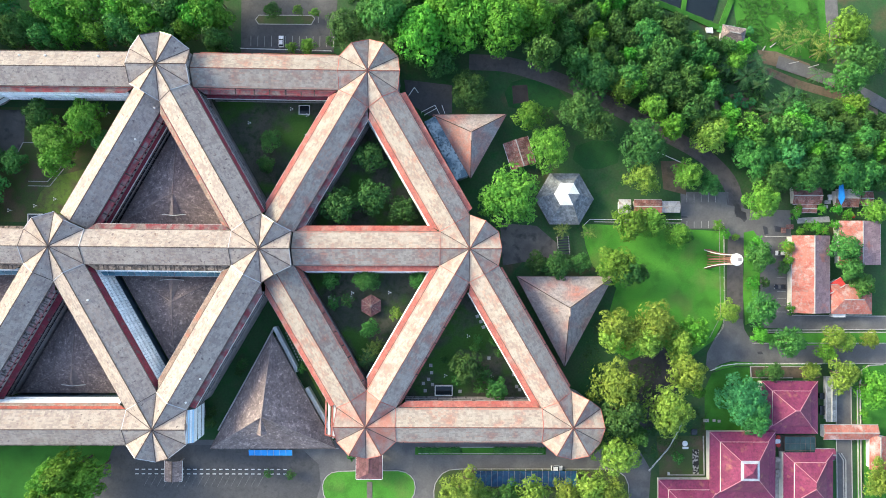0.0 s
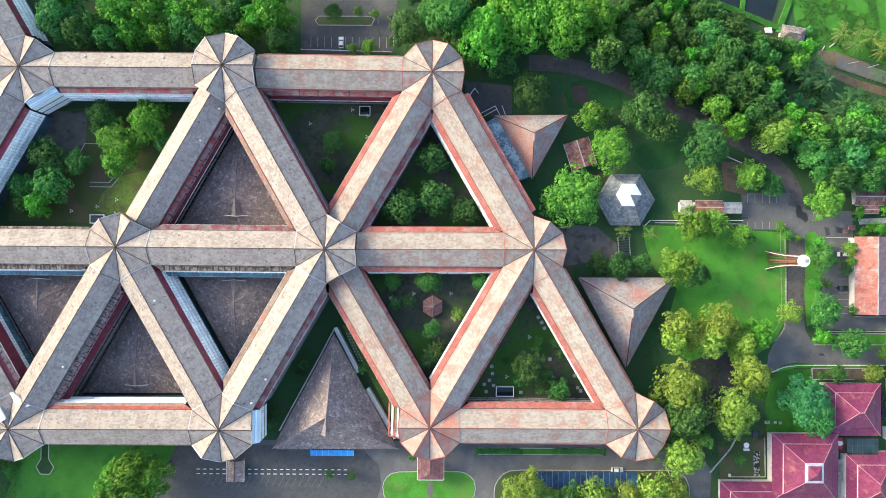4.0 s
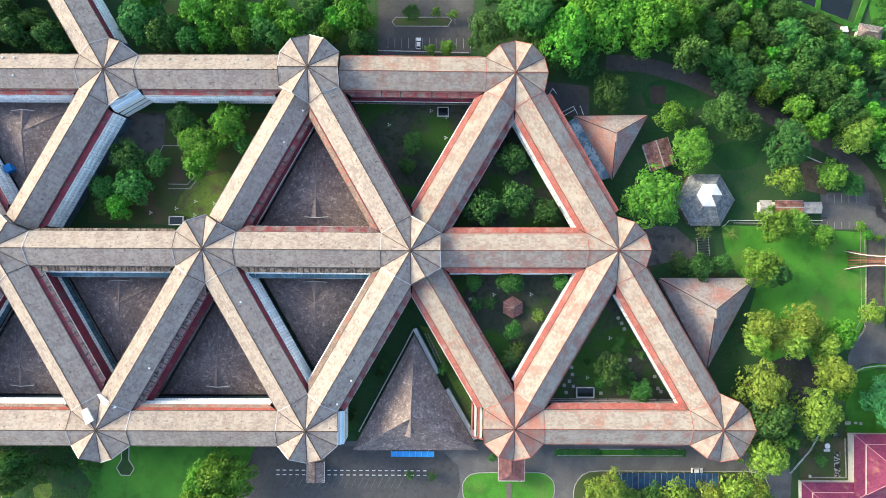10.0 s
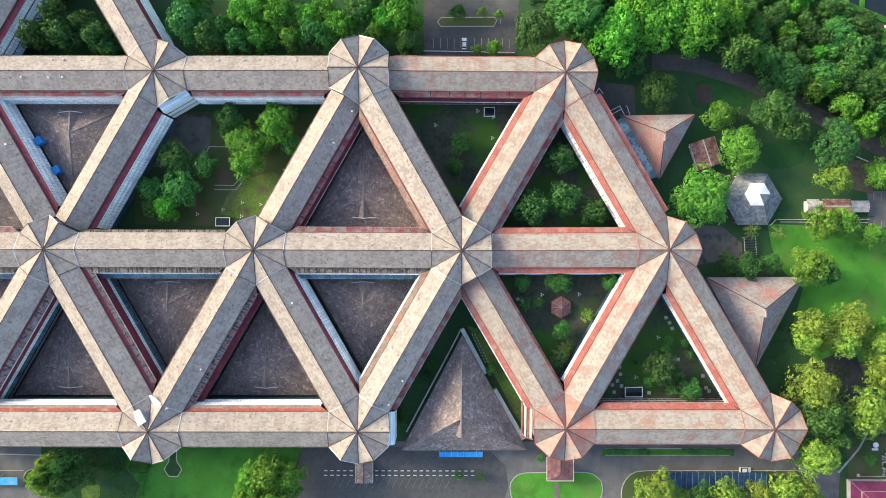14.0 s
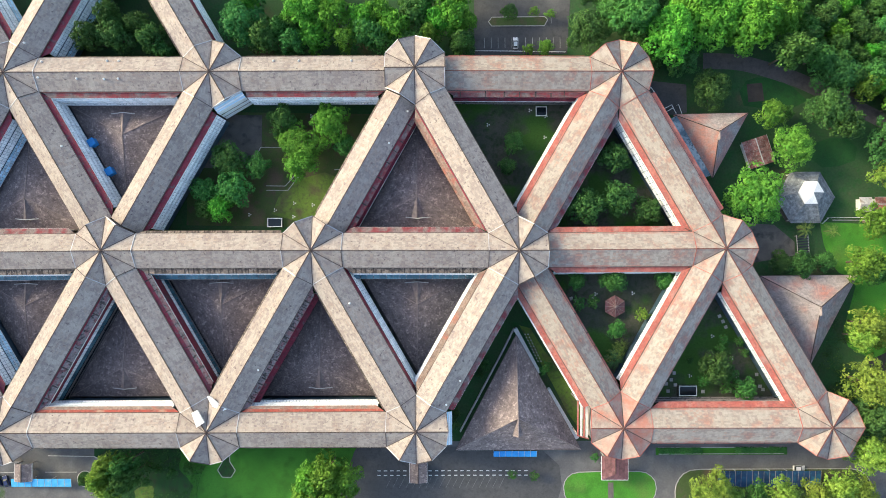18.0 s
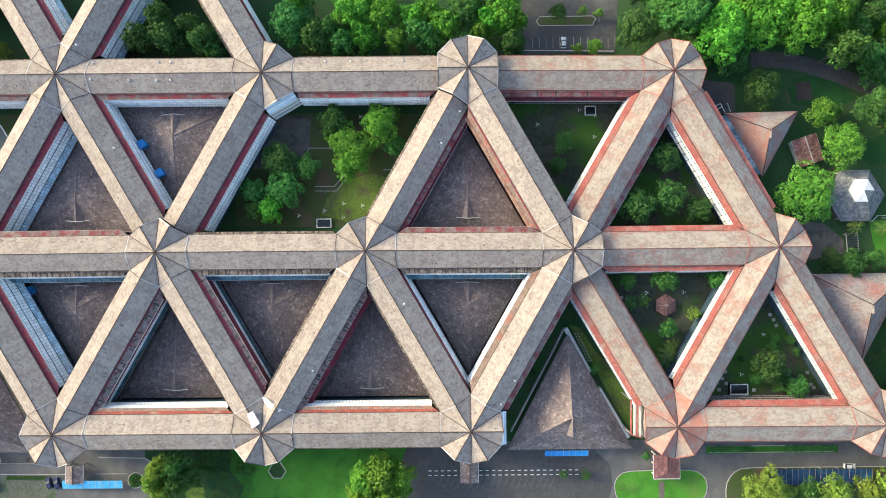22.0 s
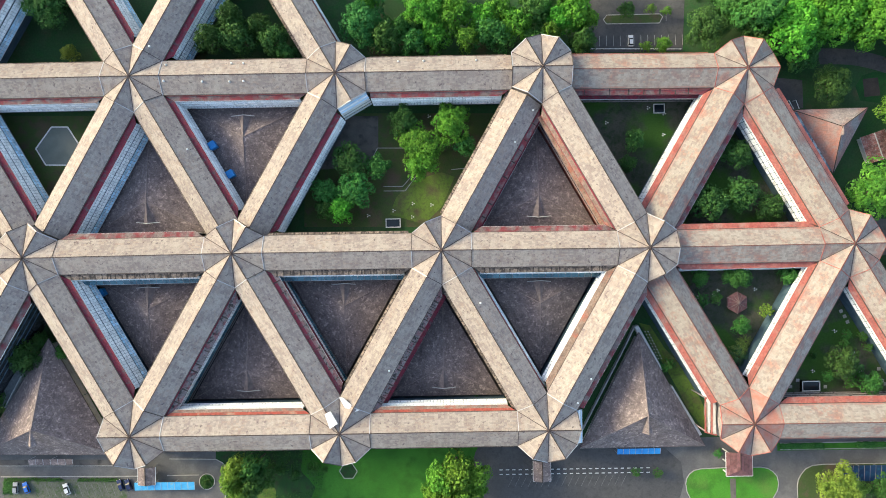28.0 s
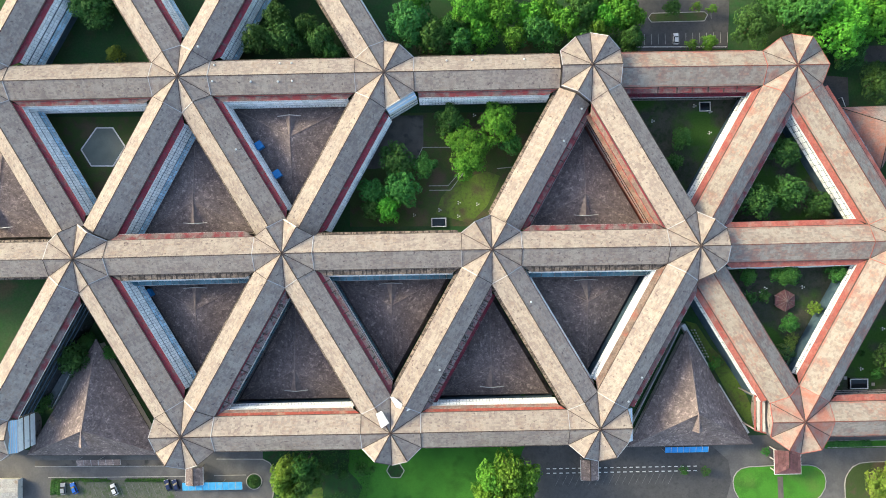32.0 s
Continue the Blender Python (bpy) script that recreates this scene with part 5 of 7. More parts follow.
def put_plants(first, rows, base=None):
    used = False
    for x, y, r in rows:
        q = random.Random(int(x * 31 + y))
        k = r / 3.4
        m = pose(x, y, ground_z(x, y) if base is None else base, 0, 0, q.uniform(0, 360)) @ Matrix.Diagonal((k, k, max(0.6, min(1.3, k)), 1))
        if not used:
            first.matrix_basis, used = m, True
        else:
            keep = first.matrix_basis.copy()
            first.matrix_basis = Matrix.Identity(4)
            copy_thing(first, m)
            first.matrix_basis = keep


put_plants(make_palm("palm_tree", 15, 4.0, 7.5, 0.42, 15, M_PALM, "tall green palm tree with arching fronds", "palm", 1), [(108.3, 70.4, 4.8), (114.7, 66.1, 4.8), (121.9, 64.0, 4.3), (132.8, 58.6, 4.8), (123.0, 52.0, 4.3), (140.5, 55.4, 3.9), (106.6, 74.7, 3.9), (118.6, 72.6, 4.3), (144.5, 53.2, 3.5), (128.5, 55.3, 5.4), (120.8, 69.4, 4.3), (68.3, 80.9, 4.8), (58.6, 79.7, 5.2), (74.9, 76.6, 3.9), (59.6, 87.4, 3.9), (155.9, 42.4, 5.6), (113.1, 70.9, 4.8), (65.1, 73.3, 3.5), (125.2, 45.5, 3.9), (144.9, 68.5, 3.5), (48.7, 86.2, 3.9), (-27.4, -40.5, 3.9)])
put_plants(make_palm("palm_tree", 15, 4.0, 6.5, 0.4, 15, M_PALMY, "yellow-green palm tree with drooping fronds", "palm", 2), [(130.7, 84.0, 4.4), (136.2, 80.3, 4.2), (142.9, 83.0, 3.7), (146.3, 77.5, 4.0), (154.1, 76.4, 4.2), (160.8, 77.6, 3.5), (158.6, 54.3, 5.3), (169.9, -88.3, 4.4), (139.6, 86.3, 3.3), (149.6, 81.9, 3.5), (44.4, 7.0, 3.1), (54.3, 6.4, 2.8)])
put_plants(make_palm("banana_plant", 9, 2.6, 2.2, 0.75, 5, LEAF["T"], "banana plant with broad blue-green leaves", "banana plant", 3), [(112.6, 54.5, 2.8), (109.3, 58.2, 2.8), (114.2, 57.4, 2.6), (120.8, 58.3, 2.4), (137.8, 54.7, 2.6), (127.4, 48.7, 2.6), (110.8, 56.7, 3.1), (115.2, 60.1, 2.8), (107.5, 62.2, 2.6), (130.7, 44.8, 3.1), (105.3, 64.4, 2.6), (117.5, 56.8, 2.4), (99.8, 62.1, 2.2), (110.8, 87.5, 2.6), (115.2, 87.5, 2.6), (121.8, 87.6, 2.6)])
put_plants(make_palm("palm_tree", 15, 3.2, 3.4, 0.5, 12, M_PALMY, "low green palm in a courtyard garden", "palm", 4), [(-26.0, -38.2, 3.9), (-23.9, -35.4, 3.1), (-28.9, -40.8, 2.5)], 4.0)
put_plants(make_palm("palm_tree", 11, 3.2, 3.0, 0.45, 10, M_PALM, "small green palm beside a courtyard hall", "palm", 6), [(-122.8, -53.9, 2.6)])


# ---- fallen palm trunks beside the lane ----
def fallen_trunk(a, b, r):
    """A bare trunk that lies on the ground from a to b."""
    p, q = Vector((*a, ground_z(*a) + r + 0.05)), Vector((*b, ground_z(*b) + r + 0.05))
    ob = thing("fallen_trunk", pose(p.x, p.y, p.z), "pale bare palm trunk lying on brown earth", "log", "fallen trunks")
    d = (q - p).normalized()
    u = d.orthogonal().normalized()
    w = d.cross(u)
    v, n = [], 8
    for k in range(6):
        c, rr = (q - p) * k / 5, r * (1.15 - 0.08 * k + 0.05 * (k % 2))
        v += [c + (u * math.cos(i * 6.283 / n) + w * math.sin(i * 6.283 / n)) * rr for i in range(n)]
    f = [(k * n + i, k * n + (i + 1) % n, (k + 1) * n + (i + 1) % n, (k + 1) * n + i) for k in range(5) for i in range(n)]
    part("trunk", (v, f + [tuple(range(n - 1, -1, -1)), tuple(range(5 * n, 6 * n))]), M_KERB, ob)


for a, b in (((137.6, 74.6), (141.8, 75.6)), ((145.4, 73.1), (149.9, 74.5)), ((130.4, 81.3), (132.8, 83.1)), ((127.3, 79.9), (128.4, 81.7))):
    fallen_trunk(a, b, 0.22)


# ---- courtyard terraces ----
def terrace(a, b, c, z, material, label):
    p = [Vector(HUBS[k][:2]) for k in (a, b, c)]
    m = (p[0] + p[1] + p[2]) / 3
    r = (p[0] - m).length
    q = [m + (v - m) * ((r - 13.0) / r) for v in p]
    if (q[1] - q[0]).cross(q[2] - q[0]) < 0:
        q.reverse()
    tagged(part("courtyard", Geo().plate([(v.x, v.y, z) for v in q], z + 3.0).data(), material, None), label, "courtyard", "", "structure")


M_COURT = mat("mossy_courtyard_ground", ((0.05, 0.06, 0.045), (0.085, 0.085, 0.065), (0.035, 0.055, 0.025)), 0.12, 0.95, fine=2.0, stain=(0.045, 0.115, 0.02), stain_cut=(0.48, 0.6), stain_scale=0.08)
terrace("M1", "M0", "B0", 4.2, M_COURT, "raised courtyard garden of moss, grass and paving")
terrace("M0", "BE", "B0", 4.2, M_COURT, "raised courtyard garden of dark soil and paving")
terrace("T1", "T0", "M1", 1.4, M_COURT, "shaded mossy courtyard")
terrace("T0", "M0", "M1", 2.2, M_COURT, "shaded mossy courtyard with round trees")


def gazebo(x, y, z, r, zt):
    ob = thing("gazebo", pose(x, y, z), "six-sided garden gazebo with a faded red shingle roof", "gazebo")
    top = Vector((0, 0, zt))
    for k in range(6):
        a, b = radians(60 * k + 30), radians(60 * k + 90)
        p, q = Vector((r * math.cos(a), r * math.sin(a), zt * 0.55)), Vector((r * math.cos(b), r * math.sin(b), zt * 0.55))
        face = part("roof_face", Geo().plate([p, q, top], 0.1).data(), M_GAZ, ob)
        stuff("roofing", sheets(Geo(), p, q, top, top, 0.8, 0.6, 0.02, k).data(), M_GAZ, face)
        part("hip_cap", Geo().bar(p + Vector((0, 0, 0.12)), top + Vector((0, 0, 0.12)), 0.14, 0.12).data(), M_HIPC, ob, "pale hip strip")
        mid = (p + q) / 2
        part("hip_cap", Geo().bar(mid + Vector((0, 0, 0.12)), top + Vector((0, 0, 0.12)), 0.1, 0.1).data(), M_HIPC, ob, "pale roof strip")
        part("post", Geo().bar((p.x * 0.8, p.y * 0.8, -0.3), (p.x * 0.8, p.y * 0.8, zt * 0.6), 0.18, 0.18).data(), M_WALL, ob)
    part("floor", Geo().plate([(r * 0.85 * math.cos(radians(60 * k + 30)), r * 0.85 * math.sin(radians(60 * k + 30)), 0.2) for k in range(6)], 0.3).data(), M_PAVE, ob)


M_GAZ = mat("faded_red_shingle", ((0.16, 0.07, 0.075), (0.21, 0.105, 0.105), (0.12, 0.065, 0.07)), 0.6, 0.85, island=0.25)
gazebo(*(-26.3, -21.1), 4.2, 4.1, 3.6)


def tank(x, y, z, lx, ly, h, rot=0.0):
    ob = thing("water_tank", pose(x, y, z, 0, 0, rot), "low concrete water tank with a white rim", "tank", "garden tanks")
    part("basin", Geo().box(-lx / 2, lx / 2, -ly / 2, ly / 2, -0.2, h - 0.25).data(), M_PAVE, ob)
    for x0, x1, y0, y1 in ((-lx / 2, lx / 2, -ly / 2, -ly / 2 + 0.3), (-lx / 2, lx / 2, ly / 2 - 0.3, ly / 2), (-lx / 2, -lx / 2 + 0.3, -ly / 2 + 0.3, ly / 2 - 0.3), (lx / 2 - 0.3, lx / 2, -ly / 2 + 0.3, ly / 2 - 0.3)):
        part("rim", Geo().box(x0, x1, y0, y1, -0.2, h).data(), M_WHITE, ob)
    part("water", Geo().box(-lx / 2 + 0.3, lx / 2 - 0.3, -ly / 2 + 0.3, ly / 2 - 0.3, h - 0.3, h - 0.15).data(), M_WATER, ob)


tank(*(0.6, -52.4), 4.2, 6.6, 3.8, 1.6)
tank(*(-153.1, 10.6), 0.0, 5.6, 3.4, 0.9)
tank(*(-52.3, 51.9), 1.4, 4.2, 3.6, 0.6)


def lamp_dome(r, n=8):
    v = [(0, 0, r)]
    for j in (1, 2, 3):
        t = j * math.pi / 4
        v += [(r * math.sin(t) * math.cos(i * 2 * math.pi / n), r * math.sin(t) * math.sin(i * 2 * math.pi / n), r * math.cos(t)) for i in range(n)]
    f = [(0, 1 + i, 1 + (i + 1) % n) for i in range(n)]
    for j in range(2):
        f += [(1 + j * n + i, 1 + (j + 1) * n + i, 1 + (j + 1) * n + (i + 1) % n, 1 + j * n + (i + 1) % n) for i in range(n)]
    return v, f


def repeat(first, rows, base=None):
    """Copies a thing to x, y, and stands the copies on the ground or on base; the thing itself takes the first place."""
    for i, row in enumerate(rows):
        x, y = row[:2]
        m = pose(x, y, ground_z(x, y) if base is None else base, 0, 0, row[2] if len(row) > 2 else 0)
        if i:
            copy_thing(first, m)
        else:
            first.matrix_basis = m


def garden_lamp():
    ob = thing("garden_lamp", pose(0, 0, 0), "garden lamp post with three white globes", "lamp", "garden lamps")
    part("post", Geo().bar((0, 0, -0.3), (0, 0, 1.9), 0.1, 0.1).data(), M_FLASH, ob)
    for k in range(3):
        a = k * 2.094
        part("arm", Geo().bar((0, 0, 1.8), (0.5 * math.cos(a), 0.5 * math.sin(a), 1.85), 0.06, 0.06).data(), M_FLASH, ob)
        v, f = lamp_dome(0.24)
        part("globe", ([(x + 0.5 * math.cos(a), y + 0.5 * math.sin(a), z + 2.0) for x, y, z in v], f), M_WHITE, ob)
    return ob


repeat(garden_lamp(), [(-33.3, -16.5), (-19.6, -16.3), (9.5, -32.2), (1.2, -46.8), (18.4, -47.0)], 4.2)
repeat(garden_lamp(), [(-72.5, 46.6), (-50.9, 49.6), (-56.8, 51.9), (-51.3, 41.8)], 1.4)
repeat(garden_lamp(), [(-145.4, 17.8), (-138.4, 17.1), (-145.7, 12.7), (-162.3, 13.5), (-152.7, 15.2), (-126.2, 50.4), (-138.9, 50.7)])


def stone():
    ob = thing("stepping_stone", pose(0, 0, 0), "square grey concrete stepping stone in a courtyard garden", "stone", "stepping stones")
    part("slab", Geo().box(-0.6, 0.6, -0.6, 0.6, -0.1, 0.14).data(), M_KERB, ob)
    return ob


repeat(stone(), [(-4.2, -43.4, 0.0), (-3.9, -46.1, 0.0), (-5.0, -48.6, 0.0), (-3.5, -50.5, 0.0), (-6.2, -52.8, 0.0), (-6.9, -50.1, 0.0), (13.0, -25.1, 21.0), (14.3, -27.0, 21.0), (15.3, -29.1, 21.0), (17.4, -40.6, 0.0), (27.8, -51.1, 0.0), (28.9, -52.3, 0.0), (6.7, -53.0, 0.0), (16.8, -52.8, 0.0), (26.6, -46.7, 0.0), (-34.1, -18.3, 0.0), (-41.9, -18.3, 21.0), (-40.2, -19.1, 21.0)], 4.2)


# ---- roof vents and small roof objects ----
def roof_vent():
    ob = thing("roof_vent", pose(0, 0, 0), "small white turbine vent on a roof slope", "vent", "roof vents")
    part("collar", Geo().box(-0.3, 0.3, -0.3, 0.3, -0.8, 0.1).data(), M_FLASH, ob)
    v, f = lamp_dome(0.4)
    part("cowl", ([(x, y, z + 0.4) for x, y, z in v], f), M_WHITE, ob)
    return ob


def on_roof(x, y):
    """The height of the nearest wing's roof over x, y."""
    best = None
    for a, b, zr, *_ in WINGS:
        p, q = Vector(HUBS[a][:2]), Vector(HUBS[b][:2])
        d = (q - p).normalized()
        rel = Vector((x, y)) - p
        if 0 < rel.dot(d) < (q - p).length:
            off = abs(rel.x * d.y - rel.y * d.x)
            if best is None or off < best[0]:
                best = (off, zr)
    return best[1] - DROP * best[0] / W_ROOF


first_vent = roof_vent()
for i, (x, y) in enumerate([(-149.1, 67.0), (-140.1, 67.0), (-121.6, 66.9), (-208.1, 67.4), (-203.9, 67.3), (-231.3, 67.2), (-208.5, 60.6), (-203.5, 60.7), (-231.6, 61.2), (-218.1, 60.8), (-236.2, 73.3), (-88.5, -53.7), (-83.7, -45.5), (-101.7, 48.9), (-108.3, 37.7), (-121.7, -18.4), (-153.7, -41.5), (-224.1, 37.2)]):
    m = pose(x, y, on_roof(x, y))
    if i:
        copy_thing(first_vent, m)
    else:
        first_vent.matrix_basis = m


def flat_sheet(name, pts, z, thick, material, label, category, group=""):
    x, y = sum(p[0] for p in pts) / len(pts), sum(p[1] for p in pts) / len(pts)
    q = [Vector((p[0] - x, p[1] - y, z)) for p in pts]
    if sum(a.x * b.y - b.x * a.y for a, b in zip(q, q[1:] + q[:1])) < 0:
        q.reverse()
    ob = thing(name, pose(x, y, 0), label, category, group)
    part("sheet", Geo().plate(q, thick).data(), material, ob)
    return ob


flat_sheet("roof_patch", [(-175.8, -55.6), (-173.8, -54.6), (-171.4, -58.9), (-174.1, -60.6)], 22.5, 0.6, M_WHITE, "white sheet patch on a roof hub", "roof patch")
flat_sheet("roof_patch", [(-170.9, -50.2), (-169.7, -50.2), (-165.5, -53.8), (-164.0, -54.6), (-165.2, -55.1), (-169.0, -53.7)], 21.5, 0.5, M_WHITE, "white sheet flashing on a roof valley", "roof patch")


def box_thing(name, x, y, z, lx, ly, h, rot, material, label, category, group=""):
    ob = thing(name, pose(x, y, z, 0, 0, rot), label, category, group)
    part("body", Geo().box(-lx / 2, lx / 2, -ly / 2, ly / 2, -0.3, h).data(), material, ob)
    part("lid", Geo().box(-lx / 2 - 0.1, lx / 2 + 0.1, -ly / 2 - 0.1, ly / 2 + 0.1, h, h + 0.12).data(), material, ob)
    return ob


for x, y in [(-218.7, 40.1), (-212.2, 29.4), (-260.8, -13.7)]:
    box_thing("plant_unit", x, y, 5.5, 2.6, 2.4, 2.2, -60, M_BLUE, "blue plant unit beside a courtyard hall roof", "plant unit", "blue plant units")


# ---- glazed canopies in the open corners of hubs ----
def corner_canopy(key, mid, label):
    """A sloping glazed roof that closes the open corner of a hub towards the angle mid."""
    x, y, zr = HUBS[key]
    z = zr - DROP - 0.3
    ob = thing("glazed_canopy", pose(x, y, 0), label, "canopy", "glazed canopies")
    n = 6
    a0, a1 = radians(mid - 30), radians(mid + 30)
    p0, p1 = Vector((11.6 * math.cos(a0), 11.6 * math.sin(a0), z)), Vector((11.6 * math.cos(a1), 11.6 * math.sin(a1), z))
    out = Vector((math.cos(radians(mid)), math.sin(radians(mid)), 0)) * 2.4
    q0, q1 = p0 + out + Vector((0, 0, -1.3)), p1 + out + Vector((0, 0, -1.3))
    for i in range(4):
        a, b = p0.lerp(q0, i / 4), p1.lerp(q1, i / 4)
        c, d = p0.lerp(q0, (i + 0.9) / 4), p1.lerp(q1, (i + 0.9) / 4)
        part("glass_strip", Geo().plate([a, c, d, b], 0.06).data(), M_GLASS_B if key == "B4" or i % 2 else M_GLASS, ob)
        part("glazing_bar", Geo().bar(p0.lerp(q0, (i + 0.95) / 4) + Vector((0, 0, 0.12)), p1.lerp(q1, (i + 0.95) / 4) + Vector((0, 0, 0.12)), 0.25, 0.2).data(), M_MULL, ob)
    for k in range(3):
        zt = q0.z - 0.3 - 3.2 * k
        part("glass_band", Geo().add([q0.xyz.to_2d().to_3d() + Vector((0, 0, zt)), q1.to_2d().to_3d() + Vector((0, 0, zt)), q1.to_2d().to_3d() + Vector((0, 0, zt - 2.6)), q0.to_2d().to_3d() + Vector((0, 0, zt - 2.6))], [(0, 3, 2, 1)]).data(), M_GLASS, ob)


corner_canopy("T2", -60, "pale blue sloping glazed canopy between two wings")
corner_canopy("B1", 0, "pale blue sloping glazed canopy at the hub's open side")
corner_canopy("B4", 0, "pale blue sloping glazed canopy at the hub's open side")


# ---- hexagonal pavilion ----
def hex_pavilion(x, y, r, ze, zt, rot):
    z = ground_z(x, y)
    ob = thing("hexagonal_pavilion", pose(x, y, z, 0, 0, rot), "hexagonal pavilion with a grey slate roof and white skylight", "pavilion")
    k = 0.43
    for i in range(6):
        a, b = radians(60 * i), radians(60 * i + 60)
        p, q = Vector((r * math.cos(a), r * math.sin(a), ze)), Vector((r * math.cos(b), r * math.sin(b), ze))
        c, d = Vector((q.x * k + 0.2, q.y * k + 1.5, zt)), Vector((p.x * k + 0.2, p.y * k + 1.5, zt))
        face = part("roof_face", Geo().plate([p, q, c, d], 0.15).data(), M_SLATE, ob)
        stuff("roofing", sheets(Geo(), p, q, c, d, 1.1, 0.75, 0.03, i).data(), M_SLATE, face)
        part("hip_cap", Geo().bar(p + Vector((0, 0, 0.2)), d + Vector((0, 0, 0.2)), 0.35, 0.2).data(), M_SLATE, ob)
        top = Vector((0.2, 1.5, zt + 1.9))
        up = Vector((0, 0, 0.5))
        part("skylight_pane", Geo().plate([d + up, c + up, top], 0.08).data(), M_SLATE if i in (5,) else M_WHITE, ob, "slate facet" if i in (5,) else "white skylight sheet")
        part("upstand", Geo().add([d, c, c + up, d + up], [(0, 1, 2, 3)]).data(), M_WALL, ob)
        part("post", Geo().bar((p.x * 0.9, p.y * 0.9, -0.3), (p.x * 0.9, p.y * 0.9, ze), 0.3, 0.3).data(), M_WALL, ob)
    part("floor", Geo().plate([(r * 0.95 * math.cos(radians(60 * i)), r * 0.95 * math.sin(radians(60 * i)), 0.25) for i in range(6)], 0.6).data(), M_PAVE, ob)


hex_pavilion(*(45.5, 18.9), 11.0, 3.6, 6.6, 0)


# ---- houses ----
def gable_house(x, y, lx, ly, rot, ze, zr, left, right, label, name="house", hip=0.0):
    """A house with its ridge along its own x axis."""
    z = ground_z(x, y)
    ob = thing(name, pose(x, y, z, 0, 0, rot), label, "house" if name == "house" else "shed")
    hx, hy = lx / 2, ly / 2
    e = hx - hip
    for p, m in (([(hx, hy, ze), (-hx, hy, ze), (-e, 0, zr), (e, 0, zr)], left), ([(-hx, -hy, ze), (hx, -hy, ze), (e, 0, zr), (-e, 0, zr)], right)):
        s = part("roof_slope", Geo().plate(p, 0.12).data(), m, ob)
        stuff("roofing", sheets(Geo(), *p, 1.1, 1.8, 0.02, int(x)).data(), m, s)
    if hip:
        for p, m in (([(hx, -hy, ze), (hx, hy, ze), (e, 0, zr)], right), ([(-hx, hy, ze), (-hx, -hy, ze), (-e, 0, zr)], left)):
            s = part("hip_face", Geo().plate(p, 0.12).data(), m, ob)
            stuff("roofing", sheets(Geo(), p[0], p[1], p[2], p[2], 1.1, 1.8, 0.02, int(y)).data(), m, s)
    part("ridge_cap", Geo().bar((-e, 0, zr + 0.14), (e, 0, zr + 0.14), 0.4, 0.14).data(), M_KERB, ob)
    wx, wy = hx - 0.5, hy - 0.5
    zw = ze - 0.15
    for a, b in (((-wx, -wy), (wx, -wy)), ((wx, -wy), (wx, wy)), ((wx, wy), (-wx, wy)), ((-wx, wy), (-wx, -wy))):
        part("wall", Geo().add([(*a, -0.5), (*b, -0.5), (*b, zw), (*a, zw)], [(0, 1, 2, 3)]).data(), M_WALL, ob)
    for s in (1, -1):
        part("gutter", Geo().bar((-hx, s * (hy + 0.08), ze), (hx, s * (hy + 0.08), ze), 0.16, 0.16).data(), M_FLASH, ob)
    for k in range(max(1, int(lx / 4))):
        cx = -hx + (k + 0.5) * lx / max(1, int(lx / 4))
        part("window", Geo().box(cx - 0.7, cx + 0.7, -wy - 0.06, -wy + 0.02, 1.0, 2.2).data(), M_DARKGL, ob)
    return ob


M_RUST = mat("rusty_corrugated_sheet", ((0.17, 0.065, 0.058), (0.21, 0.1, 0.085), (0.24, 0.2, 0.18)), 0.5, 0.8, island=0.35, stain=(0.14, 0.06, 0.05), stain_cut=(0.55, 0.65), stain_scale=0.6)
M_PURP = mat("weathered_purple_roof_sheet", ((0.25, 0.16, 0.17), (0.32, 0.22, 0.22), (0.2, 0.13, 0.14)), 0.4, 0.8, island=0.15, stain=(0.36, 0.16, 0.14), stain_cut=(0.6, 0.72), stain_scale=0.3)
M_GREYM = mat("grey_metal_sheet", ((0.34, 0.34, 0.33), (0.42, 0.41, 0.4), (0.27, 0.27, 0.27)), 0.4, 0.7, island=0.15, stain=(0.25, 0.2, 0.17), stain_cut=(0.58, 0.7), stain_scale=0.4)
M_RED = mat("bright_red_metal_sheet", ((0.4, 0.035, 0.03), (0.46, 0.05, 0.045)), 0.5, 0.6, island=0.1)
gable_house(*(137.8, -8.8), 29.0, 14.2, 90, 4.2, 6.6, M_REDR, M_PURP, "long single-storey house with a salmon and purple sheet roof")
gable_house(*(153.4, -18.1), 15.5, 11.0, 0, 3.6, 5.4, M_REDR, M_REDR, "low annex with a hipped salmon sheet roof", hip=4.0)
gable_house(*(148.1, -14.3), 7.0, 6.0, 30, 3.2, 4.0, M_RED, M_RED, "small lean-to with a bright red sheet roof", "shed")
gable_house(*(156.8, 3.1), 16.5, 15.5, 90, 4.0, 5.8, M_REDR, M_PURP, "house with a weathered pink and purple sheet roof")
gable_house(*(138.2, 20.9), 11.0, 6.6, 0, 3.0, 3.9, M_RUST, M_RUST, "rusty corrugated shack at the forest edge", "shed")
gable_house(*(138.0, 16.0), 7.6, 3.0, 0, 2.4, 2.7, M_RUST, M_RUST, "low rusty corrugated lean-to", "shed")
gable_house(*(154.2, 20.2), 9.0, 6.6, 0, 2.8, 3.6, M_GREYM, M_RUST, "shack with a grey and red corrugated roof", "shed")
gable_house(*(162.4, 20.2), 5.0, 5.0, 0, 2.6, 3.1, M_RUST, M_RUST, "small rusty corrugated shack", "shed")
gable_house(*(77.1, 16.3), 10.5, 5.2, 0, 2.9, 3.7, M_RUST, M_REDR, "small shed with a rusty red sheet roof", "shed")
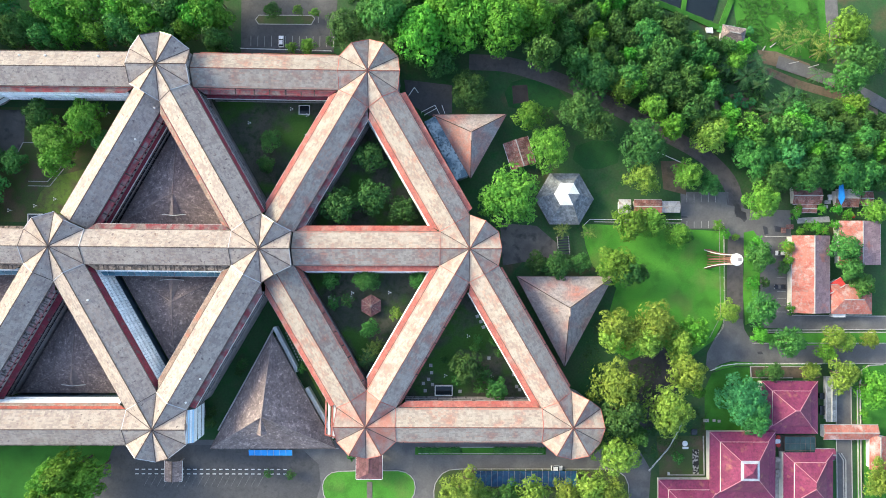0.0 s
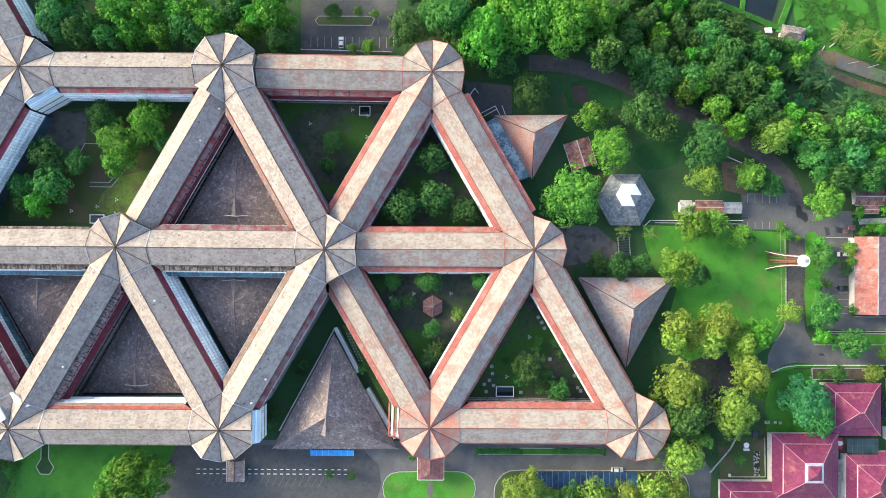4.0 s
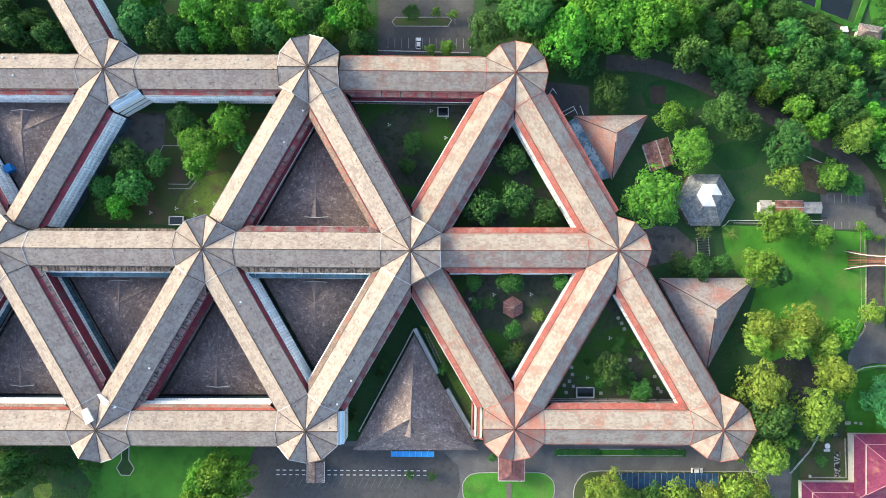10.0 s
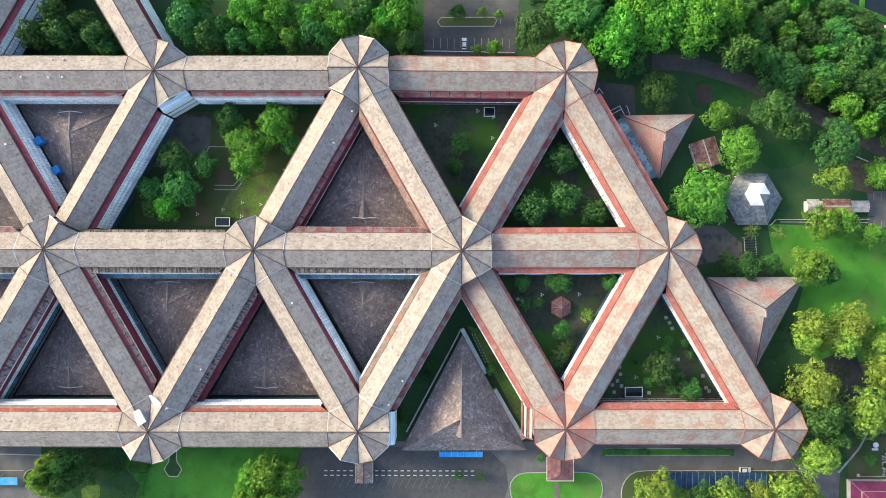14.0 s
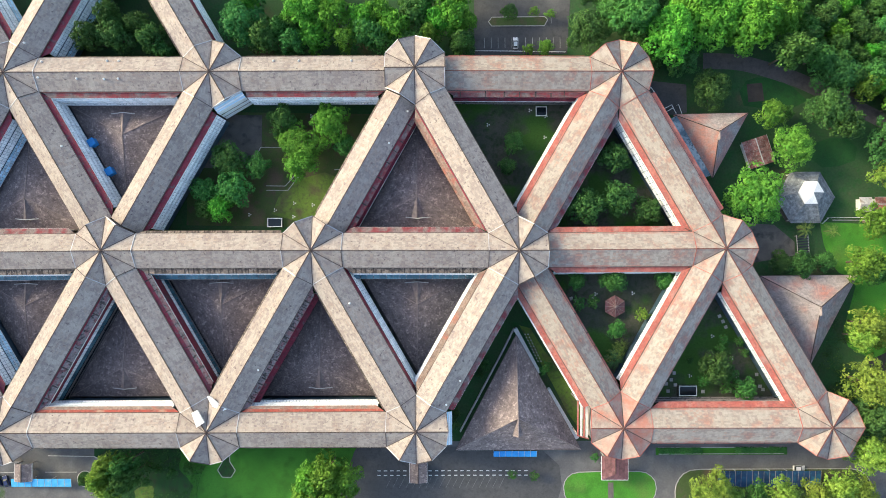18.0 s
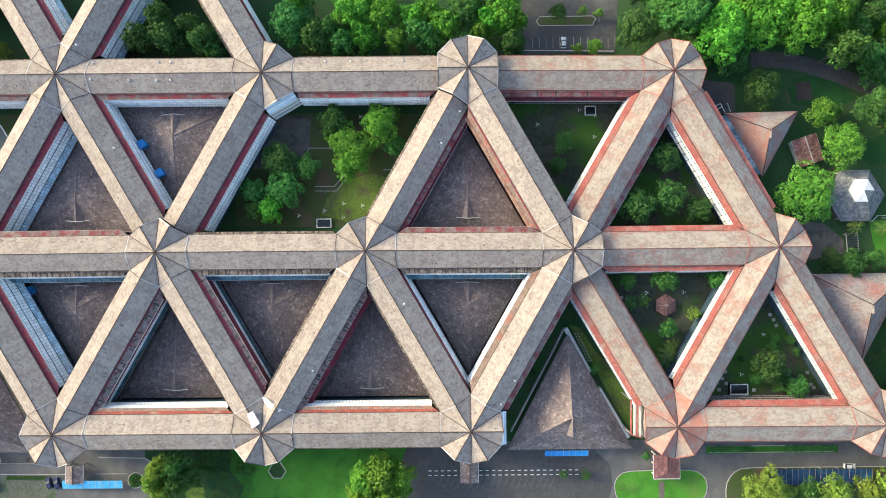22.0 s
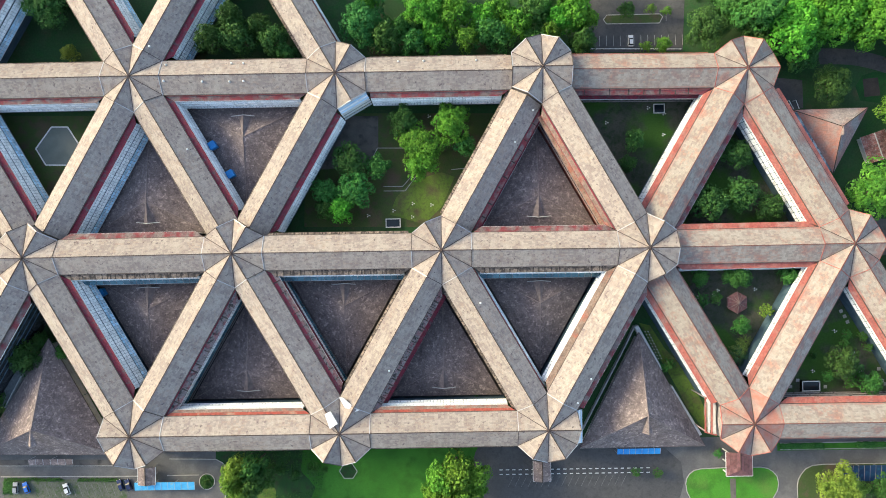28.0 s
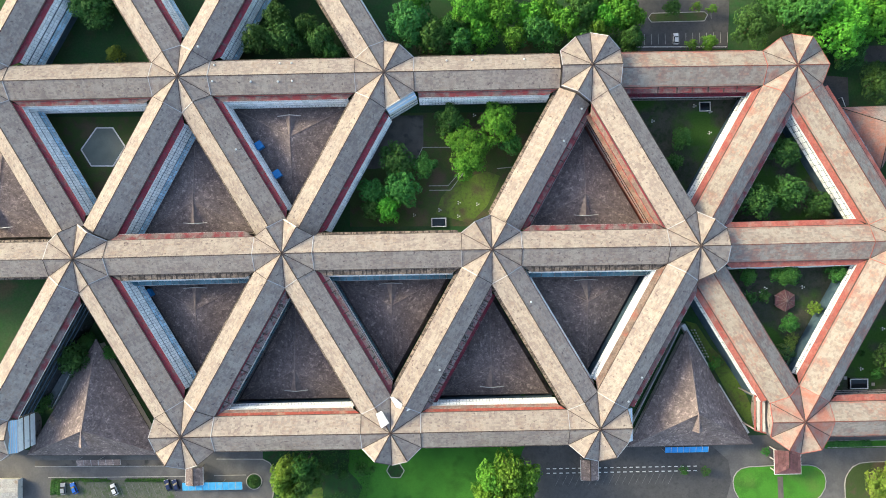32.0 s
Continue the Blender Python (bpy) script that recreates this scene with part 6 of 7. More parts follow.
gable_house(*(68.4, 16.2), 4.6, 5.2, 0, 2.9, 3.6, M_GREYM, M_GREYM, "small shed with a grey sheet roof", "shed")
gable_house(*(85.4, 16.3), 8.0, 4.0, 0, 2.6, 3.2, M_GREYM, M_GREYM, "grey sheet-roofed shelter beside a car park", "shed")
gable_house(*(28.7, 36.1), 10.5, 9.6, 108, 3.0, 4.0, M_RUST, M_RUST, "rust-red corrugated shed half under a tree", "shed")
gable_house(*(114.2, 85.3), 9.5, 6.0, -10, 2.8, 4.6, M_HIP, M_HIP, "brown hip-roofed hut beside the fish ponds", "shed", 2.6)
gable_house(*(-317.3, -86.8), 10.0, 9.0, 0, 3.0, 3.5, M_GREYM, M_GREYM, "grey sheet-roofed shelter at the car park", "shed")
flat_sheet("tarpaulin", [(149.5, 24.8), (151.2, 25.3), (151.9, 20.1), (150.4, 17.2), (149.3, 19.7)], 2.6, 0.05, M_BLUE, "bright blue tarpaulin beside a shack", "tarpaulin")


# ---- magenta roofed houses ----
def magenta_house(x, y, lx, ly, z0, z1, z2, top, skylight, label):
    """Two tiers of hipped roof over a rectangle: a skirt from z0 to z1 and a pyramid or ridge up to z2."""
    z = ground_z(x, y)
    ob = thing("house", pose(x, y, z), label, "house", "magenta-roofed houses")
    hx, hy = lx / 2, ly / 2
    ins = 3.4
    o = [Vector(p) for p in ((-hx, -hy, z0), (hx, -hy, z0), (hx, hy, z0), (-hx, hy, z0))]
    i = [Vector(p) for p in ((-hx + ins, -hy + ins, z1), (hx - ins, -hy + ins, z1), (hx - ins, hy - ins, z1), (-hx + ins, hy - ins, z1))]
    u = [v + Vector((0, 0, 0.5)) for v in i]
    m = min(hx, hy) - ins
    rx, ry = max(0.0, hx - ins - m) + top, max(0.0, hy - ins - m) + top
    t = [Vector(p) for p in ((-rx, -ry, z2), (rx, -ry, z2), (rx, ry, z2), (-rx, ry, z2))]
    for k in range(4):
        n = (k + 1) % 4
        s = part("skirt_roof", Geo().plate([o[k], o[n], i[n], i[k]], 0.12).data(), M_MAG, ob)
        stuff("roofing", sheets(Geo(), o[k], o[n], i[n], i[k], 1.0, 3.0, 0.02, k).data(), M_MAG, s)
        s = part("upper_roof", Geo().plate([u[k], u[n], t[n], t[k]] if (t[n] - t[k]).length > 0.01 else [u[k], u[n], t[k]], 0.12).data(), M_MAG, ob)
        stuff("roofing", sheets(Geo(), u[k], u[n], t[n], t[k], 1.0, 3.0, 0.02, k + 4).data(), M_MAG, s)
        part("upstand", Geo().add([i[k], i[n], u[n], u[k]], [(0, 1, 2, 3)]).data(), M_WALL, ob)
        up = Vector((0, 0, 0.14))
        part("hip_cap", Geo().bar(o[k] + up, i[k] + up, 0.22, 0.14).data(), M_MAGL, ob, "pale pink hip tiles")
        part("hip_cap", Geo().bar(u[k] + up, t[k] + up, 0.22, 0.14).data(), M_MAGL, ob, "pale pink hip tiles")
        part("eave_edge", Geo().bar(i[k] + up, i[n] + up, 0.2, 0.14).data(), M_MAGL, ob)
        w0, w1 = o[k] * 0.92, o[n] * 0.92
        part("wall", Geo().add([(w0.x, w0.y, -0.5), (w1.x, w1.y, -0.5), (w1.x, w1.y, z0 - 0.1), (w0.x, w0.y, z0 - 0.1)], [(0, 1, 2, 3)]).data(), M_WALL, ob)
    if skylight:
        q = top
        for k in range(4):
            n = (k + 1) % 4
            a, b = t[k] * 1.0, t[n] * 1.0
            c, d = Vector((b.x * 0.72, b.y * 0.72, z2 + 0.5)), Vector((a.x * 0.72, a.y * 0.72, z2 + 0.5))
            part("skylight_pane", Geo().plate([a + Vector((0, 0, 0.1)), b + Vector((0, 0, 0.1)), c, d], 0.08).data(), M_FLASH, ob, "pale skylight sheet")
            part("lantern_roof", Geo().plate([d, c, Vector((0, 0, z2 + 2.2))], 0.08).data(), M_MAG, ob)
    else:
        part("ridge_cap", Geo().bar((t[0] + t[3]) / 2 + Vector((0, 0, 0.14)), (t[1] + t[2]) / 2 + Vector((0, 0, 0.14)), 0.3, 0.14).data(), M_MAGL, ob)
    return ob


M_TEALGL = mat("dark_teal_glass", ((0.015, 0.035, 0.04), (0.03, 0.06, 0.065)), 0.3, 0.15, spec=0.5, island=0.3, bump=0)
M_STONES = mat("mixed_stones", ((0.03, 0.03, 0.03), (0.35, 0.34, 0.32)), 1.2, 0.9, contrast=(0.5, 0.56))
M_MAGL = mat("pale_pink_hip_tile", ((0.36, 0.14, 0.2), (0.46, 0.24, 0.28)), 0.6, 0.7)
magenta_house(*(129.4, -58.3), 21.0, 19.5, 4.4, 5.4, 9.6, 0.01, False, "house with a two-tiered magenta hipped roof")
magenta_house(*(111.3, -79.6), 24.5, 25.0, 5.0, 6.2, 10.6, 3.4, True, "large house with a two-tiered magenta roof and skylight")
magenta_house(*(136.1, -85.4), 18.5, 21.0, 4.4, 5.4, 9.4, 0.01, False, "house with a two-tiered magenta hipped roof")
magenta_house(*(93.0, -92.2), 25.0, 14.0, 3.8, 4.6, 6.6, 0.01, False, "low house with a faded magenta hipped roof")
gable_house(*(153.3, -67.9), 20.5, 5.4, 0, 2.8, 3.8, M_REDR, M_REDR, "long covered walk with a salmon sheet roof", "covered_walk")
gable_house(*(163.8, -75.5), 12.5, 7.0, 90, 2.8, 3.8, M_REDR, M_REDR, "covered walk with a salmon sheet roof", "covered_walk")
gable_house(*(146.2, -55.6), 17.0, 3.6, 90, 2.6, 3.0, M_SLATE, M_SLATE, "narrow covered walk with a grey sheet roof", "covered_walk")
drape("patio", [(127.4, -69.7), (141.7, -69.7), (141.7, -79.1), (127.4, -79.1)], 0.1, M_PAVE, "dark paved patio between the magenta-roofed houses", "patio")
PX0, PY0 = (128.3, -77.3)
PX1, PY1 = (139.8, -69.6)
gr = thing("glass_roof", pose(PX0, PY0, ground_z(PX0, PY0)), "dark glazed patio roof with thin metal bars", "glass roof")
for i in range(6):
    for j in range(3):
        u, w_ = (PX1 - PX0) / 6, (PY1 - PY0) / 3
        part("pane", Geo().box(u * i + 0.05, u * (i + 1) - 0.05, w_ * j + 0.05, w_ * (j + 1) - 0.05, 2.9, 2.94).data(), M_TEALGL, gr)
for i in range(7):
    part("bar", Geo().bar(((PX1 - PX0) / 6 * i, 0, 2.98), ((PX1 - PX0) / 6 * i, PY1 - PY0, 2.98), 0.08, 0.1).data(), M_VALLEY, gr)
for j in range(4):
    part("bar", Geo().bar((0, (PY1 - PY0) / 3 * j, 2.985), (PX1 - PX0, (PY1 - PY0) / 3 * j, 2.985), 0.08, 0.1).data(), M_VALLEY, gr)
for i in (0, 1):
    for j in (0, 1):
        part("post", Geo().bar(((PX1 - PX0) * i, (PY1 - PY0) * j, -0.5), ((PX1 - PX0) * i, (PY1 - PY0) * j, 2.9), 0.12, 0.12).data(), M_VALLEY, gr)
gable_house(*(143.5, -76.2), 7.6, 4.0, 0, 2.8, 3.6, M_MAG, M_MAG, "low lean-to with a magenta sheet roof", "shed")
drape("gravel_bed", [(94.8, -75.3), (97.2, -75.3), (97.2, -84.8), (94.9, -84.8)], 0.11, M_STONES, "strip of pale and dark stones in a garden", "gravel bed")
for x, y, lx, ly, h, m, lab in ((*(95.3, -68.6), 2.0, 1.9, 0.7, M_DARKGL, "dark square planter in a small garden"), (*(92.0, -74.6), 2.0, 0.6, 0.5, M_WHITE, "white garden bench beside a parasol"), (*(100.0, -64.4), 1.8, 1.0, 0.2, M_KERB, "pale stone slab in the grass"), (*(103.0, -64.4), 0.9, 0.7, 0.2, M_KERB, "pale stone slab in the grass"), (*(104.9, -64.6), 0.9, 0.8, 0.2, M_KERB, "pale stone slab in the grass"), (*(85.6, -84.2), 0.6, 0.8, 0.6, M_WHITE, "small white and blue garden box"), (*(126.7, -78.8), 1.6, 1.6, 1.2, M_GREYM, "grey box in the passage between houses"), (*(126.9, -83.9), 2.0, 2.6, 1.2, M_GREYM, "grey machine in the passage between houses"), (*(143.6, -54.8), 1.5, 2.0, 1.2, M_DARKGL, "dark unit in the narrow side passage"), (*(143.7, -60.2), 1.5, 3.2, 1.0, M_DARKGL, "dark unit in the narrow side passage"), (*(137.9, 15.6), 2.2, 1.4, 0.9, M_WHITE, "white box beside a shack"), (*(147.6, 18.7), 2.0, 1.2, 0.8, M_GREYM, "grey crate between the shacks"), (*(148.9, 20.6), 1.2, 2.0, 0.7, M_WHITE, "white crate between the shacks"), (*(146.8, 16.9), 1.4, 1.0, 0.6, M_GREYM, "grey crate between the shacks"), (*(133.9, 23.5), 1.0, 1.2, 0.9, M_WHITE, "white box beside a shack"), (*(134.6, 21.0), 1.0, 1.0, 0.8, M_WHITE, "white box beside a shack"), (*(132.2, 9.1), 2.4, 1.6, 0.6, M_RUST, "brown heap of boards at the junction"), (*(129.8, 7.8), 1.6, 1.8, 0.5, M_RUST, "brown heap of boards at the junction"), (*(149.6, -24.4), 4.4, 1.0, 2.4, M_WHITE, "white porch slab below the annex roof")):
    box_thing("garden_bench" if "bench" in lab else "box" if "box" in lab or "crate" in lab or "unit" in lab or "machine" in lab else "slab" if "slab" in lab else "planter" if "planter" in lab else "board_heap", x, y, ground_z(x, y), lx, ly, h, 0, m, lab, "bench" if "bench" in lab else "slab" if "slab" in lab else "planter" if "planter" in lab else "box")
drape("patio", [(125.7, -79.1), (130.0, -79.1), (130.1, -94.1), (125.8, -94.2)], 0.12, M_KERB, "pale paved passage between two houses", "patio")
drape("garden", [(81.2, -70.2), (99.6, -70.2), (99.6, -86.3), (82.4, -86.3)], 0.07, M_GRASSD, "small fenced garden beside the houses", "garden")
drape("garden", [(102.3, -46.6), (109.2, -44.4), (121.1, -44.4), (121.2, -68.0), (99.6, -68.0), (99.5, -53.0)], 0.06, M_LAWN, "green garden lawn beside the houses", "lawn")


def parasol(x, y, z, r, material, label):
    ob = thing("parasol", pose(x, y, z), label, "parasol", "parasols")
    v = [(0, 0, 2.6)] + [(r * math.cos(k * 0.785), r * math.sin(k * 0.785), 2.1) for k in range(8)]
    part("canopy", (v, [(0, 1 + k, 1 + (k + 1) % 8) for k in range(8)]), material, ob)
    part("pole", Geo().bar((0, 0, -0.2), (0, 0, 2.55), 0.08, 0.08).data(), M_FLASH, ob)


for x, y, m, lab in ((*(91.2, -72.5), M_WHITE, "white garden parasol"), (*(126.4, -70.1), M_RED, "red patio parasol"), (*(126.4, -73.0), M_RED, "red patio parasol"), (*(126.2, -71.6), M_WHITE, "white patio parasol"), (*(156.4, 13.4), M_RED, "red garden parasol"), (*(144.4, 8.0), M_RED, "red garden parasol")):
    parasol(x, y, ground_z(x, y), 0.9 if m is M_RED else 1.1, m, lab + " beside a house")


# ---- monument tower on the lawn ----
def monument(x, y, high):
    z = ground_z(x, y)
    ob = thing("monument_tower", pose(x, y, z), "slender brown tower with flared white-edged fins and white round top", "monument")
    for s in (1, -1):
        v, n = [], 14
        for k in range(n + 1):
            t = k / n
            q = 1.5 + 1.9 * (1 - t) ** 2.2
            v += [(-1.0 - 0.6 * (1 - t) ** 2, s * q, high * t), (0.5, s * q, high * t)]
        for k in range(n + 1):
            a, b = Vector(v[2 * k]), Vector(v[2 * k + 1])
            v += [tuple(a + Vector((0, s * 0.35, 0))), tuple(b + Vector((0, s * 0.35, 0)))]
        o = 2 * (n + 1)
        f = []
        for k in range(n):
            f += [(2 * k, 2 * k + 1, 2 * k + 3, 2 * k + 2), (o + 2 * k, o + 2 * k + 2, o + 2 * k + 3, o + 2 * k + 1), (2 * k, 2 * k + 2, o + 2 * k + 2, o + 2 * k), (2 * k + 1, o + 2 * k + 1, o + 2 * k + 3, 2 * k + 3)]
        part("fin", (v, f), M_BRICK, ob)
        g = Geo()
        for k in range(n):
            a, b = Vector(v[2 * k]), Vector(v[2 * k + 2])
            g.bar(a + Vector((-0.1, s * 0.18, 0)), b + Vector((-0.1, s * 0.18, 0)), 0.22, 0.2)
        part("fin_edge", g.data(), M_WHITE, ob, "white fin edge")
    part("shaft", Geo().box(-0.3, 0.3, -0.35, 0.35, 0, high - 1.0).data(), M_BRICK, ob)
    for y_ in (-2.0, -1.1, 1.1, 2.0):
        part("rib", Geo().bar((-0.6, y_ * 1.2, 0), (-0.2, y_ * 0.6, high - 1.0), 0.28, 0.28).data(), M_BRICK, ob)
    n = 16
    for z0, z1, r0, r1 in ((high - 1.0, high, 1.3, 2.15), (high, high + 0.7, 2.15, 1.95)):
        part("crown_ring", ([(r0 * math.cos(k * 2 * math.pi / n) + 0.2, r0 * math.sin(k * 2 * math.pi / n), z0) for k in range(n)] + [(r1 * math.cos(k * 2 * math.pi / n) + 0.2, r1 * math.sin(k * 2 * math.pi / n), z1) for k in range(n)], [(k, (k + 1) % n, (k + 1) % n + n, k + n) for k in range(n)] + [tuple(range(n, 2 * n))]), M_WHITE, ob)
    part("hatch", Geo().box(0.3, 1.5, -0.6, 0.6, high + 0.6, high + 0.9).data(), M_WALLG, ob, "grey roof hatch")


M_BRICK = mat("brown_brick", ((0.13, 0.06, 0.045), (0.19, 0.095, 0.07), (0.1, 0.06, 0.045)), 0.8, 0.9, fine=5)
monument(101.2, -3.3, 21.5)

# ---- fish ponds ----
POND_Z = ground_z(*(103.0, 94.9))
for pts in ([(82.0, 108.6), (96.0, 108.8), (94.4, 96.1), (85.4, 99.2)], [(98.2, 108.8), (111.8, 108.9), (107.3, 90.4), (96.7, 94.3)]):
    tagged(part("pond", Geo().plate([(x, y, POND_Z + 0.15) for x, y in pts][::-1], 0.6).data(), M_WATER, None), "dark still fish pond", "pond", "", "structure")
kerb_line("bund", [(85.4, 98.3), (96.0, 94.3), (107.3, 89.5), (110.3, 88.6), (114.7, 99.9), (115.9, 109.0)], None, 2.2, 0.7, M_LAWN)
kerb_line("bund", [(97.3, 108.8), (95.5, 95.7)], None, 1.8, 0.6, M_LAWN)
flat_sheet("sluice", [(104.2, 88.6), (106.9, 88.7), (107.3, 86.4), (104.6, 86.6)], POND_Z + 1.3, 1.6, M_WHITE, "white concrete sluice at the corner of a pond", "sluice")


# ---- cars ----
def car(colour, label, length=4.3, width=1.75, van=False):
    ob = thing("car", pose(0, 0, 0), label, "car", "parked cars")
    hl, hw = length / 2, width / 2
    prof = [(-hl, 0.35), (-hl, 0.85), (-hl + 0.15, 0.98), (hl - 1.15, 0.95), (hl - 0.1, 0.78), (hl, 0.6), (hl, 0.35)]
    if van:
        prof = [(-hl, 0.35), (-hl, 1.1), (hl - 0.6, 1.1), (hl, 0.8), (hl, 0.35)]
    n = len(prof)
    v = [(x, s * hw * (1 if z < 0.9 else 0.95), z) for s in (-1, 1) for x, z in prof]
    part("body", (v, [tuple(range(n)), tuple(range(2 * n - 1, n - 1, -1))] + [(k, k + n, (k + 1) % n + n, (k + 1) % n) for k in range(n)]), colour, ob)
    a0, a1, b0, b1 = (-hl + 0.05, hl - 0.75, -hl + 0.12, hl - 1.2) if van else (-hl + 0.25, hl - 1.25, -hl + 0.75, hl - 1.85)
    zb, zt = (1.05, 1.85) if van else (0.93, 1.42)
    v = [(a0, -hw * 0.93, zb), (a1, -hw * 0.93, zb), (a1, hw * 0.93, zb), (a0, hw * 0.93, zb), (b0, -hw * 0.76, zt), (b1, -hw * 0.76, zt), (b1, hw * 0.76, zt), (b0, hw * 0.76, zt)]
    for f, nm in (((0, 1, 5, 4), "side_window"), ((1, 2, 6, 5), "windscreen"), ((2, 3, 7, 6), "side_window"), ((3, 0, 4, 7), "rear_window")):
        part(nm, ([v[i] for i in f], [(0, 1, 2, 3)]), M_DARKGL, ob, "dark car glass")
    part("roof", Geo().box(b0, b1, -hw * 0.76, hw * 0.76, zt - 0.02, zt + 0.05).data(), colour, ob)
    for x in (-hl + 0.8, hl - 0.8):
        for s in (-1, 1):
            ring = [(x + 0.31 * math.cos(k * 0.628), s * (hw - 0.2), 0.31 + 0.31 * math.sin(k * 0.628)) for k in range(10)] + [(x + 0.31 * math.cos(k * 0.628), s * (hw + 0.02), 0.31 + 0.31 * math.sin(k * 0.628)) for k in range(10)]
            w = part("wheel", (ring, [tuple(range(10)), tuple(range(19, 9, -1))] + [(k, (k + 1) % 10, (k + 1) % 10 + 10, k + 10) for k in range(10)]), M_TYRE, ob)
    for s in (-1, 1):
        part("headlight", Geo().box(hl - 0.08, hl + 0.02, s * hw * 0.7 - 0.2, s * hw * 0.7 + 0.2, 0.58, 0.74).data(), M_WHITE, ob)
        part("tail_light", Geo().box(-hl - 0.02, -hl + 0.05, s * hw * 0.75 - 0.15, s * hw * 0.75 + 0.15, 0.65, 0.82).data(), M_RED, ob)
    return ob


M_TYRE = mat("tyre_rubber", ((0.02, 0.02, 0.02), (0.03, 0.03, 0.03)), 2.0, 0.9)
C_WHITE = mat("white_car_paint", ((0.75, 0.75, 0.75), (0.7, 0.7, 0.7)), 0.5, 0.25, spec=0.6, bump=0)
C_BLUE = mat("blue_car_paint", ((0.02, 0.12, 0.5), (0.025, 0.14, 0.55)), 0.5, 0.25, spec=0.6, bump=0)
C_NAVY = mat("navy_car_paint", ((0.015, 0.025, 0.08), (0.02, 0.03, 0.09)), 0.5, 0.25, spec=0.6, bump=0)
C_BLACK = mat("black_car_paint", ((0.015, 0.015, 0.018), (0.02, 0.02, 0.024)), 0.5, 0.25, spec=0.6, bump=0)
C_GREY = mat("silver_car_paint", ((0.4, 0.41, 0.42), (0.36, 0.37, 0.38)), 0.5, 0.3, metal=0.5, bump=0)
for colour, lab, x, y, rot, van in (
        (C_GREY, "silver pickup parked in an open bay", *(-297.0, -87.0), 92, False), (C_BLUE, "bright blue car parked aslant", *(-292.9, -86.9), 112, False),
        (C_WHITE, "white car parked aslant in a bay", *(-277.7, -87.6), 112, False), (C_NAVY, "dark blue car parked aslant", *(-257.3, -86.4), 112, False),
        (C_NAVY, "dark blue car beside a blue canopy", *(-254.3, -86.4), 112, False), (C_WHITE, "white van parked in front of a house", *(128.7, -0.9), 180, True),
        (C_BLACK, "black car parked in a marked bay", *(128.2, -13.7), 180, False), (C_WHITE, "white car parked in the north car park", *(-61.7, 78.4), 90, False),
        (C_WHITE, "white car half under the dark blue carport", *(43.3, -82.2), 0, False)):
    c = car(colour, lab, van=van)
    c.matrix_basis = pose(x, y, ground_z(x, y) + 0.08, 0, 0, rot)


# ---- car park lines ----
def bay_lines(name, lines, parent_label, paint=None):
    """Painted lines, each a part of one marking; lines: x, y, length, angle."""
    ob = thing(name, pose(0, 0, 0), parent_label, "road marking", "", "structure")
    for x, y, lg, ang in lines:
        d = Vector((math.cos(radians(ang)), math.sin(radians(ang)))) * lg / 2
        w = Vector((-d.y, d.x)).normalized() * 0.09
        pts = [Vector((x, y)) - d - w, Vector((x, y)) + d - w, Vector((x, y)) + d + w, Vector((x, y)) - d + w]
        part("bay_line", Geo().add([(p.x, p.y, ground_z(p.x, p.y) + 0.11) for p in pts], [(0, 1, 2, 3)]).data(), paint or M_LINE, ob)


x0, y0 = (-73.4, 78.7)
bay_lines("parking_bays", [(x0 + 2.62 * k, y0, 4.0, 90) for k in range(13)], "faded white parking bay lines on asphalt")
x0, y0 = (-68.3, 87.0)
bay_lines("parking_bays", [(x0 + 5.1 * k, y0, 2.2, 90) for k in range(5)], "faded white parking bay lines on asphalt")
x0, y0 = (93.0, 20.0)
bay_lines("parking_bays", [(x0 + 2.75 * k, y0, 3.4, 90) for k in range(5)] + [(x0 + 2.75 * k, y0 - 10.2, 2.6, 90) for k in range(5)], "white parking bay lines in a small car park")
x0, y0 = (129.0, -10.3)
bay_lines("parking_bays", [(x0, y0 + 2.6 - 2.6 * k, 3.4, 0) for k in range(7)], "white parking bay lines beside a house")
x0, y0 = (-285.4, -88.3)
bay_lines("parking_bays", [(x0 + 2.5 * k, y0, 5.2, 112) for k in range(13)], "faint aslant parking bay lines", M_FAINT)
x0, y0 = (-110.3, -87.6)
bay_lines("parking_bays", [(x0 + 2.5 * k, y0, 4.4, 62) for k in range(18)], "faint aslant parking bay lines", M_FAINT)
x0, y0 = (-114.5, -83.1)
x1, y1 = (-114.6, -84.8)
row = thing("kerb_blocks", pose(0, 0, 0), "two rows of short white-painted kerb blocks", "kerb", "", "structure")
for k in range(24):
    for y in (y0, y1):
        x = x0 + 2.4 * k
        z = ground_z(x, y)
        part("block", Geo().box(x, x + 1.25, y - 0.14, y + 0.14, z - 0.1, z + 0.28).data(), M_WHITE, row)


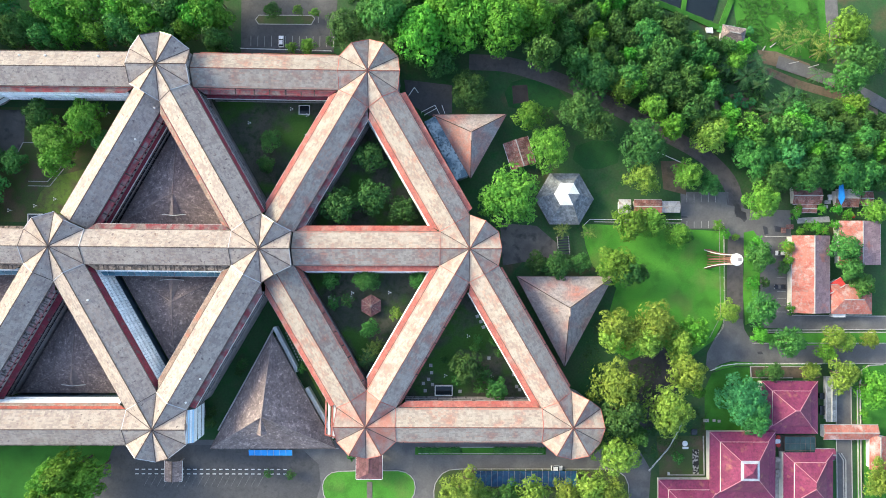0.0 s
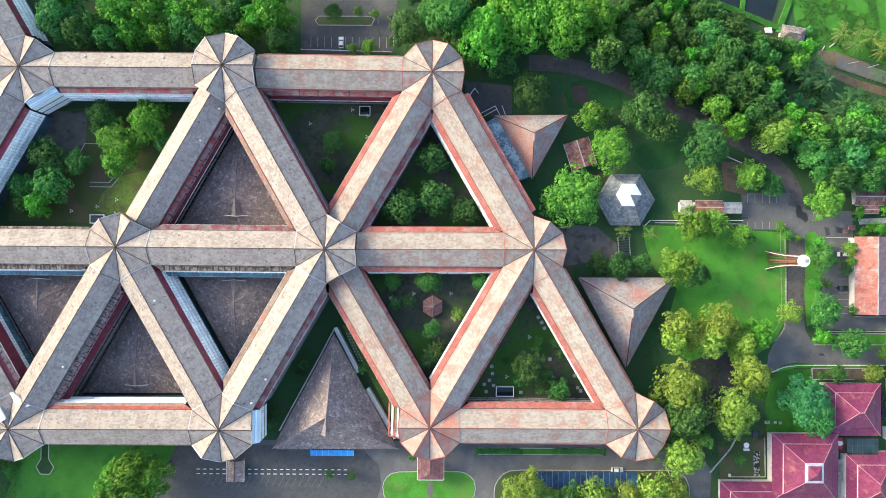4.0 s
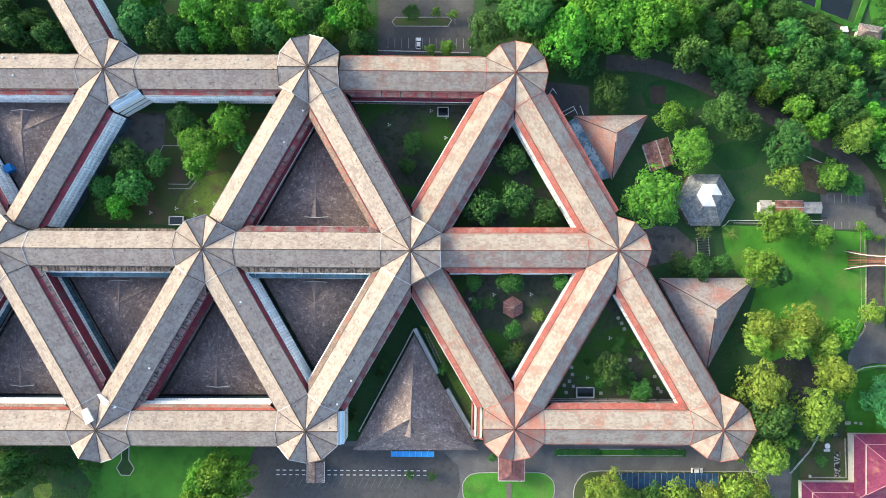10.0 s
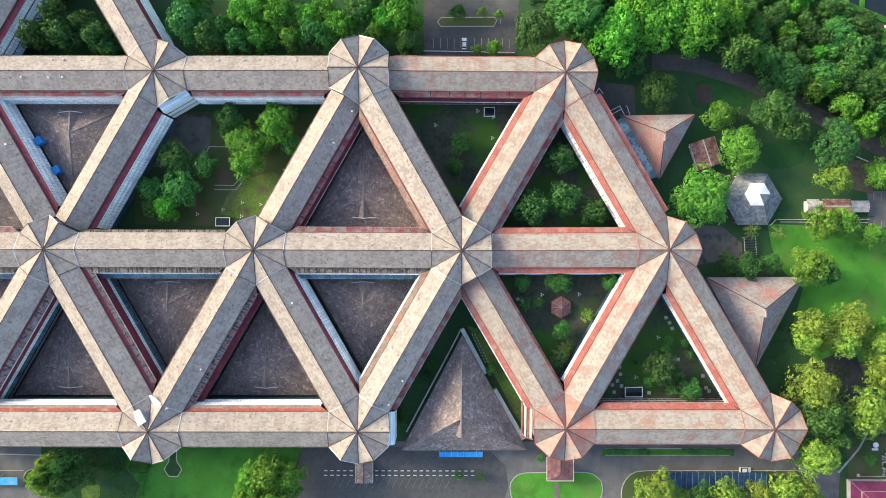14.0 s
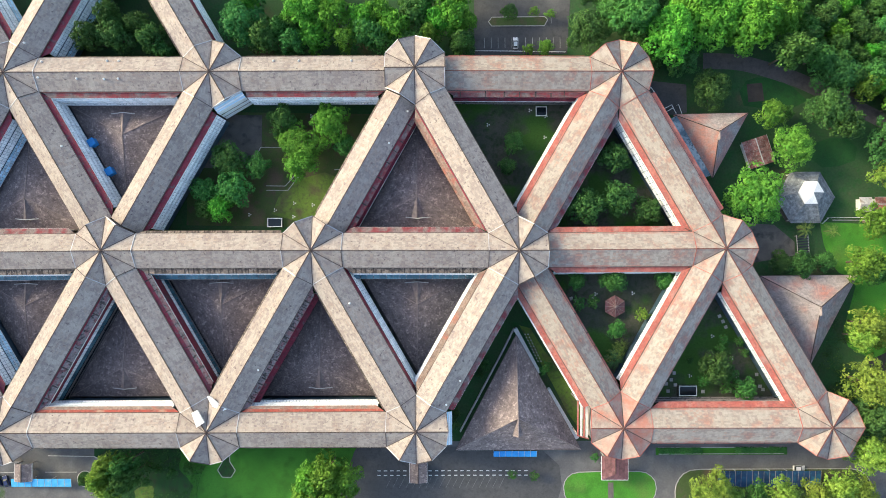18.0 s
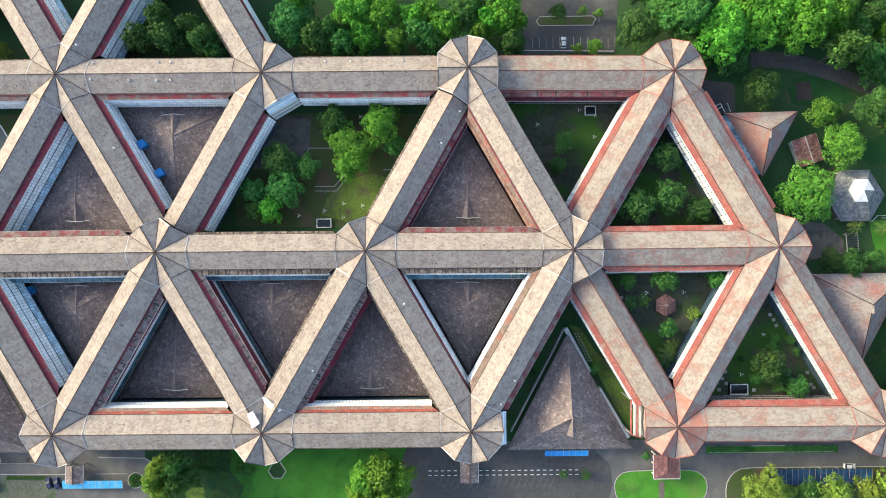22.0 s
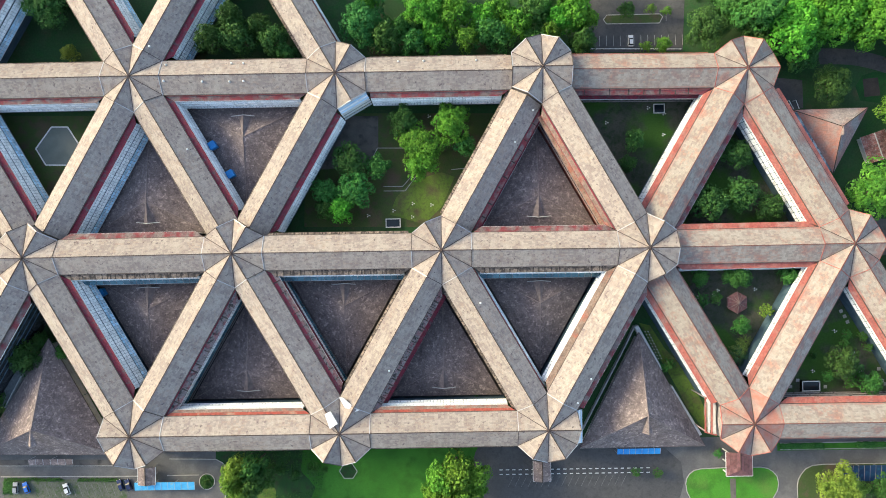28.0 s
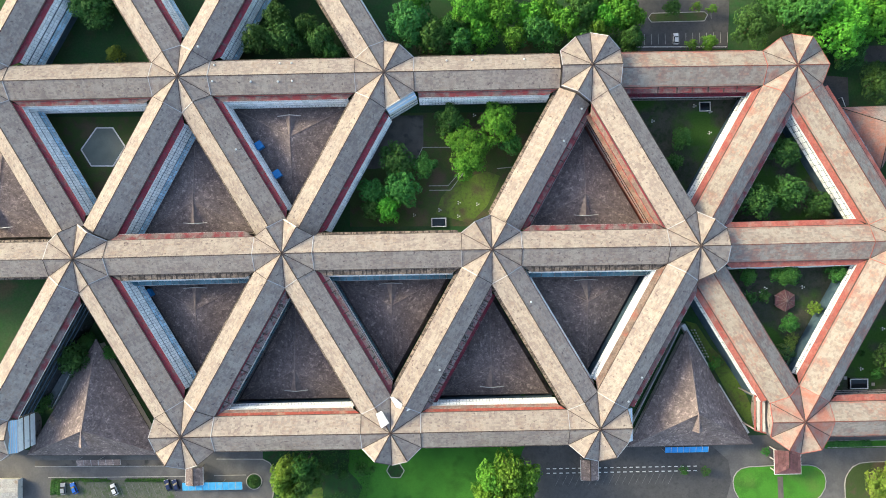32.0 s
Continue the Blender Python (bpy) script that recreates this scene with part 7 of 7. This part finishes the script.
# ---- canopies and porches ----
def canopy(name, x, y, lx, ly, z, bays, tilt, material, label):
    ob = thing(name, pose(x, y, ground_z(x, y)), label, "canopy")
    for k in range(bays):
        a, b = -lx / 2 + lx * k / bays, -lx / 2 + lx * (k + 1) / bays - 0.12
        part("roof_panel", Geo().plate([(a, -ly / 2, z - tilt), (b, -ly / 2, z - tilt), (b, ly / 2, z), (a, ly / 2, z)], 0.06).data(), material, ob)
        part("rafter", Geo().bar((b + 0.06, -ly / 2, z - tilt + 0.07), (b + 0.06, ly / 2, z + 0.07), 0.09, 0.12).data(), M_FLASH if material is not M_NAVY else M_WALLG, ob)
        if k % 3 == 0:
            part("post", Geo().bar((a + 0.1, ly / 2 - 0.2, -0.2), (a + 0.1, ly / 2 - 0.2, z - 0.1), 0.12, 0.12).data(), M_FLASH, ob)
            part("post", Geo().bar((a + 0.1, -ly / 2 + 0.2, -0.2), (a + 0.1, -ly / 2 + 0.2, z - tilt - 0.1), 0.12, 0.12).data(), M_FLASH, ob)
    return ob


canopy("carport", *(31.4, -85.5), 38.0, 6.0, 2.8, 18, 0.4, M_NAVY, "long dark blue carport with pale rafters")
canopy("awning", *(-63.1, -75.6), 16.0, 2.2, 4.4, 7, 0.5, M_BLUE, "bright blue awning over the hall entrance")
canopy("awning", *(-239.7, -86.3), 22.5, 3.0, 3.0, 9, 0.3, M_CYAN, "long bright blue walkway canopy")
canopy("awning", *(-281.7, -76.4), 16.5, 2.2, 4.0, 6, 0.4, M_HIP, "brown sheet awning along a hall eave")


def porch(x, y, lx, ly, z, material, label, hip=True):
    ob = thing("porch", pose(x, y, ground_z(x, y)), label, "porch")
    hx, hy = lx / 2, ly / 2
    top, tip = Vector((0, hy, z + 1.2)), Vector((0, -hy + (2.6 if hip else 0), z + 1.2))
    sl = [[(-hx, hy, z), (-hx, -hy, z), tip, top], [(hx, -hy, z), (hx, hy, z), top, tip]]
    for p in sl:
        s = part("roof_slope", Geo().plate(p, 0.12).data(), material, ob)
        stuff("roofing", sheets(Geo(), *p, 1.2, 1.2, 0.02, 3).data(), material, s)
    part("roof_end", Geo().plate([(-hx, -hy, z), (hx, -hy, z), tip], 0.12).data(), material, ob)
    part("ridge_cap", Geo().bar(top + Vector((0, 0, 0.12)), tip + Vector((0, 0, 0.12)), 0.25, 0.12).data(), M_RIDGE, ob)
    for a, b in (((-hx, hy), (-hx, -hy)), ((-hx, -hy), (hx, -hy)), ((hx, -hy), (hx, hy))):
        part("gutter", Geo().bar((*a, z + 0.02), (*b, z + 0.02), 0.3, 0.25).data(), M_MULL, ob)
    for sx in (-1, 1):
        for sy in (-0.9, 0.0, 0.9):
            part("post", Geo().bar((sx * hx * 0.8, sy * hy, -0.3), (sx * hx * 0.8, sy * hy, z), 0.35, 0.35).data(), M_WALL if hip else M_WALLG, ob)


porch(*(-26.6, -80.5), 9.6, 8.8, 5.0, M_GAZ, "hipped entrance porch with a faded red roof and white gutter")
porch(*(-99.0, -82.6), 6.4, 7.5, 3.4, M_HIP, "brown gabled porch below a roof hub", False)
porch(*(-246.2, -82.3), 6.4, 6.6, 3.3, M_HIP, "brown gabled porch below a roof hub", False)


# ---- garden trellis ----
def trellis(x, y, lx, ly):
    ob = thing("trellis", pose(x, y, ground_z(x, y), 0, 0, 4), "low dark garden trellis with pale edge rails", "trellis")
    for sx in (-1, 1):
        part("rail", Geo().bar((sx * lx / 2, -ly / 2, 1.6), (sx * lx / 2, ly / 2, 1.6), 0.3, 0.2).data(), M_KERB, ob)
        for sy in (-0.9, 0.9):
            part("post", Geo().bar((sx * lx / 2, sy * ly / 2, -0.2), (sx * lx / 2, sy * ly / 2, 1.5), 0.16, 0.16).data(), M_KERB, ob)
    for k in range(7):
        v = -ly / 2 + ly * (k + 0.5) / 7
        part("slat", Geo().bar((-lx / 2, v, 1.72), (lx / 2, v, 1.72), 0.5, 0.08).data(), M_DARKGL, ob)


trellis(45.6, 1.5, 4.2, 7.0)
drape("lawn", [(-146.0, 26.6), (-134.4, 29.6), (-129.5, 27.8), (-134.6, 16.5), (-141.4, 10.0), (-154.4, 13.9), (-151.9, 20.3)], 0.09, M_MOSS, "yellow-green mossy grass in a courtyard", "lawn")


# ---- walls, fences, paths ----
def low_wall(pts, w, h, material, label, category="wall"):
    g = Geo()
    for a, b in zip(pts, pts[1:]):
        g.bar((a[0], a[1], ground_z(*a) + h), (b[0], b[1], ground_z(*b) + h), w, h + 0.4)
    return tagged(part("wall", g.data(), material, None), label, category, "", "structure")


low_wall([(-62.6, -29.6), (-53.8, -46.1)], 1.5, 2.8, M_WHITE, "white flat-topped wall beside the entrance hall")
low_wall([(-50.4, -52.2), (-39.8, -70.5)], 1.5, 2.8, M_WHITE, "white flat-topped wall beside the entrance hall")
low_wall([(-62.9, -29.6), (-66.9, -37.5), (-83.3, -68.1)], 0.45, 2.0, M_WALL, "thin white wall beside the entrance hall")
low_wall([(-278.9, -40.3), (-275.2, -47.2)], 2.4, 3.0, M_TEAL, "grey-green walkway roof beside a hall", "canopy")
low_wall([(-271.2, -52.5), (-264.4, -66.0)], 2.6, 3.0, M_TEAL, "grey-green walkway roof beside a hall", "canopy")
low_wall([(-293.4, -42.3), (-301.2, -55.2)], 2.6, 3.0, M_SLATE, "grey flat walkway roof beside a hall", "canopy")
low_wall([(-291.9, -42.6), (-299.2, -56.2)], 0.3, 3.4, M_WHITE, "white parapet of a walkway roof")
low_wall([(-295.4, -42.3), (-303.6, -54.0)], 0.22, 3.4, M_WALL, "thin pale parapet of a walkway roof")
low_wall([(-300.2, -40.0), (-305.5, -49.4)], 2.0, 3.0, M_WALL, "pale flat walkway roof beside a wing", "canopy")


def fence(pts, label, h=1.2, gap=2.4, material=None):
    """Posts and two rails along a line."""
    ob = thing("fence", pose(0, 0, 0), label, "fence", "fences")
    line = [Vector(p) for p in pts]
    for a, b in zip(line, line[1:]):
        n = max(1, round((b - a).length / gap))
        for k in range(n + 1):
            p = a.lerp(b, k / n)
            z = ground_z(p.x, p.y)
            part("post", Geo().bar((p.x, p.y, z - 0.2), (p.x, p.y, z + h), 0.11, 0.11).data(), material or M_WHITE, ob)
        for hh in (h, h * 0.5):
            part("rail", Geo().bar((a.x, a.y, ground_z(a.x, a.y) + hh), (b.x, b.y, ground_z(b.x, b.y) + hh), 0.11, 0.08).data(), material or M_WHITE, ob)


fence([(106.7, 10.4), (106.9, -7.9), (107.0, -25.1), (106.1, -29.4), (103.1, -33.7)], "weathered rail fence beside the lawn and drive", material=M_KERB)
fence([(53.4, 9.2), (55.7, 11.4), (90.7, 11.6)], "white rail fence along the lawn's edge")
fence([(78.1, -83.1), (85.6, -74.5), (90.9, -64.9)], "white rail fence beside a garden path")
fence([(82.4, -86.3), (100.3, -86.3), (100.2, -70.2)], "pale rail fence round a small garden")
fence([(101.6, -45.5), (106.0, -43.6), (111.4, -42.9), (143.8, -42.8)], "white rail fence beside the road")
fence([(-77.1, 75.6), (-42.8, 74.9)], "white rail fence between car park and building")
fence([(81.9, 37.2), (90.6, 33.4)], "white rail fence beside the drive")
kerb_line("path_edge", [(105.4, 10.4), (105.7, -25.1), (101.6, -33.1)], None, 0.18, 0.12, M_WALLG)
for pts in ([(57.7, 10.6), (90.7, 10.3)], [(-158.7, 39.3), (-147.7, 39.1)], [(-158.7, 39.3), (-162.0, 32.9)], [(-156.6, 24.6), (-149.3, 24.5), (-144.2, 30.2)], [(-156.6, 22.9), (-148.4, 22.8), (-143.2, 29.5)], [(-130.7, 30.6), (-124.3, 31.1)], [(-84.0, -75.4), (-38.7, -75.2)], [(-8.8, -77.1), (38.3, -77.0)], [(-8.9, -74.7), (38.3, -74.6)]):
    kerb_line("path_edge", pts, None, 0.3, 0.18)
kerb_line("kerb", [(-44.6, -89.3), (-44.2, -87.4), (-43.1, -85.7), (-41.4, -84.4), (-38.7, -83.8), (-30.1, -83.5), (-16.3, -83.5), (-13.5, -84.1), (-11.6, -85.4), (-10.3, -87.1), (-9.8, -89.7), (-10.2, -92.2), (-11.9, -95.0), (-17.3, -99.3), (-38.6, -99.3), (-42.9, -95.0), (-44.2, -92.3)], None, 0.3, 0.24, None, True)
drape("path", [(-28.0, -87.6), (-25.9, -87.6), (-25.8, -99.3), (-27.9, -99.3)], 0.24, M_PAVE, "narrow paved path across the lawn island", "path")
ISLAND = [(-2.8, -90.9), (-2.4, -88.6), (-1.3, -86.5), (0.4, -84.5), (3.0, -83.2), (7.2, -82.8), (63.0, -82.7), (66.6, -83.5), (69.2, -85.5), (70.5, -88.5), (71.0, -99.2), (-2.7, -99.2)]
drape("planting_island", ISLAND, 0.14, M_GRASSD, "kerbed island of grass and shrubs with a carport", "lawn")
kerb_line("kerb", ISLAND, None, 0.3, 0.22, None, True)
kerb_line("kerb", [(-239.0, -77.1), (-221.5, -77.5), (-218.9, -78.9), (-217.5, -81.1), (-216.9, -83.5), (-218.0, -92.2), (-218.3, -108.0)], None, 0.35, 0.24)
RING = [(-224.9 + 2.9 * math.cos(k * math.pi / 9), -85.8 + 2.9 * math.sin(k * math.pi / 9)) for k in range(18)]
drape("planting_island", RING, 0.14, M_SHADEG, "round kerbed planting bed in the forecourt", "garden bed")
kerb_line("kerb", RING, None, 0.3, 0.24, None, True)
scatter("hedge", [(-224.9 + 2.5 * math.cos(k * math.pi / 6), -85.8 + 2.5 * math.sin(k * math.pi / 6)) for k in range(12)], 260, 0.5, LEAF["D"], "round dark green clipped shrub bed", 12)
drape("pavement", [(-308.0, -76.4), (-249.0, -77.2), (-249.0, -79.4), (-308.0, -78.6)], 0.12, M_PAVE, "narrow paved strip along a hall", "pavement")
kerb_line("kerb", [(-308.0, -78.7), (-249.0, -79.5)], None, 0.25, 0.22)
kerb_line("kerb", [(-303.0, -82.9), (-250.5, -83.4)], None, 0.3, 0.24)
kerb_line("kerb", [(-240.0, -83.3), (-228.0, -83.3)], None, 0.3, 0.24)
drape("planting_strip", [(-9.9, -74.7), (39.3, -74.6), (39.3, -77.4), (-9.9, -77.5)], 0.1, M_LAWN, "narrow planted strip along the building", "lawn")
scatter("hedge", [(-301.9, -83.4), (-257.6, -84.2), (-257.6, -85.2), (-301.9, -84.4)], 700, 0.5, LEAF["G"], "low green hedge beside the parking bays", 9)
scatter("hedge", [(-301.9, -84.4), (-298.2, -84.5), (-298.3, -89.2), (-302.0, -89.2)], 260, 0.6, LEAF["D"], "low green hedge beside the parking bays", 10)
scatter("undergrowth", [(-217.2, -74.0), (-179.6, -74.2), (-184.5, -110.0), (-216.4, -109.4)], 1500, 0.5, LEAF["D"], "sparse dark shrubs over the shade-toned bed", 11)
scatter("hedge", [(-9.5, -75.0), (38.9, -74.8), (38.9, -76.5), (-9.5, -76.7)], 1500, 0.7, LEAF["G"], "low clipped green hedge along the building", 8)
drape("planting_island", [(-70.5, 88.6), (-50.4, 88.7), (-49.2, 87.6), (-50.5, 85.2), (-70.6, 85.2), (-71.8, 86.9)], 0.12, M_GRASSD, "kerbed planting island in the car park", "lawn")
kerb_line("kerb", [(-70.5, 88.6), (-50.4, 88.7), (-49.2, 87.6), (-50.5, 85.2), (-70.6, 85.2), (-71.8, 86.9)], None, 0.3, 0.22, None, True)
drape("paved_yard", [(-186.1, 52.0), (-158.2, 51.5), (-158.4, 39.3), (-162.4, 32.9), (-177.9, 31.5), (-186.5, 31.6)], 0.08, M_PAVE, "dark paved courtyard yard", "paving")
drape("paved_yard", [(21.7, 9.9), (35.7, 8.9), (43.3, 2.5), (43.3, -2.8), (22.9, -6.2)], 0.08, M_PAVE, "brown paved yard beside a hub", "paving")
# Darker asphalt here stands in for shade from the north wood
drape("service_yard", [(-15.0, 64.4), (3.2, 62.4), (3.3, 51.7), (-5.3, 50.5), (-13.9, 55.8)], 0.08, M_ASPHD, "dark asphalt service yard", "paving")
drape("forest_path", [(70.4, -42.4), (84.4, -35.9), (89.8, -50.9), (79.1, -68.1), (71.5, -68.1)], 0.08, M_SHADEPATH, "path between trees, toned dark for their shade", "path")
M_BED = mat("dark_garden_soil", ((0.05, 0.042, 0.038), (0.07, 0.058, 0.05)), 0.3, 0.95)
# Grass green lowered in colour for shadows of trees and wings on it
M_GRASSK = mat("shade_toned_lawn", ((0.014, 0.07, 0.018), (0.02, 0.095, 0.02), (0.016, 0.06, 0.018)), 0.1, 0.9, fine=3.0, bump=0.4)
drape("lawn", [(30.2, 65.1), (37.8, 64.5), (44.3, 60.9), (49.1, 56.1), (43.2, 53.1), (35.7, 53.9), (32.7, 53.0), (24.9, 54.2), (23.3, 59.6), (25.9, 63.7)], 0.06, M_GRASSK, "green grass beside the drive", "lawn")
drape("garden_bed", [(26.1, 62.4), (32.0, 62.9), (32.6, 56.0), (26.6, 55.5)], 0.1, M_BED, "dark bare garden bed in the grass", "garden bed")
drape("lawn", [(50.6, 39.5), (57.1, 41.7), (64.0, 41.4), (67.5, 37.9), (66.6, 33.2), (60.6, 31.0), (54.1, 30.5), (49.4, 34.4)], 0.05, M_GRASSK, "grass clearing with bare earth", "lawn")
drape("lawn", [(103.2, -44.4), (109.2, -42.5), (143.8, -42.3), (143.8, -43.6), (111.4, -43.8), (103.8, -45.7)], 0.06, M_GRASS, "narrow grass verge", "lawn")
drape("garden_bed", [(117.2, -44.2), (143.4, -44.1), (143.4, -48.2), (117.2, -48.2)], 0.09, M_EARTH, "brown planted bed behind a low wall", "garden bed")
drape("lawn", [(121.1, -31.7), (154.6, -31.1), (198.1, -30.9), (198.1, -34.6), (141.6, -35.9), (128.6, -36.4), (121.1, -34.3), (117.8, -30.4)], 0.13, M_GRASS, "green verge with trees beside the road", "lawn")
drape("lawn", [(114.7, 6.8), (118.4, 7.7), (120.8, 4.3), (121.0, -7.8), (119.9, -18.6), (117.8, -27.2), (115.2, -28.3), (114.3, -16.4), (114.7, -5.7)], 0.1, M_GRASS, "green strip between drive and car park", "lawn")
drape("lane", [(121.0, -24.6), (198.1, -25.1), (198.1, -29.4), (133.0, -29.7), (121.1, -29.3)], 0.08, M_ASPH, "grey lane below the salmon-roofed house", "road")
drape("lawn", [(158.6, -46.4), (160.1, -43.8), (164.4, -43.1), (198.1, -43.0), (198.2, -110.8), (160.4, -110.8), (159.9, -67.9)], 0.12, M_LAWN, "green garden beyond the side road", "lawn")
drape("lawn", [(157.3, -52.8), (158.4, -52.8), (158.9, -110.8), (157.4, -110.8)], 0.12, M_GRASS, "narrow green verge of the side road", "lawn")
M_WET = mat("wet_asphalt_patch", ((0.03, 0.03, 0.034), (0.045, 0.045, 0.05)), 0.5, 0.35, spec=0.5)
for pts in ([(111.4, 17.1), (112.5, 18.0), (113.6, 16.7), (113.8, 15.0), (115.5, 14.6), (116.0, 12.0), (114.9, 10.7), (113.6, 12.4), (111.9, 12.8), (111.2, 15.0)], [(90.7, 12.9), (93.0, 12.9), (93.3, 12.3), (90.9, 12.3)], [(119.6, -38.4), (121.3, -38.3), (122.2, -39.4), (120.0, -39.4)], [(122.0, 9.4), (123.8, 9.0), (124.2, 6.4), (122.7, 6.0)], [(126.4, 9.5), (129.0, 9.1), (129.4, 6.9), (126.8, 7.3)]):
    drape("wet_patch", pts, 0.115, M_WET, "dark wet patch on worn asphalt", "puddle")
drape("paving", [(135.0, 12.5), (148.1, 13.3), (148.5, 11.1), (135.5, 10.4)], 0.09, M_KERB, "pale paved yard behind the shacks", "paving")
for pts in ([(123.2, -30.2), (198.1, -29.4)], [(123.2, -31.0), (198.1, -30.7)], [(133.0, -24.5), (198.1, -24.9)], [(117.0, -44.0), (143.8, -43.9)], [(117.0, -44.0), (117.2, -48.2), (133.0, -48.2)], [(122.7, 5.4), (132.7, 5.4)], [(157.7, -52.8), (157.8, -94.1)], [(158.8, -52.8), (158.9, -110.8)], [(158.6, -52.8), (159.4, -45.3), (162.3, -43.4), (167.7, -43.1)], [(85.2, -84.8), (99.2, -84.8), (98.9, -70.2)], [(150.4, -76.5), (152.1, -79.1), (152.2, -110.8)], [(151.3, -76.5), (153.0, -79.1), (153.0, -110.8)]):
    kerb_line("path_edge", pts, None, 0.34, 0.4)
HEXC = [(-283.1, 49.5), (-276.9, 49.4), (-272.2, 42.0), (-276.9, 34.8), (-285.3, 35.0), (-289.1, 41.3)]
drape("sports_court", HEXC, 0.12, mat("grey_green_court", ((0.17, 0.2, 0.18), (0.2, 0.23, 0.21)), 0.3, 0.9), "grey-green hexagonal court with a white border", "court")
kerb_line("court_border", HEXC, None, 0.5, 0.2, M_WHITE, True)
KEY = [(-173.0, -73.5), (-173.0, -79.6), (-174.8, -82.7), (-173.1, -85.3), (-169.7, -85.4), (-168.1, -82.8), (-170.2, -79.6), (-170.2, -73.5)]
kerb_line("path_edge", KEY, None, 0.3, 0.2)
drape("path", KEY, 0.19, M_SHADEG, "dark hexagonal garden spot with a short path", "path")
flat_sheet("roof_terrace", [(-7.1, 46.9), (-3.1, 49.0), (9.3, 27.1), (4.9, 25.4)], 6.0, 6.5, mat("blue_waterproofing", ((0.10, 0.16, 0.2), (0.32, 0.4, 0.43), (0.03, 0.05, 0.07)), 0.25, 0.5, contrast=(0.42, 0.58)), "flat roof terrace with stained blue waterproofing", "roof terrace")
pr = thing("pipe_rack", pose(0, 0, 0), "white pipework on a dark service yard", "pipework")
PIPE = [(-13.2, 57.7), (-11.0, 60.9), (-9.5, 58.8)], [(-8.4, 51.5), (-3.2, 54.2), (-1.5, 50.9)], [(-7.3, 50.4), (-2.7, 53.0)], [(-0.6, 54.3), (0.6, 50.9)]
for pts in PIPE:
    for a, b in zip(pts, pts[1:]):
        part("pipe", Geo().bar((*a, 1.4), (*b, 1.4), 0.22, 0.2).data(), M_WHITE, pr)
        part("support", Geo().bar((*a, -1.5), (*a, 1.3), 0.14, 0.14).data(), M_FLASH, pr)

fr = thing("stair_screen", pose(0, 0, 0), "white screen strips in a red frame beside a hub", "screen")
for a, b, m, w in (([(-40.2, -54.8)], [(-40.4, -66.9)], M_WALL, 0.8), ([(-38.3, -54.8)], [(-38.4, -67.3)], M_WALL, 0.8), ([(-39.1, -54.4)], [(-39.4, -67.3)], M_LEDGE_R, 0.5), ([(-41.4, -54.4)], [(-41.6, -66.5)], M_LEDGE_R, 0.5), ([(-41.6, -54.4)], [(-37.3, -54.4)], M_LEDGE_R, 0.5), ([(-41.8, -66.5)], [(-37.6, -67.7)], M_LEDGE_R, 0.5)):
    part("strip" if m is M_WALL else "frame_bar", Geo().bar((*a[0], 13.0), (*b[0], 13.0), w, 0.3).data(), m, fr)
for p in ((-41.4, -54.4), (-41.6, -66.5)):
    part("post", Geo().bar((*p, 0.0), (*p, 12.8), 0.4, 0.4).data(), M_WALLG, fr)


# Simple posts added in place of a dotted row taken for motorbikes
def bollard():
    ob = thing("bollard", pose(0, 0, 0), "short grey post in place of a parked motorbike", "bollard", "bollards beside the hall")
    ring = [(math.cos(k * 0.785), math.sin(k * 0.785)) for k in range(8)]
    part("post", ([(0.22 * x, 0.22 * y, -0.2) for x, y in ring] + [(0.18 * x, 0.18 * y, 0.75) for x, y in ring], [(k, (k + 1) % 8, (k + 1) % 8 + 8, k + 8) for k in range(8)]), M_KERB, ob)
    part("cap", ([(0.24 * x, 0.24 * y, 0.72) for x, y in ring] + [(0, 0, 0.9)], [(k, (k + 1) % 8, 8) for k in range(8)] + [tuple(range(7, -1, -1))]), M_WHITE, ob)
    return ob


BX0, BY0 = (-58.7, -32.0)
BX1, BY1 = (-53.9, -42.1)
repeat(bollard(), [(BX0 + (BX1 - BX0) * k / 9, BY0 + (BY1 - BY0) * k / 9) for k in range(10)] + [(BX0 + 1.1 + (BX1 - BX0) * k / 9, BY0 + (BY1 - BY0) * k / 9) for k in range(10)])
